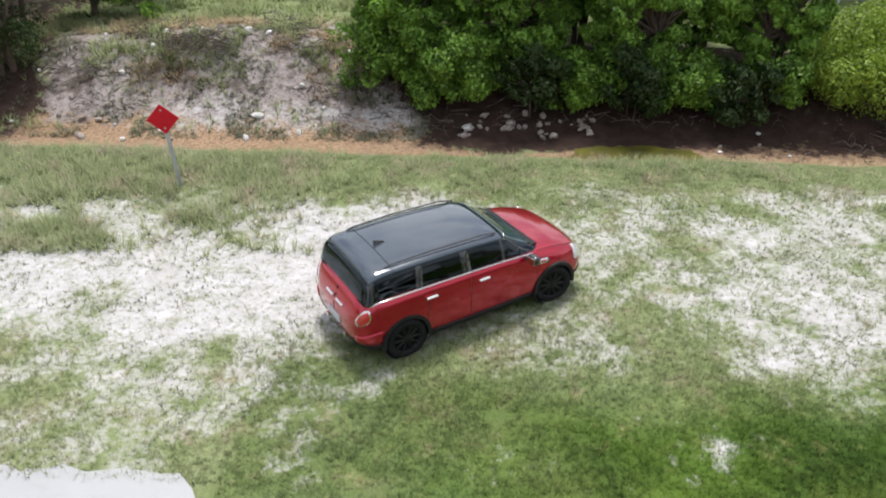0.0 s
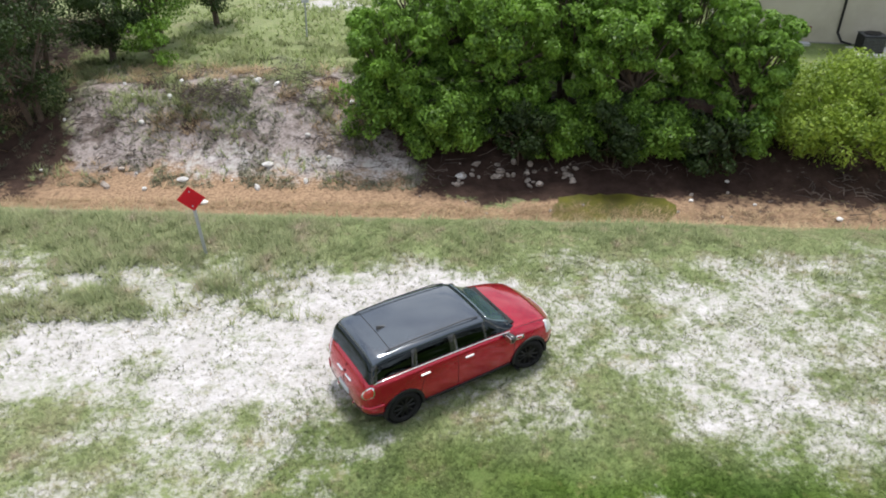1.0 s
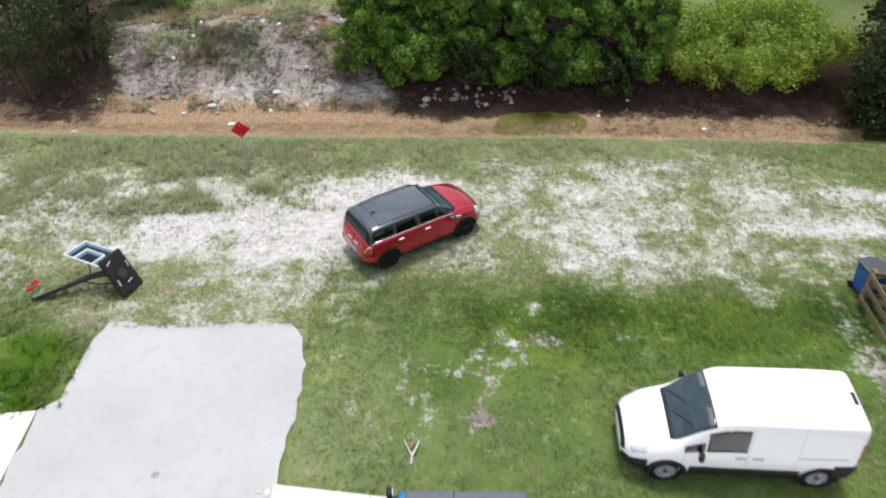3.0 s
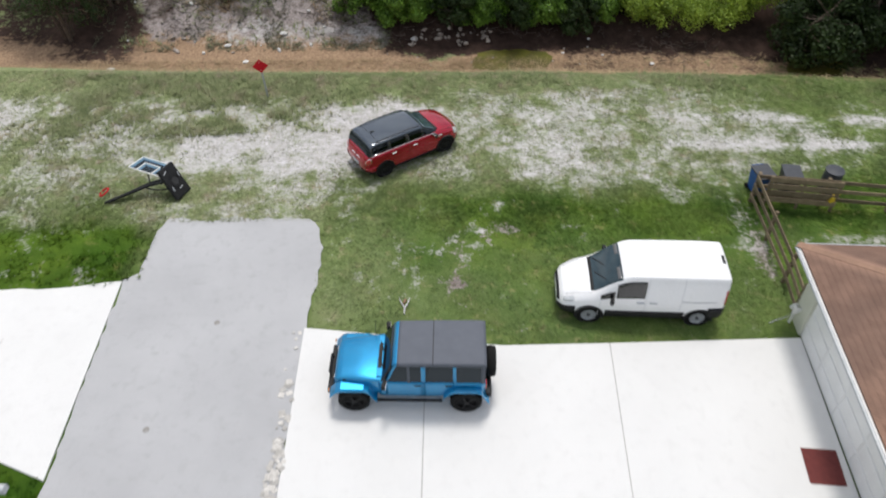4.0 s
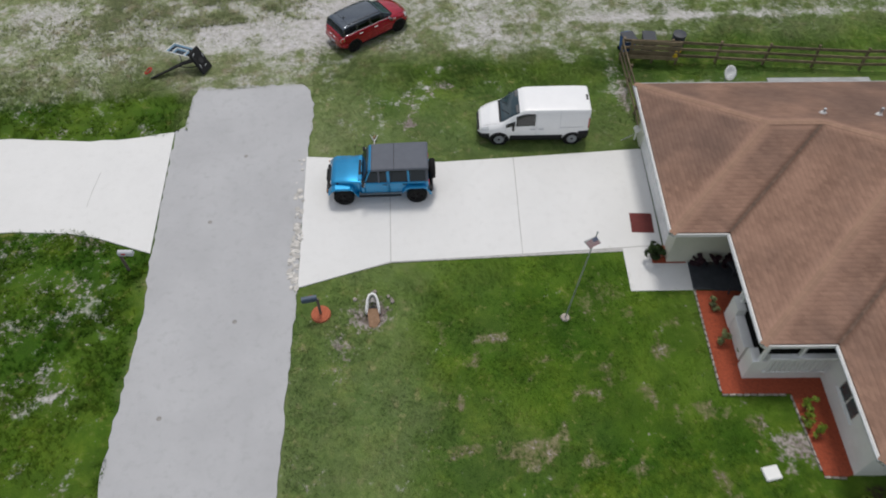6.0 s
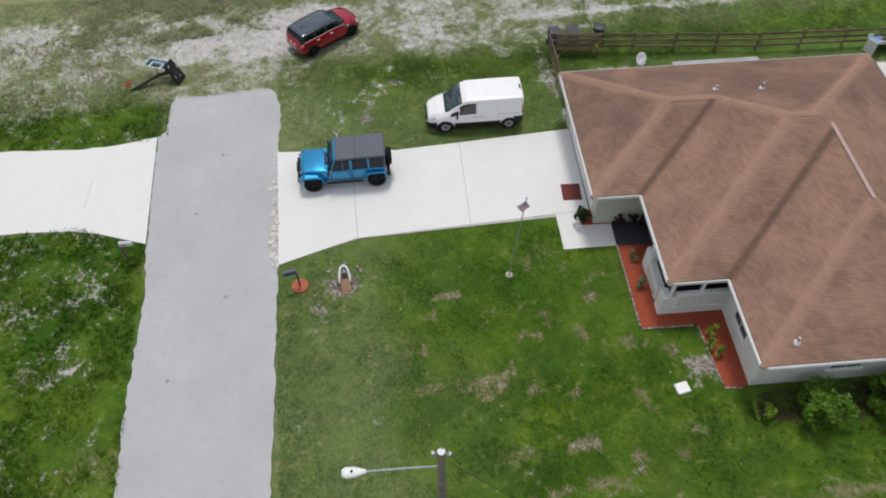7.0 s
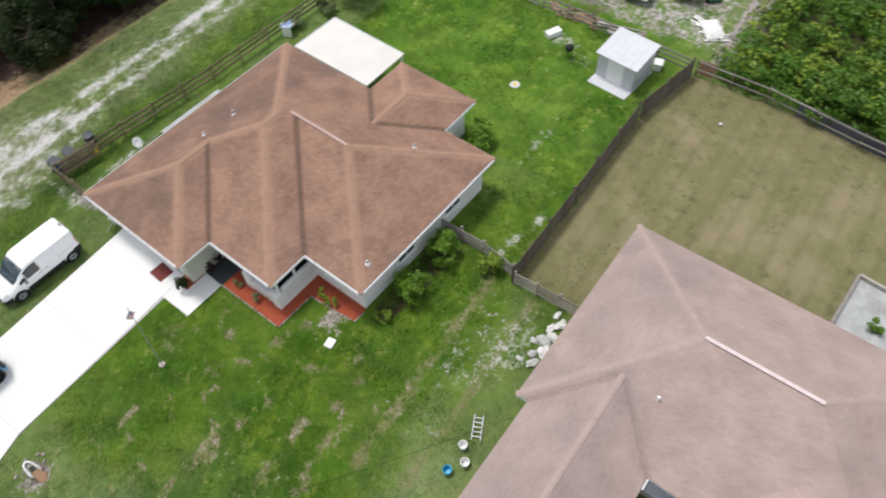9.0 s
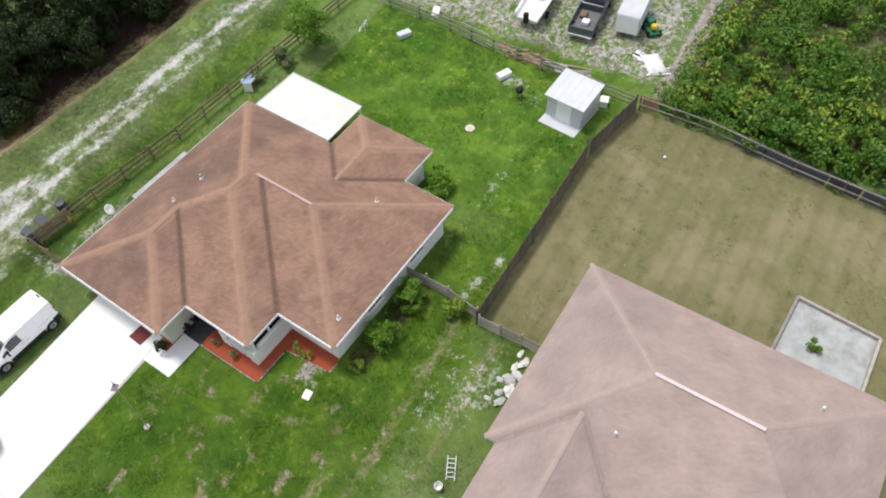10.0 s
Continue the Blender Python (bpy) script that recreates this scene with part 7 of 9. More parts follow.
# garden
tree(33.7, 2.35, 4.6, 1.75, 11000, 0.16, "leaf_bush", "round young tree in the back yard", 201, low=0.12, clumps=20, stems=1, trunk=0.07)
tree(31.3, 3.5, 1.5, 0.9, 3200, 0.14, "weed", "grey-green shrub beside the rail fence", 202, name="shrub", low=0.0, trunk=0.03)
tree(29.2, 4.1, 1.0, 0.6, 1600, 0.13, "weed", "low shrub beside the rail fence", 203, name="shrub", low=0.0, trunk=0.03)
for k, (x, y, h, w, c, m) in enumerate(((19.0, -15.0, 1.9, 1.05, 4600, "leaf_bush"), (16.3, -14.9, 1.9, 1.1, 4800, "leaf_bush"), (14.3, -14.6, 0.7, 0.42, 1400, "leaf_yellow"), (19.7, -17.4, 1.4, 0.8, 3000, "leaf_yellow"), (26.9, -12.2, 1.7, 1.0, 3200, "leaf_bush"), (25.7, -12.5, 1.7, 1.0, 3200, "leaf_bush"))):
    tree(x, y, h * 0.9, w * 0.92, c * 2, 0.13, m, "green garden shrub against the house wall", 210 + k, name="shrub", low=0.0, clumps=34, trunk=0.025)
tree(10.12, -4.98, 1.45, 0.42, 6500, 0.09, "leaf_dark", "dark potted evergreen beside the garage door", 220, name="shrub", low=0.05, clumps=10, trunk=0.02, stems=1)
tree(26.8, -34.6, 0.8, 0.45, 700, 0.13, "leaf", "weed growing out of a concrete slab", 221, name="shrub", low=0.0, clumps=8, trunk=0.02)
for k, (x, y) in enumerate(((11.65, -5.38), (12.15, -5.42), (12.65, -5.45))):
    tree(x, y, 0.75, 0.32, 900, 0.10, "leaf_plum", "dark plum-leaved plant beside the porch wall", 250 + k, name="shrub", low=0.0, clumps=8, trunk=0.015, stems=1)
for k, (x, y) in enumerate(((11.6, -8.5), (12.1, -9.2), (11.75, -7.2), (13.65, -11.2), (13.7, -12.2), (13.4, -11.7))):
    tree(x, y, 0.7, 0.28, 260, 0.10, "leaf_yellow" if k > 2 else "weed", "small ornamental plant in red mulch", 230 + k, name="shrub", low=0.1, clumps=6, trunk=0.012, stems=1)
for k, (x, y) in enumerate(((39.4, -22.0), (39.2, -23.6), (38.9, -27.5), (38.3, -33.0))):
    tree(x, y, 0.9, 0.6, 1300, 0.12, "leaf", "weeds grown through the rail fence", 240 + k, name="shrub", low=0.0, clumps=9, trunk=0.02)

# dense vines beyond the fence: one spread of leaves over mounds
vine_rng = random.Random(77)
mounds = []
for k in range(640):
    y = vine_rng.uniform(-50, -21.6)
    edge = 40.1 + 0.071 * (y + 20.2)
    x = edge + (vine_rng.uniform(0, 24) if k % 6 else vine_rng.uniform(0, 2.2))
    mounds.append((x, y, vine_rng.uniform(0.3, 1.3), vine_rng.uniform(0.7, 1.5), vine_rng.uniform(0.6, 1.2)))
p, d = clump_cloud(mounds, 310000, 79, (0.6, 1.05), 0.05)
up = d[:, 2] > -0.35
v, f = leaves(p[up], d[up], 0.22, 80)
tagged(new("vine_thicket", tri_mesh("vine_thicket", v, f, M["leaf_vine"])), "dense tangle of green vines and shrubs", "vines", kind="stuff")
p, d = clump_cloud([(m[0], m[1], m[2], m[3] * 0.8, m[4] * 1.1) for k, m in enumerate(mounds) if k % 3 == 1], 42000, 81, (0.9, 1.2), 0.4)
up = d[:, 2] > 0.1
v, f = leaves(p[up], d[up], 0.30, 82)
tagged(new("vine_shoots", tri_mesh("vine_shoots", v, f, M["leaf_shoot"])), "yellow-green young shoots over the vines", "vines", kind="stuff")


def blades(places, tall, lean, count, wide, seed):
    """Tufts of narrow blades, three corners each."""
    rng = np.random.RandomState(seed)
    n = len(places)
    base = np.repeat(places, count, 0)
    a = rng.uniform(0, math.tau, n * count)
    h = np.repeat(np.broadcast_to(np.asarray(tall, float), (n,)), count) * rng.uniform(0.55, 1.25, n * count)
    off = np.stack([np.cos(a), np.sin(a), np.zeros_like(a)], 1)
    side = np.stack([-np.sin(a), np.cos(a), np.zeros_like(a)], 1) * (wide * h / 0.1 * 0.5 + wide * 0.5)[:, None]
    root = base + off * (h * 0.25 * rng.uniform(0, 1, n * count))[:, None]
    tip = root + off * (h * lean * rng.uniform(0.3, 1.5, n * count))[:, None]
    tip[:, 2] += h
    flat = np.cross(2 * side, tip - root)[:, 2] < 0
    side[flat] *= -1
    verts = np.stack([root - side, root + side, tip], 1).reshape(-1, 3)
    return verts, np.arange(len(verts)).reshape(-1, 3)


def sow(name, count, box_xy, chance, tall, material, label, seed, lean=0.8, per=5, wide=0.012, category="grass"):
    """Tufts strewn over a stretch of the ground, as thick as chance(x, y) says."""
    rng = np.random.RandomState(seed)
    x, y = rng.uniform(box_xy[0], box_xy[1], count), rng.uniform(box_xy[2], box_xy[3], count)
    keep = (rng.uniform(0, 1, count) < chance(x, y)) & (inside_paving(x, y) < 0.5)
    x, y = x[keep], y[keep]
    pl = np.stack([x, y, ground_height(x, y) - 0.01], 1)
    h = tall * (0.6 + 0.8 * rough_noise(x, y, 0.9, seed + 3))
    v, f = blades(pl, h, lean, per, wide, seed + 1)
    me = tri_mesh(name, v, f, M[material], True)
    tilt = np.random.RandomState(seed + 2).normal(0, 0.15, (len(f), 3)) + np.array([0, 0, 1.0])
    tilt = np.repeat(tilt / np.linalg.norm(tilt, axis=1, keepdims=True), 3, 0)
    me.normals_split_custom_set_from_vertices(tilt.tolist())
    if material == "turf":
        z = [np.repeat(v, 3 * per) for v in zones_of(x, y)[3:]]
        layer = me.color_attributes.new("zone_b", "FLOAT_COLOR", "POINT")
        layer.data.foreach_set("color", np.stack(z + [np.ones(len(v))], 1).astype(np.float32).ravel())
    return tagged(new(name, me), label, category, kind="stuff")


def lot_grass(x, y):
    z = zones_of(x, y)
    patch = rough_noise(x, y, 1.1, 61)
    return smooth01(4.6, 6.2, y + 1.6 * (rough_noise(x, y, 0.8, 95) - 0.5)) * np.clip(1.1 - 1.35 * z[0] - 0.9 * z[1] - z[2], 0.03, 1) * smooth01(0.30, 0.55, patch + 0.25 * (1 - z[0]))


sow("lot_grass", 190000, (-13, 15, 4.8, 15.4), lot_grass, 0.055, "turf", "patchy grass tufts in white sand", 301, per=6, wide=0.008)
sow("track_grass", 90000, (15, 41, 5.0, 15.6), lot_grass, 0.06, "turf", "grass along the sandy track", 340, per=5, wide=0.013)
sow("west_grass", 40000, (-24, -13, 5.0, 15.4), lot_grass, 0.06, "turf", "patchy grass west of the lot", 343, per=5, wide=0.011)
sow("rough_grass", 12000, (-16, 24, 12.2, 16.0), lambda x, y: smooth01(12.0, 13.4, y) * smooth01(15.7, 14.8, y) * (1 - zones_of(x, y)[1]) * smooth01(0.35, 0.7, rough_noise(x, y, 0.8, 62)), 0.15, "turf", "taller rough grass along the ditch", 304, per=6, wide=0.009)
sow("lawn_grass", 97000, (-3.3, 14, -26, 7.4), lambda x, y: smooth01(0.2, 0.6, rough_noise(x, y, 0.9, 63)) * (1 - zones_of(x, y)[0]) * smooth01(6.9, 4.6, y + 1.8 * (rough_noise(x, y, 0.8, 96) - 0.5)) * smooth01(14, 12, x + 1.5 * rough_noise(x, y, 0.5, 70)) * smooth01(-26, -20, y), 0.052, "turf", "green lawn grass", 307, per=5, wide=0.013)
sow("verge_grass", 27000, (-20, -8.2, -18, 12), lambda x, y: smooth01(0.30, 0.6, rough_noise(x, y, 0.8, 64)) * smooth01(-20, -16.5, x) * smooth01(-18, -14, y), 0.13, "turf", "uneven grass beside the road", 310, per=6, wide=0.013)
sow("back_grass", 22000, (11, 40, -22, 4.5), lambda x, y: smooth01(0.3, 0.65, rough_noise(x, y, 0.6, 65)) * (1 - (x > 10.8) * (x < 28.2) * (y < 1.6) * (y > -14)) * (zones_of(x, y)[3] < 0.4), 0.09, "turf", "back yard grass", 313, per=5, wide=0.02)
sow("lot_weeds", 7500, (-14, -2, 10.6, 15.0), lambda x, y: smooth01(0.36, 0.70, rough_noise(x, y, 0.9, 72) + 0.12 * smooth01(12.2, 13.4, y)) * smooth01(-2.4, -4.5, x), 0.19, "turf", "grey-green weeds in the sand beside the sign", 325, per=7, wide=0.009, category="weeds")
sow("sand_sprigs", 15000, (-14, 14, 5.4, 14.6), lambda x, y: smooth01(0.22, 0.45, zones_of(x, y)[0]) * smooth01(0.40, 0.70, rough_noise(x, y, 1.7, 75)), 0.045, "sprig", "grey-green sprigs scattered in white sand", 334, lean=1.3, per=6, wide=0.012, category="weeds")
sow("bank_sprigs", 15000, (-16, -1.5, 20.2, 28.5), lambda x, y: smooth01(0.40, 0.66, rough_noise(x, y, 1.1, 76)), 0.10, "sprig", "low grey scrub on the rubble bank", 337, lean=1.2, per=6, wide=0.012, category="weeds")
sow("bank_straw", 7000, (-17, -3, 20.0, 27.5), lambda x, y: smooth01(0.46, 0.75, rough_noise(x, y, 0.6, 73)) * (0.15 + 0.85 * smooth01(2.4, 3.6, y - ditch_line(x))), 0.22, "grass_dry", "dead grass on the rubble bank", 328, lean=1.6, per=6, wide=0.008, category="straw")
sow("hay_tufts", 2600, (20, 39, -40, -19), lambda x, y: smooth01(0.45, 0.75, rough_noise(x, y, 0.4, 74)) * (zones_of(x, y)[3] > 0.6), 0.10, "weed", "scattered weeds in the mown dry lawn", 331, per=6, wide=0.02, category="weeds")
sow("straw", 26000, (-18, 26, 14.6, 19.4), lambda x, y: zones_of(x, y)[1] ** 3 * (0.35 + 0.65 * rough_noise(x, y, 0.5, 66)), 0.11, "grass_dry", "flattened dry straw on the ditch side", 316, lean=2.2, per=5, wide=0.008, category="straw")
sow("bank_weeds", 10000, (-16, -2.6, 20.6, 31), lambda x, y: smooth01(0.40, 0.7, rough_noise(x, y, 0.7, 67)) * (0.12 + 0.88 * smooth01(2.4, 3.6, y - ditch_line(x))), 0.24, "weed", "sparse weeds on the rubble bank", 319, per=6, wide=0.01)
sow("far_grass", 12000, (-16, 12, 27, 42), lambda x, y: smooth01(0.3, 0.6, rough_noise(x, y, 0.5, 68)), 0.18, "grass", "long grass behind the bank", 322, per=5, wide=0.02)

# ---- things on the lot, the road side and the yards ----
def road_sign(x, y):
    s = thing("road_sign", pose(x, y, float(ground_height(x, y)), 3, -2, 9), "red diamond end-of-road sign on a steel post", "sign")
    part("post", box(-0.035, 0.035, -0.02, 0.02, -0.1, 1.68, 0.006), M["galv"], s, "galvanised u-channel post")
    bm = box(-0.215, 0.215, -0.004, 0.004, -0.215, 0.215, turn=pose(0, -0.03, 1.46, 0, 45, 0))
    part("plate", bm, M["sign_red"], s, "red reflective diamond plate")
    for z in (1.28, 1.64):
        part("bolt", spun([(0.018, -0.045), (0.018, -0.034)], 8, "y"), M["galv"], s, at=pose(0, 0, z))


road_sign(-5.90, 13.18)


def small_post_sign(x, y):
    s = thing("street_marker", pose(x, y, float(ground_height(x, y)), 0, 2, 20), "thin steel post with a pale blank plate", "sign")
    part("post", tube([(0, 0, -0.1), (0, 0, 1.9)], 0.035, 8), M["galv"], s)
    part("plate", box(-0.16, 0.16, -0.045, -0.037, 1.45, 1.88, 0.004), M["grey_panel"], s)


small_post_sign(-7.05, 31.1)


def basketball_hoop():
    """It lies on its side: the ballast base stands on its short edge, pole and board trail along the ground."""
    h = thing("basketball_hoop", pose(-8.04, 7.36, 0.0), "toppled portable basketball hoop lying on the grass", "basketball hoop")
    up, along = Vector((-0.51, 0.31, 0.97)).normalized(), Vector((0.20, 0.72, 0.0)).normalized()
    front = along.cross(up).normalized()
    along = up.cross(front)
    at = Matrix((along, up, front)).transposed().to_4x4()
    at.translation = Vector((0, 0, 0.55))
    base = part("base", box(-0.38, 0.38, -0.57, 0.57, -0.15, 0.0, 0.045, seg=2), M["black"], h, "black plastic ballast base standing on edge", at=at)
    part("base_ring", spun([(0.23, -0.005), (0.23, 0.02), (0.17, 0.02), (0.17, -0.005)], 24, ring=True), M["black"], base)
    part("base_hole", spun([(0.14, -0.002), (0.14, 0.004)], 24), M["cabin"], base)
    for x, y, turn in ((-0.2, 0.40, 20), (0.27, 0.12, 80), (-0.28, -0.18, 80), (0.05, -0.28, 10)):
        part("base_clip", box(-0.09, 0.09, -0.015, 0.015, 0, 0.02, 0.006, turn=pose(x, y, 0, 0, 0, turn)), M["grey_panel"], base)
    part("pole", tube([(-0.15, 0.05, 0.52), (-0.9, -0.08, 0.42), (-2.35, -0.55, 0.06)], 0.055, 10), M["black"], h, "black steel pole")
    part("pole", tube([(-0.2, 0.2, 0.55), (-1.0, 0.05, 0.36), (-2.15, -0.42, 0.05)], 0.045, 8), M["black"], h, "black steel lower pole")
    part("brace", tube([(-0.1, -0.25, 0.40), (-0.6, -0.2, 0.30), (-1.15, -0.12, 0.36)], 0.025, 8), M["black"], h)
    board = pose(-0.88, 0.48, 0.78, -11, 5, -20)
    part("backboard", box(-0.58, 0.58, -0.40, 0.40, -0.012, 0.012, 0.006, turn=board), M["clear_board"], h, "clear backboard")
    for a, b in (((-0.58, -0.40), (0.58, -0.40)), ((0.58, -0.40), (0.58, 0.40)), ((0.58, 0.40), (-0.58, 0.40)), ((-0.58, 0.40), (-0.58, -0.40)), ((-0.28, -0.38), (-0.28, 0.10)), ((-0.28, 0.10), (0.28, 0.10)), ((0.28, 0.10), (0.28, -0.38))):
        part("backboard_rim", tube([board @ Vector((*a, 0.0)), board @ Vector((*b, 0.0))], 0.02, 6), M["white"], h, "white backboard frame")
    for x in (-1.05, -0.65):
        part("board_strut", tube([(x, 0.42, 0.74), (x + 0.1, 0.2, 0.5), (x + 0.12, 0.02, 0.36)], 0.022, 6), M["black"], h)
    part("rim", tube([(-2.52 + 0.17 * math.cos(k * math.tau / 20), -0.06 + 0.17 * math.sin(k * math.tau / 20), 0.12 + 0.1 * math.cos(k * math.tau / 20)) for k in range(20)], 0.03, 6, closed=True), M["sign_red"], h, "red hoop rim")


basketball_hoop()


def mailbox(x, y, turn, material, label, pot):
    m = thing("mailbox", pose(x, y, float(ground_height(x, y)), 0, 0, turn), label, "mailbox")
    part("post", box(-0.045, 0.045, -0.045, 0.045, -0.1, 1.02, 0.008), M["wood_dark"], m, "dark wooden post")
    part("arm", box(-0.42, 0.06, -0.04, 0.04, 0.93, 1.01, 0.008), M["wood_dark"], m)
    bm = bmesh.new()
    ring = [(-0.09, 0.0), (0.09, 0.0)] + [(0.09 * math.cos(a), 0.12 + 0.09 * math.sin(a)) for a in [math.pi * k / 8 for k in range(9)]]
    rows = [[bm.verts.new((xx, yy, 1.02 + zz)) for yy, zz in ring] for xx in (-0.52, 0.0)]
    n = len(ring)
    for k in range(n):
        bm.faces.new((rows[0][k], rows[0][(k + 1) % n], rows[1][(k + 1) % n], rows[1][k]))
    bm.faces.new(rows[0][::-1])
    bm.faces.new(rows[1])
    b = part("box", bm, M[material], m, "arched metal letter box")
    part("door", box(-0.53, -0.522, -0.085, 0.085, 1.03, 1.21, 0.003), M[material], b)
    part("flag", box(-0.28, -0.12, 0.093, 0.099, 1.10, 1.16), M["sign_red"], b)
    if pot:
        part("mulch_ring", spun([(0.36, -0.02), (0.34, 0.05), (0.22, 0.09)], 20), M["brick_red"], m, "ring of terracotta mulch", at=pose(0, 0, 0.02))


mailbox(-2.25, -6.42, 8, "slate", "dark blue-grey mailbox on a wooden post", True)
mailbox(-9.45, -3.95, 176, "grey_panel", "pale grey mailbox beside the road", False)


def culvert():
    c = thing("culvert", pose(-0.42, -5.95, -0.10) @ Matrix.Diagonal((0.72, 0.72, 0.8, 1)), "white concrete culvert mouth set into the swale", "culvert")
    for side in (1, -1):
        bm = bmesh.new()
        a = [bm.verts.new(p) for p in ((side * 0.13, 0.30, 0.16), (side * 0.22, 0.32, 0.16), (side * 0.37, -0.50, -0.20), (side * 0.29, -0.52, -0.22))]
        low = [bm.verts.new((v.co.x, v.co.y, -0.5)) for v in a]
        bm.faces.new(a)
        bm.faces.new(low[::-1])
        for k in range(4):
            bm.faces.new((a[k], low[k], low[(k + 1) % 4], a[(k + 1) % 4]))
        part("wing_wall", bm, M["white"], c, "white sloping side wall")
    part("head_wall", tube([(0.36, -0.52, -0.20), (0.33, -0.30, -0.06), (0.26, 0.05, 0.09), (0.15, 0.28, 0.16), (0.0, 0.36, 0.18), (-0.15, 0.28, 0.16), (-0.26, 0.05, 0.09), (-0.33, -0.30, -0.06), (-0.36, -0.52, -0.20)], [0.03, 0.045, 0.055, 0.065, 0.07, 0.065, 0.055, 0.045, 0.03], 10), M["white"], c, "rounded white arch lip", smooth=True)
    # flat dark slab paints the shade below the arch lip
    part("opening", slab([(-0.27, -0.22), (0.27, -0.22), (0.20, 0.08), (0.10, 0.26), (-0.10, 0.26), (-0.20, 0.08)], -0.28, -0.24), M["cabin"], c, "dark slab standing for the shade under the arch")
    part("pipe", spun([(0.15, -0.05), (0.15, 0.35), (0.12, 0.35), (0.12, -0.05)], 18, "y", ring=True), M["joint"], c, "dark pipe mouth", at=pose(0, 0.02, -0.12))
    part("pipe_end", spun([(0.14, 0), (0.14, 0.01)], 18, "y"), M["cabin"], c, at=pose(0, 0.2, -0.12))
    part("silt", slab([(-0.20, -1.25), (0.12, -1.4), (0.34, -1.0), (0.28, -0.5), (0.14, 0.2), (-0.14, 0.2), (-0.28, -0.5)], -0.36, -0.26), M["plank"], c, "brown silt bed")


culvert()
rng = random.Random(51)
for k in range(9):
    a = rng.uniform(0, math.tau)
    x, y, s = -0.35 + rng.uniform(0.38, 0.75) * math.cos(a), -6.0 + rng.uniform(0.35, 0.75) * math.sin(a), rng.uniform(0.03, 0.10)
    bm = bmesh.new()
    bmesh.ops.create_icosphere(bm, subdivisions=1, radius=s)
    for v in bm.verts:
        v.co *= rng.uniform(0.75, 1.2)
    tagged(part("stone", bm, M["rock"], at=pose(x, y, float(ground_height(x, y)) + s * 0.4)), "pale stone beside the culvert mouth", "stone", "stones round the culvert")


def flag_pole():
    f = thing("flag_pole", pose(6.40, -7.2, float(ground_height(6.4, -7.2)), 0, 0, 0), "thin flag pole with a faded striped flag", "flag pole")
    tip = Vector((0.18, -0.40, 5.41))
    part("pole", tube([(0, 0, -0.1), tip * 0.5, tip], [0.03, 0.025, 0.018], 8), M["galv"], f, "thin grey pole")
    part("finial", spun([(0.02, 0), (0.04, 0.03), (0.02, 0.07)], 10), M["galv"], f, at=Matrix.Translation(tip))
    cloth = part("flag", slab([(0, 0), (0.75, 0.10), (0.78, 0.02), (0.72, -0.38), (0.4, -0.36), (0, -0.42)], -0.01, 0.01), M["flag_cloth"], f, "drooping faded flag", at=Matrix.Translation(tip * 0.97) @ Matrix.Diagonal((-1, 1, 1, 1)) @ pose(0, 0, 0, 70, 8, 40) @ pose(0, 0, 0, 0, 0, -52) @ Matrix.Diagonal((0.62, 0.62, 0.62, 1)))
    for k in range(4):
        part("stripe", box(0.02, 0.70, -0.37 + k * 0.095, -0.32 + k * 0.095, -0.013, 0.013), M["flag_red"], cloth)
    part("canton", box(0.0, 0.30, -0.20, -0.01, -0.016, 0.016), M["flag_blue"], cloth)
    part("stone_ring", spun([(0.17, -0.02), (0.15, 0.06), (0.06, 0.07)], 14), M["rock"], f, "ring of pale stones at the foot")


flag_pole()


def street_lamp():
    p = thing("street_lamp", pose(2.2, -16.6, float(ground_height(2, -16.6))), "weathered wooden lamp post with a white street light", "street lamp")
    part("pole", tube([(0, 0, -0.3), (0, 0, 3), (0, 0, 6.25)], [0.15, 0.135, 0.115], 12), M["pole_wood"], p, "weathered round timber pole")
    part("pole_cap", spun([(0.12, 6.25), (0.11, 6.28)], 12), M["galv"], p)
    arm = part("arm", tube([(-0.1, 0.06, 5.0), (-1.0, 0.10, 5.10), (-2.15, 0.16, 5.15)], 0.03, 8), M["galv"], p, "grey steel bracket arm")
    bm = bmesh.new()
    rows = []
    for x, w, h in ((0.0, 0.05, 0.05), (0.12, 0.09, 0.07), (0.35, 0.16, 0.09), (0.58, 0.17, 0.09), (0.70, 0.11, 0.06)):
        rows.append([bm.verts.new((-x, w * math.cos(k * math.tau / 12), h * math.sin(k * math.tau / 12))) for k in range(12)])
    for a, b in zip(rows, rows[1:]):
        for k in range(12):
            bm.faces.new((a[k], a[(k + 1) % 12], b[(k + 1) % 12], b[k]))
    bm.faces.new(rows[0][::-1])
    bm.faces.new(rows[-1])
    head = part("lamp_head", bm, M["white"], p, "white street light head", smooth=True, at=pose(-2.1, 0.16, 5.16, 0, 3, -3))
    part("photocell", spun([(0.035, 0.085), (0.035, 0.13), (0.02, 0.14)], 12), M["black"], head, at=pose(-0.42, 0, 0))
    part("crossarm", box(-0.28, 0.28, -0.05, 0.05, 6.0, 6.09, 0.01, turn=pose(0, 0, 0, 0, 0, -12)), M["pole_wood"], p)
    for x in (-0.22, 0.22):
        part("insulator", spun([(0.03, 6.06), (0.055, 6.10), (0.055, 6.15), (0.03, 6.2)], 10), M["white"], p, at=pose(x, -x * 0.2, 0))
    part("conductor", tube([(-0.22, 0.05, 6.2), (0.0, 0.1, 6.32), (0.22, -0.05, 6.2), (0.5, -0.25, 5.7), (0.52, -0.3, 5.2)], 0.008, 5), M["black"], p)


street_lamp()

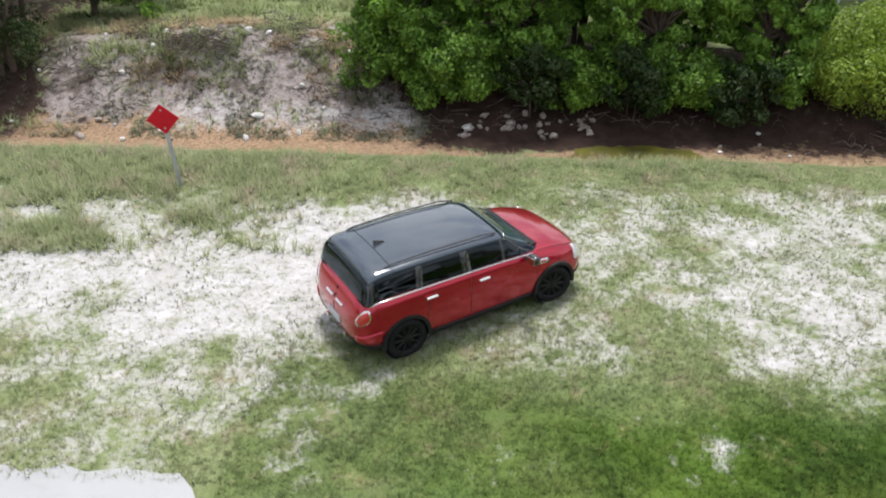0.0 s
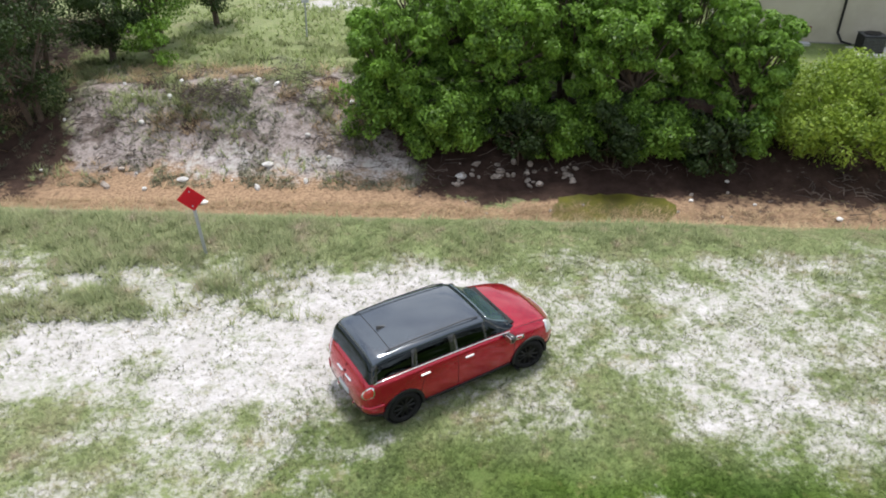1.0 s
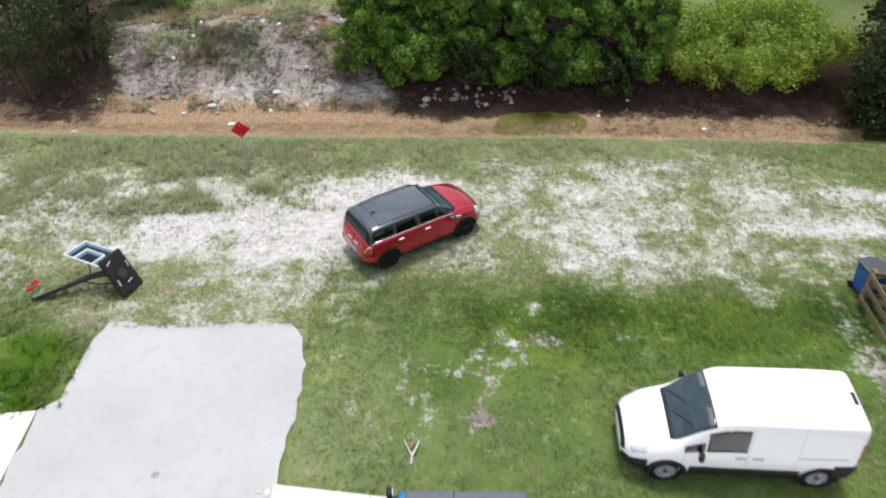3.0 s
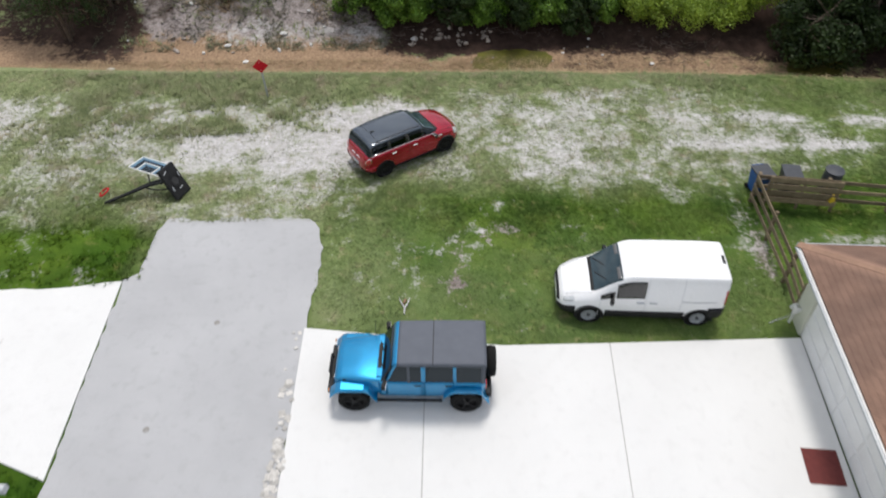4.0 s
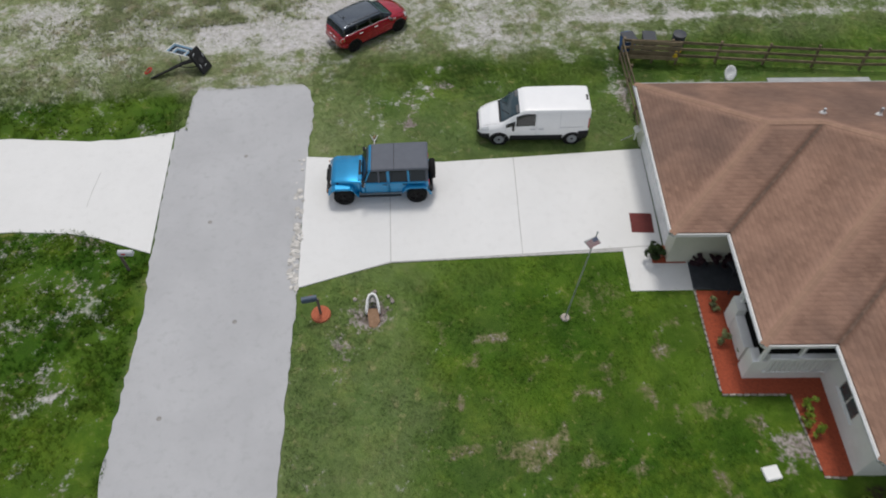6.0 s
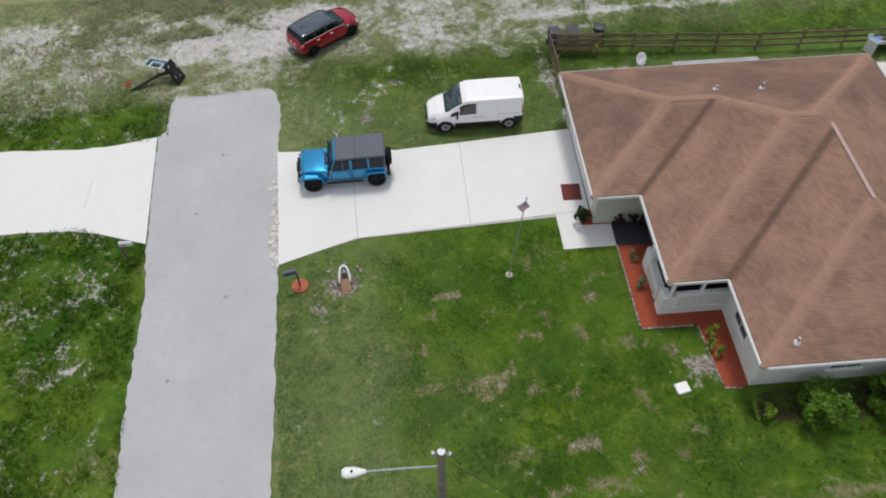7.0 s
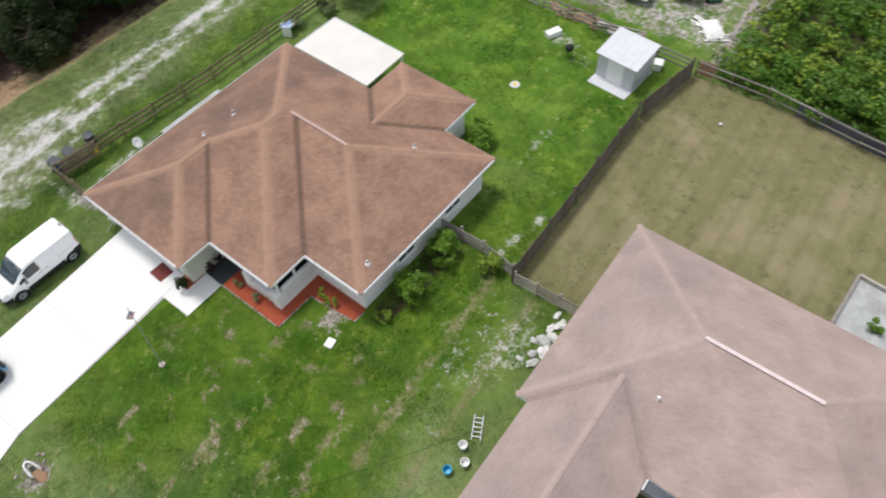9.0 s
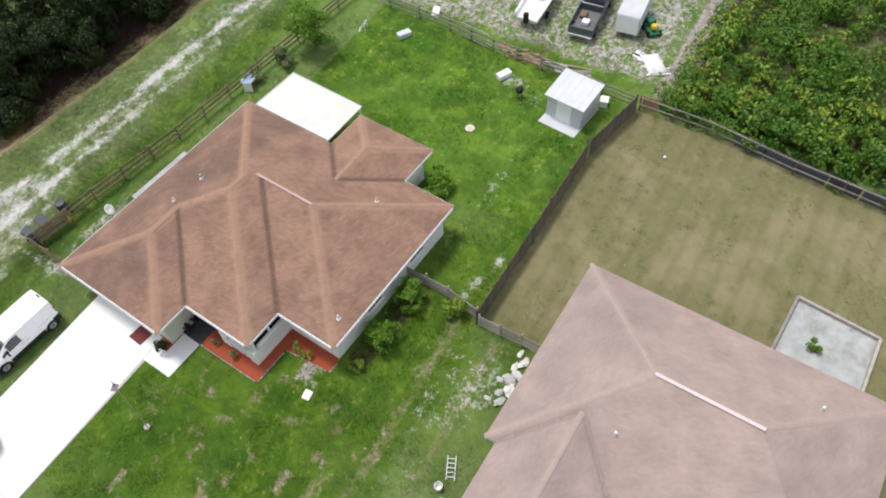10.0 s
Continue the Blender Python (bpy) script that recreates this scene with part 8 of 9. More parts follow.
# -- round the tan-roofed house --
mulch = thing("mulch_bed", Matrix(), "red mulch bed with a pale stone edge along the house", "garden bed")
part("mulch", slab([(11.31, -6.45), (13.1, -6.6), (13.2, -9.8), (14.9, -9.9), (14.7, -13.35), (14.1, -13.5), (13.40, -13.42), (13.33, -10.66), (11.08, -10.5)], -0.05, 0.055), M["mulch"], mulch)
rng = random.Random(61)
edging = [(11.27, -6.45), (11.04, -10.54), (13.30, -10.70), (13.36, -13.46), (14.1, -13.56)]
brick_me = shared_box("edging_brick", 0.20, 0.06, 0.08, M["rock"], 0.012)
for (ax, ay), (bx, by) in zip(edging, edging[1:]):
    d = math.hypot(bx - ax, by - ay)
    for k in range(int(d / 0.235)):
        f = (k + 0.5) * 0.235 / d
        piece("edging_stone", brick_me, mulch, pose(ax + (bx - ax) * f, ay + (by - ay) * f, 0.045, rng.uniform(-4, 4), rng.uniform(-4, 4), math.degrees(math.atan2(by - ay, bx - ax)) + rng.uniform(-6, 6)))
tagged(part("doormat", box(-0.43, 0.43, -0.48, 0.48, 0, 0.016, 0.005), M["mat_red"], at=pose(10.09, -3.19, 0.036, 0, 0, -6)), "square maroon mat on the drive before the garage", "mat")
planter = thing("planter", pose(10.75, -4.72, 0.036, 0, 0, -5), "long terracotta planter beside the porch", "planter")
part("trough", box(-0.38, 0.62, -0.16, 0.16, 0, 0.22, 0.02), M["brick_red"], planter)
part("rim", box(-0.41, 0.65, -0.19, 0.19, 0.22, 0.26, 0.012), M["brick_red"], planter)
# dark sheet on the path: mat and porch shade share its colour
tagged(part("porch_mat", box(-0.85, 0.85, -0.62, 0.62, 0, 0.02, 0.005), M["bin_black"], at=pose(12.15, -5.85, 0.037, 0, 0, -5)), "dark sheet before the front porch, mat and shade in one", "mat")
for k, (x, y, z, c) in enumerate(((12.9, -5.7, 0.05, "bin_black"), (12.7, -6.6, 0.05, "bin_black"))):
    ch = thing("porch_chair", pose(x, y, z, 0, 0, 200 + 40 * k), "plain chair standing in the shaded porch", "chair")
    part("seat", box(-0.24, 0.24, -0.24, 0.24, 0.40, 0.45, 0.015), M[c], ch)
    part("backrest", box(-0.24, 0.24, 0.20, 0.25, 0.45, 0.92, 0.015), M[c], ch)
    for sx in (-0.2, 0.2):
        for sy in (-0.2, 0.2):
            part("leg", box(sx - 0.02, sx + 0.02, sy - 0.02, sy + 0.02, -0.02, 0.40), M[c], ch)
tagged(part("utility_cover", box(-0.26, 0.26, -0.22, 0.22, -0.03, 0.10, 0.03), M["white"], at=pose(11.8, -13.22, 0, 0, 0, 8)), "white square utility cover in the lawn", "cover")
dish = thing("satellite_dish", pose(14.78, 2.94, -0.25, 0, 0, 24), "white satellite dish on a tall steel mast", "satellite dish")
part("mast", tube([(0, 0, -0.1), (0, 0, 2.2)], 0.03, 8), M["galv"], dish)
part("reflector", spun([(0.02, 0.0), (0.16, 0.02), (0.30, 0.08), (0.32, 0.09), (0.30, 0.10), (0.16, 0.045), (0.02, 0.02)], 24), M["white"], dish, "white oval reflector", smooth=True, at=pose(0, -0.05, 2.3, 56, 0, 0))
part("feed_arm", tube([(0, -0.0, 2.1), (0, -0.42, 2.4), (0, -0.40, 2.53)], 0.015, 6), M["galv"], dish)
tap = thing("hose_reel", pose(10.85, 1.35, 0), "white hose tap against the house corner", "hose tap")
part("stand", tube([(0, 0, 0), (0, 0, 0.6)], 0.04, 8), M["white"], tap)
part("reel", spun([(0.14, -0.08), (0.05, -0.05), (0.05, 0.05), (0.14, 0.08)], 14, "y"), M["white"], tap, at=pose(0, 0, 0.6))
part("hose", tube([(0, 0, 0.55), (-0.12, 0.03, 0.2), (-0.35, 0.06, 0.03), (-0.6, -0.05, 0.03)], 0.015, 6), M["galv"], tap)
awning = thing("side_awning", HOUSE @ pose(5.5, 0.15, 2.25), "pale awning strip along the north eave", "awning")
part("sheet", box(0, 4.2, 0, 0.36, 0, 0.04, 0.008), M["pit"], awning)
part("bracket", box(0.1, 0.16, -0.02, 0.3, -0.1, 0.0), M["white"], awning)
part("bracket", box(4.0, 4.06, -0.02, 0.3, -0.1, 0.0), M["white"], awning)


def wheelie_bin(x, y, turn, body, lid, label):
    b = thing("wheelie_bin", pose(x, y, 0, 0, 0, turn) @ Matrix.Diagonal((1, 1, 0.84, 1)), label, "bin", "bins by the fence corner")
    bm = bmesh.new()
    top = [bm.verts.new(p) for p in ((-0.29, -0.36, 1.0), (0.29, -0.36, 1.0), (0.29, 0.36, 1.0), (-0.29, 0.36, 1.0))]
    low = [bm.verts.new(p) for p in ((-0.23, -0.26, 0.06), (0.23, -0.26, 0.06), (0.23, 0.30, 0.06), (-0.23, 0.30, 0.06))]
    bm.faces.new(top)
    bm.faces.new(low[::-1])
    for k in range(4):
        bm.faces.new((low[k], low[(k + 1) % 4], top[(k + 1) % 4], top[k]))
    bmesh.ops.bevel(bm, geom=bm.edges[:], offset=0.03, segments=2, affect="EDGES")
    part("body", bm, M[body], b)
    part("lid", box(-0.31, 0.31, -0.40, 0.38, 1.0, 1.07, 0.025, seg=2), M[lid], b)
    for x0 in (-0.25, 0.25):
        part("wheel", spun([(0.10, -0.03), (0.10, 0.03)], 14, "y"), M["rubber"], b, at=pose(x0, 0.30, 0.10, 0, 0, 90))
    part("handle", tube([(-0.22, 0.40, 0.98), (-0.2, 0.44, 1.0), (0.2, 0.44, 1.0), (0.22, 0.40, 0.98)], 0.015, 6), M[body], b)


wheelie_bin(11.75, 7.08, 10, "bin_blue", "bin_black", "blue wheelie bin with a dark lid behind the fence")
wheelie_bin(12.70, 7.05, -8, "bin_black", "bin_black", "dark wheelie bin standing behind the rail fence")
drum = thing("drum", pose(14.15, 7.1, 0), "dark round plastic drum behind the rail fence", "drum")
part("barrel", spun([(0.27, 0), (0.30, 0.1), (0.30, 0.75), (0.27, 0.85)], 20), M["bin_black"], drum, smooth=True)
part("lid", spun([(0.31, 0.85), (0.31, 0.89), (0.1, 0.92)], 20), M["bin_black"], drum)
box_y = thing("watering_can", pose(13.75, 6.05, 0.42, 0, 0, 20), "yellow plastic can hung on the fence rail", "watering can")
part("tank", box(-0.12, 0.12, -0.09, 0.09, 0, 0.24, 0.03), M["yellow"], box_y)
part("spout", tube([(0.1, 0, 0.08), (0.28, 0, 0.26)], [0.03, 0.02], 8), M["yellow"], box_y)
part("handle", tube([(-0.08, 0, 0.23), (-0.05, 0, 0.33), (0.06, 0, 0.33), (0.09, 0, 0.23)], 0.012, 6), M["yellow"], box_y)
gate_panel = thing("pallet", pose(11.62, 6.35, 0.0, 0, 0, -9), "brown timber bin screen at the fence corner", "screen")
for k in range(4):
    part("slat", box(0, 2.3, -0.03, 0.0, 0.25 + k * 0.27, 0.46 + k * 0.27, 0.006), M["wood"], gate_panel)
for x in (0.05, 1.1, 2.2):
    part("batten", box(x, x + 0.08, 0.0, 0.05, 0, 1.25), M["wood"], gate_panel)
# tarp-like blue and white object, built with a slide's chute and ladder
tarp = thing("blue_tarp", pose(28.7, 4.2, 0, 0, 0, 25), "blue and white tarp-like object beside the fence", "slide")
part("chute", box(-0.9, 0.9, -0.35, 0.35, -0.03, 0.03, 0.02, turn=pose(0, 0, 0.45, 0, 24, 0)), M["blue_cloth"], tarp)
part("side_rail", box(-0.9, 0.9, 0.33, 0.39, -0.03, 0.16, 0.02, turn=pose(0, 0, 0.45, 0, 24, 0)), M["white"], tarp)
part("side_rail", box(-0.9, 0.9, -0.39, -0.33, -0.03, 0.16, 0.02, turn=pose(0, 0, 0.45, 0, 24, 0)), M["white"], tarp)
part("ladder", box(-0.85, -0.75, -0.3, 0.3, 0, 0.8, 0.02), M["white"], tarp)

# -- back yard --
shed = thing("shed", pose(36.75, -16.4, 0, 0, 0, -6), "pale grey metal garden shed with a flat sloping roof", "shed")
shed_wall = box(-1.15, 1.15, -1.30, 1.30, 0, 1.75, 0.02)
for v in shed_wall.verts:
    if v.co.z > 1.0:
        v.co.z += 0.11 * (v.co.x + 1.15)
part("wall", shed_wall, M["shed_metal"], shed)
for k in range(6):
    part("roof_sheet", box(-1.32, 1.32, -1.44 + k * 0.48, -0.964 + k * 0.48, -0.02, 0.02, 0.006, turn=pose(0, 0, 1.915 + 0.004 * (k % 2), 0, -6.3, 0)), M["shed_metal"], shed)
part("slab", box(-2.0, 1.2, -1.35, 1.35, -0.08, 0.04, 0.01), M["shed_metal"], shed, "pale ground slab")
for k in range(7):
    part("rib", box(-1.165, -1.15, -1.2 + k * 0.4, -1.17 + k * 0.4, 0.05, 1.72), M["shed_metal"], shed)
part("door", box(-1.18, -1.152, -0.55, 0.55, 0.05, 1.65, 0.008), M["white"], shed)
crate = thing("crate", pose(38.3, -18.0, 0, 0, 0, 15), "white plastic crate beside the shed", "crate")
part("body", box(-0.28, 0.28, -0.25, 0.25, 0, 0.5, 0.02), M["white"], crate)
part("lid", box(-0.31, 0.31, -0.28, 0.28, 0.5, 0.56, 0.015), M["white"], crate)
for k, (x, y, a, lab, mt) in enumerate(((38.0, -2.5, -30, "grey folding table lying in the yard", "grey_panel"), (37.6, -10.9, -25, "white cooler box on the yard grass", "white"), (41.2, -3.3, 20, "white tub standing by the back fence", "white"))):
    o = thing("yard_box", pose(x, y, 0, 0, 0, a), lab, "box")
    part("body", box(-0.5, 0.5, -0.24, 0.24, 0, 0.32, 0.03), M[mt], o)
    part("lid", box(-0.52, 0.52, -0.26, 0.26, 0.32, 0.38, 0.02), M[mt], o)
fr = thing("goal_frame", pose(37.25, 0.35, 0, 0, 0, 20), "small white tube frame standing on the grass", "frame")
for a, b in (((-0.35, 0, 0), (-0.35, 0, 0.7)), ((0.35, 0, 0), (0.35, 0, 0.7)), ((-0.35, 0, 0.7), (0.35, 0, 0.7)), ((-0.35, 0.5, 0.02), (0.35, 0.5, 0.02)), ((-0.35, 0, 0.7), (-0.35, 0.5, 0.02)), ((0.35, 0, 0.7), (0.35, 0.5, 0.02))):
    part("tube", tube([a, b], 0.025, 6), M["white"], fr)
gr = thing("grill", pose(36.3, -12.75, 0, 0, 0, 40), "black kettle barbecue on the lawn", "barbecue")
part("bowl", spun([(0.05, 0.45), (0.22, 0.52), (0.28, 0.68), (0.26, 0.80), (0.12, 0.92), (0.03, 0.94)], 18), M["black"], gr, smooth=True)
for k in range(3):
    a = k * math.tau / 3
    part("leg", tube([(0.15 * math.cos(a), 0.15 * math.sin(a), 0.52), (0.26 * math.cos(a), 0.26 * math.sin(a), 0.0)], 0.015, 6), M["black"], gr)
part("handle", tube([(-0.06, 0, 0.94), (-0.05, 0, 1.0), (0.05, 0, 1.0), (0.06, 0, 0.94)], 0.012, 6), M["wood"], gr)
disc = thing("fire_pit", pose(32.2, -11.25, 0), "small pale orange disc lying on the lawn", "disc")
part("plate", spun([(0.30, 0), (0.32, 0.03), (0.22, 0.05)], 20), M["litter"], disc)
part("centre", spun([(0.14, 0.04), (0.13, 0.06)], 16), M["yellow"], disc)

# -- neighbour's yard --
slab_n = thing("concrete_slab", Matrix(), "weathered grey slab with a low block kerb in the dry lawn", "slab")
part("slab", slab([(29.5, -33.1), (29.0, -37.35), (25.4, -37.2), (25.7, -32.8)], -0.05, 0.03), M["pit"], slab_n)
for a, b in (((29.56, -33.06), (29.06, -37.4)), ((29.06, -37.4), (25.36, -37.25)), ((25.66, -32.74), (29.56, -33.06))):
    d = math.hypot(b[0] - a[0], b[1] - a[1])
    part("kerb", box(0, d, -0.08, 0.08, -0.05, 0.28, 0.015), M["wood_grey"], slab_n, at=pose(*a, 0, 0, 0, math.degrees(math.atan2(b[1] - a[1], b[0] - a[0]))))
tagged(part("ball", spun([(0.02, 0), (0.09, 0.04), (0.115, 0.11), (0.09, 0.18), (0.02, 0.22)], 16), M["litter"], smooth=True, at=pose(35.75, -23.2, 0)), "pale ball lying on the dry lawn", "ball")
for k, (x, y, mt, lab) in enumerate(((11.1, -21.45, "white", "white bucket beside the neighbouring wall"), (9.8, -21.5, "cyan", "cyan bucket beside the neighbouring wall"), (10.5, -21.95, "white", "large white tub beside the neighbouring wall"))):
    b = thing("bucket", pose(x, y, 0), lab, "bucket", "buckets by the wall")
    part("pail", spun([(0.16, 0), (0.20, 0.36), (0.185, 0.36), (0.15, 0.03)], 18), M[mt], b, smooth=False)
    part("rim", tube([(0.2 * math.cos(t * math.tau / 18), 0.2 * math.sin(t * math.tau / 18), 0.36) for t in range(18)], 0.012, 5, closed=True), M[mt], b)
ladder = thing("ladder", pose(12.2, -21.5, 0.04, 0, 0, 25), "short folding aluminium ladder lying on the grass", "ladder")
for y in (-0.2, 0.2):
    part("stile", box(-0.6, 0.6, y - 0.02, y + 0.02, 0, 0.06), M["galv"], ladder)
for k in range(5):
    part("rung", box(-0.45 + k * 0.22, -0.41 + k * 0.22, -0.2, 0.2, 0.02, 0.05), M["galv"], ladder)
for k, (x, y, size) in enumerate(((16.3, -21.9, 0.26), (16.8, -21.7, 0.22), (17.1, -22.05, 0.32), (17.6, -21.85, 0.36), (18.0, -22.1, 0.28), (18.4, -21.7, 0.24), (18.8, -22.0, 0.30), (17.4, -21.35, 0.18), (16.2, -21.3, 0.16), (19.2, -21.6, 0.22))):
    rr = random.Random(70 + k)
    bm = bmesh.new()
    bmesh.ops.create_icosphere(bm, subdivisions=2, radius=size)
    for v in bm.verts:
        v.co = Vector((v.co.x * 1.3, v.co.y * 0.8, v.co.z * 0.5)) * rr.uniform(0.62, 1.22)
    tagged(part("rubble_piece", bm, M["sacking"], smooth=False, at=pose(x, y, size * 0.3, 0, 0, rr.uniform(0, 180))), "pale broken lump of rubble lying along the wall", "rubble", "rubble along the wall")

# -- yard with vehicles behind the back fence --
boat = thing("boat", pose(45.5, -9.7, 0.55, 0, 0, 5), "white open motor boat on a trailer", "boat")
hull = Shell([
    (-2.6, [(0, 0.0), (0.55, 0.02), (0.85, 0.25), (0.95, 0.62), (0.93, 0.66), (0.80, 0.66), (0.78, 0.35), (0, 0.33)]),
    (0.5, [(0, 0.0), (0.55, 0.04), (0.88, 0.28), (1.0, 0.68), (0.98, 0.72), (0.85, 0.72), (0.80, 0.36), (0, 0.33)]),
    (2.0, [(0, 0.10), (0.30, 0.15), (0.55, 0.40), (0.68, 0.80), (0.66, 0.84), (0.55, 0.84), (0.50, 0.55), (0, 0.5)]),
    (2.9, [(0, 0.60), (0.04, 0.62), (0.08, 0.75), (0.12, 0.92), (0.11, 0.94), (0.08, 0.94), (0.05, 0.85), (0, 0.84)])])
part("hull", hull.skin(-2.6, 2.9, 24, 21), M["white"], boat, "white hull", smooth=True)
part("console", box(-0.3, 0.3, -0.35, 0.35, 0.33, 0.95, 0.05), M["white"], boat)
part("windshield", box(0.25, 0.30, -0.33, 0.33, 0.95, 1.2), M["glass_dark"], boat)
part("outboard_motor", box(-2.95, -2.62, -0.18, 0.18, 0.1, 0.95, 0.06), M["black"], boat, "black outboard motor")
part("trailer_frame", tube([(-2.4, 0.5, -0.1), (1.5, 0.5, -0.1), (3.6, 0, -0.15), (1.5, -0.5, -0.1), (-2.4, -0.5, -0.1)], 0.05, 6), M["galv"], boat)
for y in (-0.95, 0.95):
    part("trailer_wheel", spun([(0.1, -0.09), (0.27, -0.09), (0.30, -0.04), (0.30, 0.04), (0.27, 0.09), (0.1, 0.09)], 20, "y"), M["rubber"], boat, at=pose(-0.9, y, -0.25))
part("trailer_axle", tube([(-0.9, -0.9, -0.25), (-0.9, 0.9, -0.25)], 0.03, 6), M["galv"], boat)
part("trailer_strut", box(-0.95, -0.85, -0.55, 0.55, -0.28, 0.05), M["galv"], boat)

truck = thing("pickup_truck", pose(45.9, -13.6, 0, 0, 0, 6), "dark pickup truck with an open cluttered bed", "truck")
part("cab", box(0.2, 2.1, -0.92, 0.92, 0.55, 1.25, 0.12, seg=2), M["roof_black"], truck, "dark cab")
part("cab_roof", box(0.35, 1.75, -0.78, 0.78, 1.25, 1.80, 0.16, seg=2), M["roof_black"], truck)
part("bonnet", box(2.0, 3.2, -0.9, 0.9, 0.55, 1.10, 0.12, seg=2), M["roof_black"], truck)
part("bed_floor", box(-2.4, 0.2, -0.88, 0.88, 0.62, 0.70), M["cabin_grey"], truck)
for y in (0.85, -0.92):
    part("bed_side", box(-2.4, 0.2, y, y + 0.07, 0.55, 1.15, 0.02), M["roof_black"], truck)
part("tailgate", box(-2.46, -2.4, -0.9, 0.9, 0.58, 1.12, 0.02), M["roof_black"], truck)
part("rear_bumper", box(-2.62, -2.46, -0.9, 0.9, 0.45, 0.62, 0.03), M["chrome"], truck, "chrome rear bumper")
part("bed_box", box(-1.6, -1.1, -0.3, 0.2, 0.70, 1.0, 0.03), M["white"], truck)
part("bed_load", box(-0.9, -0.2, 0.1, 0.6, 0.70, 0.95, 0.05), M["wood"], truck)
for x in (-1.5, 2.2):
    for y in (-0.85, 0.85):
        wheel(truck, x, y, 0.38, 0.25, "steel", 6)
trailer = thing("cargo_trailer", pose(47.1, -16.4, 0, 0, 0, 6), "pale grey enclosed cargo trailer", "trailer")
part("body", box(-1.9, 1.9, -0.85, 0.85, 0.45, 1.95, 0.05, seg=2), M["grey_panel"], trailer)
part("rear_door", box(-1.93, -1.90, -0.78, 0.78, 0.5, 1.88, 0.01), M["white"], trailer)
part("drawbar", tube([(1.9, 0.4, 0.45), (2.9, 0, 0.45), (1.9, -0.4, 0.45)], 0.04, 6), M["black"], trailer)
part("jockey_wheel", tube([(2.8, 0, 0.5), (2.8, 0, 0.0)], 0.04, 6), M["black"], trailer)
for y in (-0.88, 0.88):
    part("wheel", spun([(0.1, -0.09), (0.28, -0.09), (0.32, -0.04), (0.32, 0.04), (0.28, 0.09), (0.1, 0.09)], 20, "y"), M["rubber"], trailer, at=pose(-0.2, y, 0.32))
mower = thing("mower", pose(46.8, -18.0, 0, 0, 0, 40), "small green ride-on mower beside the trailer", "mower")
part("hood", box(0.2, 0.9, -0.25, 0.25, 0.35, 0.75, 0.08, seg=2), M["green_plastic"], mower)
part("deck", box(-0.7, 0.5, -0.45, 0.45, 0.2, 0.35, 0.04), M["green_plastic"], mower)
part("seat", box(-0.5, -0.1, -0.2, 0.2, 0.5, 0.85, 0.06), M["yellow"], mower)
part("seat_post", box(-0.4, -0.2, -0.1, 0.1, 0.3, 0.52), M["black"], mower)
for x in (-0.5, 0.65):
    for y in (-0.42, 0.42):
        part("wheel", spun([(0.2, -0.08), (0.22, 0.0), (0.2, 0.08)], 16, "y"), M["rubber"], mower, at=pose(x, y, 0.22))
rng = random.Random(91)
heap_spots = [(40.2, -9.8), (40.3, -10.6), (40.0, -11.4), (39.9, -12.3), (40.3, -12.0), (40.5, -13.6), (40.0, -14.5), (40.6, -15.2), (43.7, -19.0), (43.2, -19.6), (44.0, -18.6), (42.9, -20.0)]
for k, (x, y) in enumerate(heap_spots):
    lum = thing("lumber", pose(x, y, 0, 0, 0, rng.uniform(50, 120)), "loose stacked boards and scrap by the fence", "lumber", "scrap boards")
    for j in range(4):
        part("board", box(-0.8, 0.8, -0.07, 0.07, 0, 0.03, 0.004), M["plank" if k < 5 else ("litter" if k > 7 else "wood_grey")], lum, at=pose(rng.uniform(-0.1, 0.1), rng.uniform(-0.4, 0.4), 0.002 + j * 0.032, 0, 0, rng.uniform(-14, 14)))
wire = thing("wire_gate", pose(40.0, -6.2, 0, 0, 0, -97), "pale wire mesh gate in the back fence", "gate")
for a, b in (((0, 0, 0.1), (0, 0, 1.2)), ((2.3, 0, 0.1), (2.3, 0, 1.2)), ((0, 0, 1.2), (2.3, 0, 1.2)), ((0, 0, 0.1), (2.3, 0, 0.1)), ((0, 0, 0.65), (2.3, 0, 0.65))):
    part("bar", tube([a, b], 0.025, 6), M["galv"], wire)
for k in range(10):
    part("wire", tube([(0.2 + k * 0.2, 0, 0.1), (0.2 + k * 0.2, 0, 1.2)], 0.008, 4), M["galv"], wire)

# -- ditch, bank and beyond --
tagged(part("algae_pool", slab(ragged([(2.5, 18.5), (4.3, 18.1), (5.9, 18.35), (6.5, 19.2), (6.2, 20.0), (4.2, 20.2), (2.8, 19.9), (2.5, 18.5)], 0.25, 0.10, 31), -2.2, -2.032), M["algae"]), "shallow ditch water with yellow-green algae", "water", kind="structure")
tagged(part("algae_pool", slab(ragged([(17.3, 17.9), (18.6, 17.5), (19.9, 17.7), (20.2, 18.6), (19.0, 19.3), (17.6, 19.0), (17.3, 17.9)], 0.25, 0.10, 37), -2.2, -2.03), M["algae"]), "small ditch pool with yellow-green algae", "water", kind="structure")
rng = random.Random(33)
rock_me = []
for k in range(6):
    bm = bmesh.new()
    bmesh.ops.create_icosphere(bm, subdivisions=2, radius=1)
    for v in bm.verts:
        v.co = Vector((v.co.x * 1.1, v.co.y * 0.9, v.co.z * 0.75)) * rng.uniform(0.84, 1.12)
    me = bpy.data.meshes.new("rock")
    bm.to_mesh(me)
    bm.free()
    me.materials.append(M["rock"])
    rock_me.append(me)


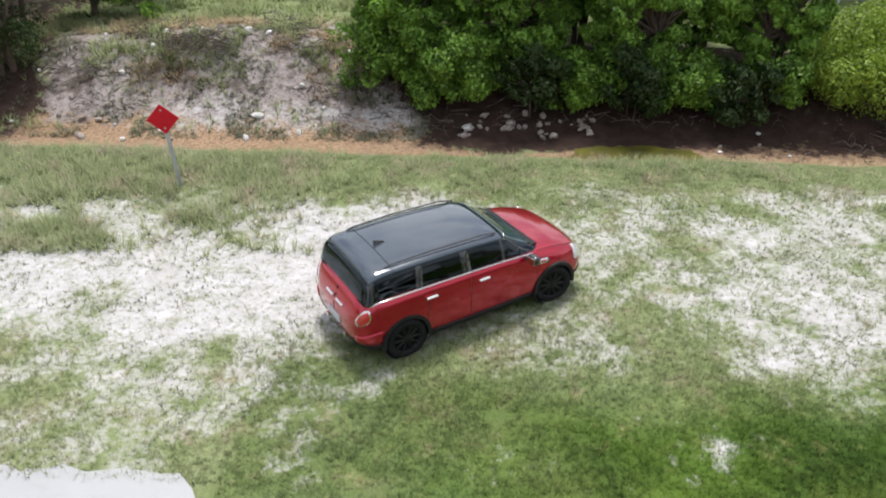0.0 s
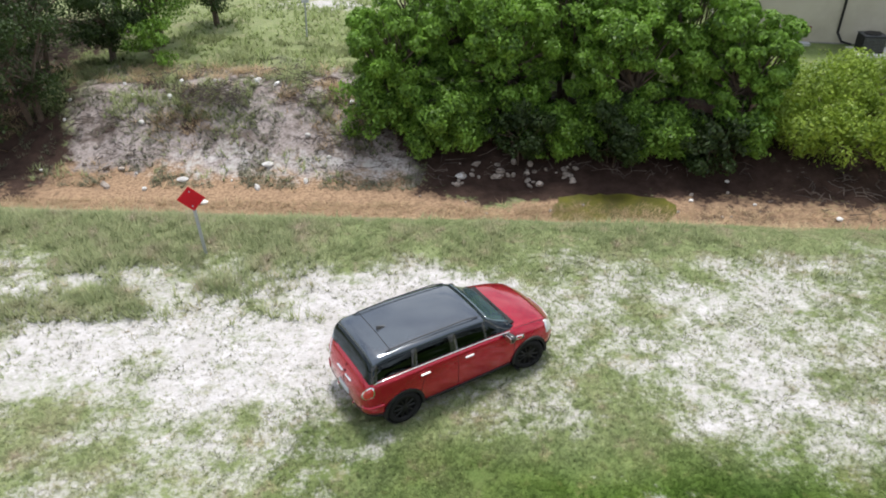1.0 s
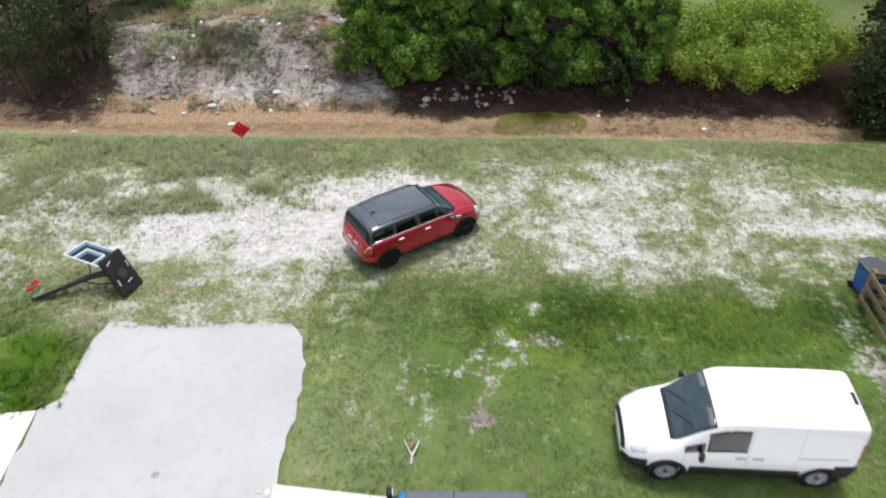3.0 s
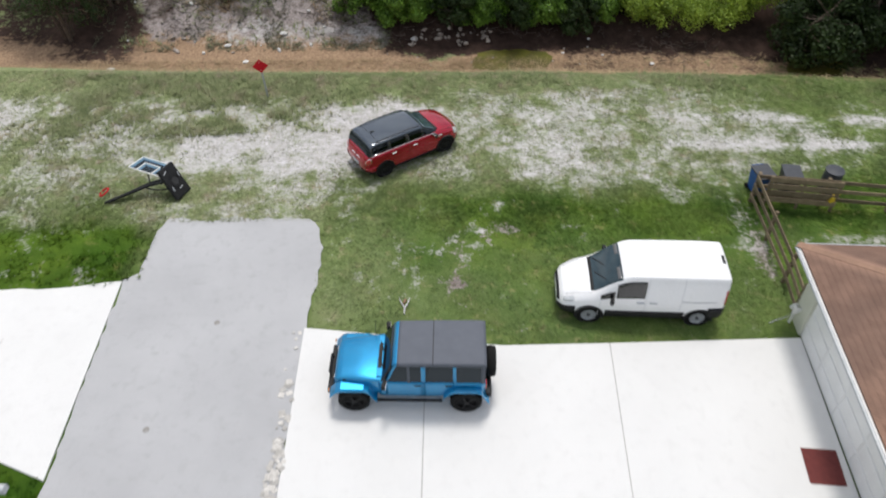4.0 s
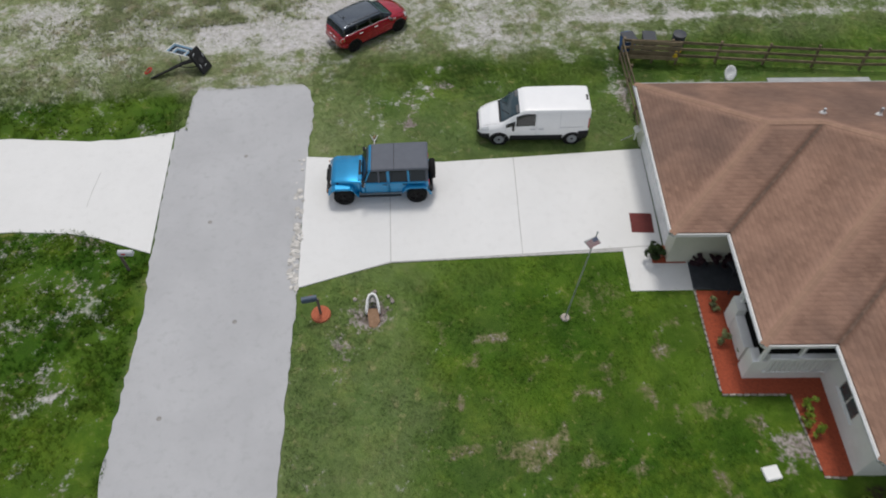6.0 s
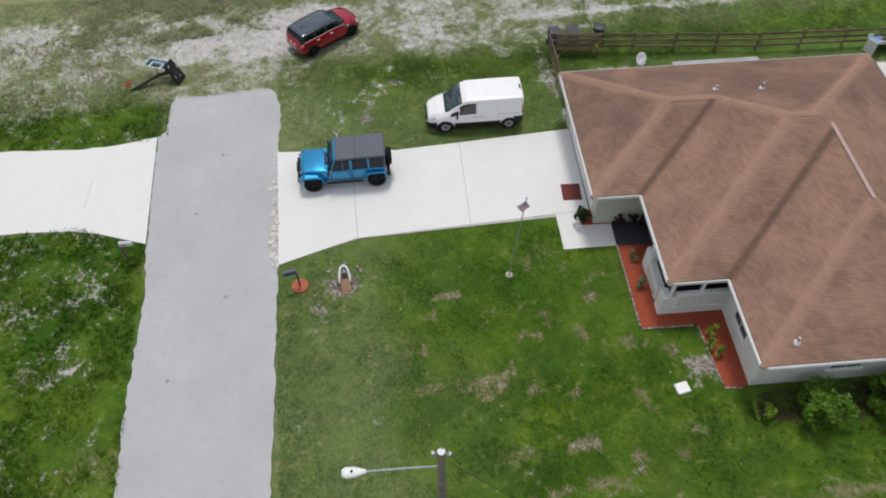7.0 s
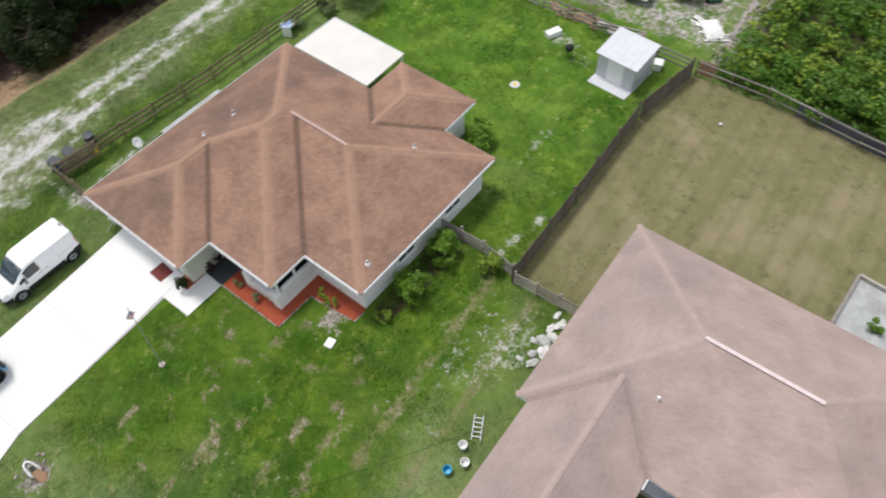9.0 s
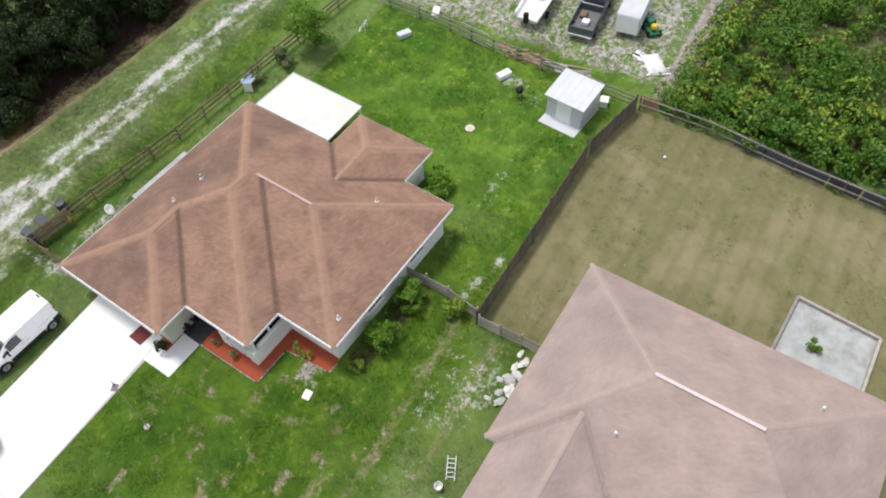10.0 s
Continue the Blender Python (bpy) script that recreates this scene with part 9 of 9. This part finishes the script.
def strewn(name, n, x0, x1, y0, y1, s0, s1, label, group, material=None, seed=1):
    rr = random.Random(seed)
    for k in range(n):
        x, y, s = rr.uniform(x0, x1), rr.uniform(y0, y1), rr.uniform(s0, s1)
        ob = new(name, rock_me[k % 6])
        if material:
            ob.material_slots[0].link = "OBJECT"
            ob.material_slots[0].material = M[material]
        ob.matrix_basis = pose(x, y, float(ground_height(x, y)) + s * 0.35, rr.uniform(0, 40), rr.uniform(0, 40), rr.uniform(0, 360)) @ Matrix.Diagonal((s, s * rr.uniform(0.7, 1), s * rr.uniform(0.6, 1), 1))
        tagged(ob, label, "rock" if not material else "litter", group)


strewn("rock", 40, -0.6, 3.6, 20.5, 21.7, 0.045, 0.15, "pale rounded rock in the dark ditch bank", "rocks in the bank", seed=2)
strewn("rock", 22, -15, -4, 20.0, 25.5, 0.05, 0.15, "pale rock on the rubble bank", "rocks on the rubble", seed=3)
strewn("rock", 10, -2, 9, 18.6, 20.6, 0.04, 0.08, "small pale stone in the ditch mud", "stones in the ditch", seed=4)
strewn("litter", 30, -14.5, -3.5, 19.8, 26.5, 0.05, 0.14, "scrap of white litter on the rubble bank", "litter on the bank", "litter", seed=5)
for x, y, s in ((-0.2, 21.0, 0.2), (8.4, 20.9, 0.10), (11.1, 18.7, 0.14), (-6.65, 21.4, 0.2), (-9.3, 20.6, 0.18), (-8.2, 19.2, 0.15), (-14.3, 18.3, 0.2), (7.0, 19.8, 0.09), (8.9, 19.6, 0.08)):
    ob = new("litter", rock_me[0])
    ob.material_slots[0].link = "OBJECT"
    ob.material_slots[0].material = M["litter"]
    ob.matrix_basis = pose(x, y, float(ground_height(x, y)) + s * 0.4, 20, 10, 40) @ Matrix.Diagonal((s, s * 0.7, s * 0.5, 1))
    tagged(ob, "white scrap of litter by the ditch", "litter", "litter in the ditch")


def brush_pile(x, y, n, spread, high, seed, label):
    rr = random.Random(seed)
    z = float(ground_height(x, y))
    bm = bmesh.new()
    for k in range(n):
        a, r = rr.uniform(0, math.tau), spread * math.sqrt(rr.random())
        px, py = r * math.cos(a), r * math.sin(a)
        h = high * (1 - r / spread * 0.8) * rr.random()
        b, l = rr.uniform(0, math.tau), rr.uniform(0.3, 0.9)
        tube([(px, py, h), (px + l * 0.5 * math.cos(b), py + l * 0.5 * math.sin(b), h + rr.uniform(-0.05, 0.2)), (px + l * math.cos(b + 0.3), py + l * math.sin(b + 0.3), max(0, h + rr.uniform(-0.2, 0.25)))], [0.014, 0.011, 0.006], 4, bm)
    tagged(part("brush_pile", bm, M["twig"], at=pose(x, y, z - 0.03)), label, "brush pile", kind="stuff")


brush_pile(-9.0, 23.9, 200, 1.1, 0.7, 41, "heap of dead brown branches on the bank")
brush_pile(-5.6, 24.2, 40, 0.9, 0.35, 42, "scattered pale dead twigs on the bank")
for k, (bx, by, bn) in enumerate(((-12.6, 23.4, 90), (-7.0, 25.4, 70), (-4.6, 22.6, 60), (-11.2, 21.9, 40), (-10.9, 25.6, 60))):
    brush_pile(bx, by, bn, 1.3, 0.25, 60 + k, "scattered dead twigs and dry stems on the bank")
for k in range(7):
    brush_pile(-3.0 + k * 1.9, 21.5, 16, 0.9, 0.8, 43 + k, "bare grey twigs under the thicket")
brush_pile(12.5, 20.4, 90, 2.0, 0.5, 55, "bare grey twigs under the vines")
stick = thing("stick", pose(-0.22, 2.15, 0.0) @ Matrix.Diagonal((0.6, 0.6, 0.8, 1)), "forked pale driftwood stick lying on the lawn", "stick")
part("branch", tube([(0.0, -0.55, 0.03), (0.02, -0.2, 0.05), (-0.18, 0.2, 0.06), (-0.28, 0.5, 0.04)], [0.04, 0.045, 0.03, 0.015], 7), M["litter"], stick)
part("branch", tube([(0.02, -0.2, 0.05), (0.18, 0.15, 0.06), (0.26, 0.45, 0.04)], [0.04, 0.03, 0.015], 7), M["litter"], stick)
part("hollow", tube([(-0.05, 0.1, 0.03), (0.05, 0.35, 0.03)], [0.05, 0.08], 7), M["plank"], stick)

# machines behind the beige building
pad = thing("equipment_pad", pose(15.6, 29.6, -0.42, 0, 0, -3), "long pale concrete pad against the building", "pad")
part("slab", box(0, 6.2, -0.65, 0.55, 0, 0.22, 0.02), M["concrete"], pad)
ac = thing("air_conditioner", pose(16.25, 29.50, -0.20, 0, 0, -3) @ Matrix.Diagonal((0.85, 0.85, 0.82, 1)), "black air-conditioning unit with a round fan top", "air conditioner")
part("casing", box(-0.52, 0.52, -0.45, 0.45, 0, 0.80, 0.06, seg=2), M["black"], ac)
part("top_cover", box(-0.54, 0.54, -0.47, 0.47, 0.80, 0.85, 0.03), M["bin_black"], ac, "dark top cover")
part("fan_guard", spun([(0.38, 0.85), (0.36, 0.90), (0.1, 0.92)], 24), M["black"], ac)
for k in range(9):
    part("louvre", box(-0.5, 0.5, -0.462, -0.45, 0.10 + k * 0.075, 0.14 + k * 0.075), M["cabin_grey"], ac)
tank = thing("water_softener", pose(19.2, 29.4, -0.20), "black upright pressure tank on the pad", "tank")
part("cylinder", spun([(0.26, 0), (0.28, 0.1), (0.28, 1.1), (0.18, 1.3), (0.06, 1.35)], 20), M["black"], tank, smooth=True)
part("pipe", tube([(-0.3, 0, 0.1), (-0.35, 0, 1.4), (-0.1, 0.1, 1.45), (0, 0, 1.34)], 0.035, 8), M["grey_panel"], tank)
salt = thing("brine_tank", pose(20.2, 29.3, -0.20), "white plastic brine tank on the pad", "tank")
part("tub", spun([(0.30, 0), (0.32, 0.75), (0.30, 0.80)], 20), M["white"], salt, smooth=True)
part("lid", spun([(0.34, 0.80), (0.33, 0.86), (0.1, 0.9)], 20), M["white"], salt)
panel = thing("leaning_board", pose(17.75, 29.85, -0.20, -12, 0, 5), "grey board leaning behind the unit", "board")
part("sheet", box(-0.5, 0.5, -0.02, 0.02, 0, 0.95, 0.006), M["grey_panel"], panel)
part("edge", box(-0.5, 0.5, -0.03, 0.03, 0.95, 0.99), M["galv"], panel)
step = thing("meter_box", pose(13.95, 30.45, -0.42, 0, 0, -5), "low white meter box by the building wall", "box")
part("body", box(-0.3, 0.3, -0.15, 0.15, 0, 0.22, 0.02), M["white"], step)
part("lid", box(-0.32, 0.32, -0.17, 0.17, 0.22, 0.26, 0.01), M["grey_panel"], step)
# shallow specks on the road
for k, (x, y) in enumerate(((-6.7, -1.87), (-5.6, 1.6), (-5.3, -6.5), (-7.4, -10.0))):
    tagged(part("patch", spun([(0.09, 0.0), (0.06, 0.008)], 10), M["joint"], at=pose(x, y, 0.012)), "small dark tar spot on the asphalt", "tar spot", "tar spots")

# a strip of red mulch against the garage wall by the door
entry_bed = slab([(10.05, -5.12), (11.30, -5.20), (11.32, -4.92), (10.07, -4.84)], 0.0, 0.075, bevel=0.02)
tagged(part("flower_bed", entry_bed, M["mulch"]), "narrow red mulch bed beside the entry path", "flower bed")

# a crumpled white sheet over the scrap heap
sheet = bmesh.new()
bmesh.ops.create_grid(sheet, x_segments=14, y_segments=10, size=1.0)
sheet_rng = random.Random(15)
for v in sheet.verts:
    edge = max(abs(v.co.x), abs(v.co.y))
    v.co = Vector((v.co.x * 0.95, v.co.y * 0.62, 0.30 * (1 - edge ** 3) + sheet_rng.uniform(0, 0.07) + 0.01))
bmesh.ops.solidify(sheet, geom=sheet.faces[:], thickness=0.012)
tagged(part("tarpaulin", sheet, M["litter"], smooth=False, at=pose(43.5, -19.45, 0.12, 0, 0, 40)), "crumpled white sheet thrown over scrap boards", "tarpaulin")

# the service cable from the lamp post to the neighbouring eave
drop_a, drop_b = Vector((2.36, -16.68, 5.6)), Vector((12.6, -23.02, 2.62))
sag = [drop_a.lerp(drop_b, k / 12) - Vector((0, 0, 1.1 * (k / 12) * (1 - k / 12))) for k in range(13)]
tagged(part("service_cable", tube(sag, 0.008, 6), M["black"]), "thin black overhead cable hanging from the lamp post", "cable")
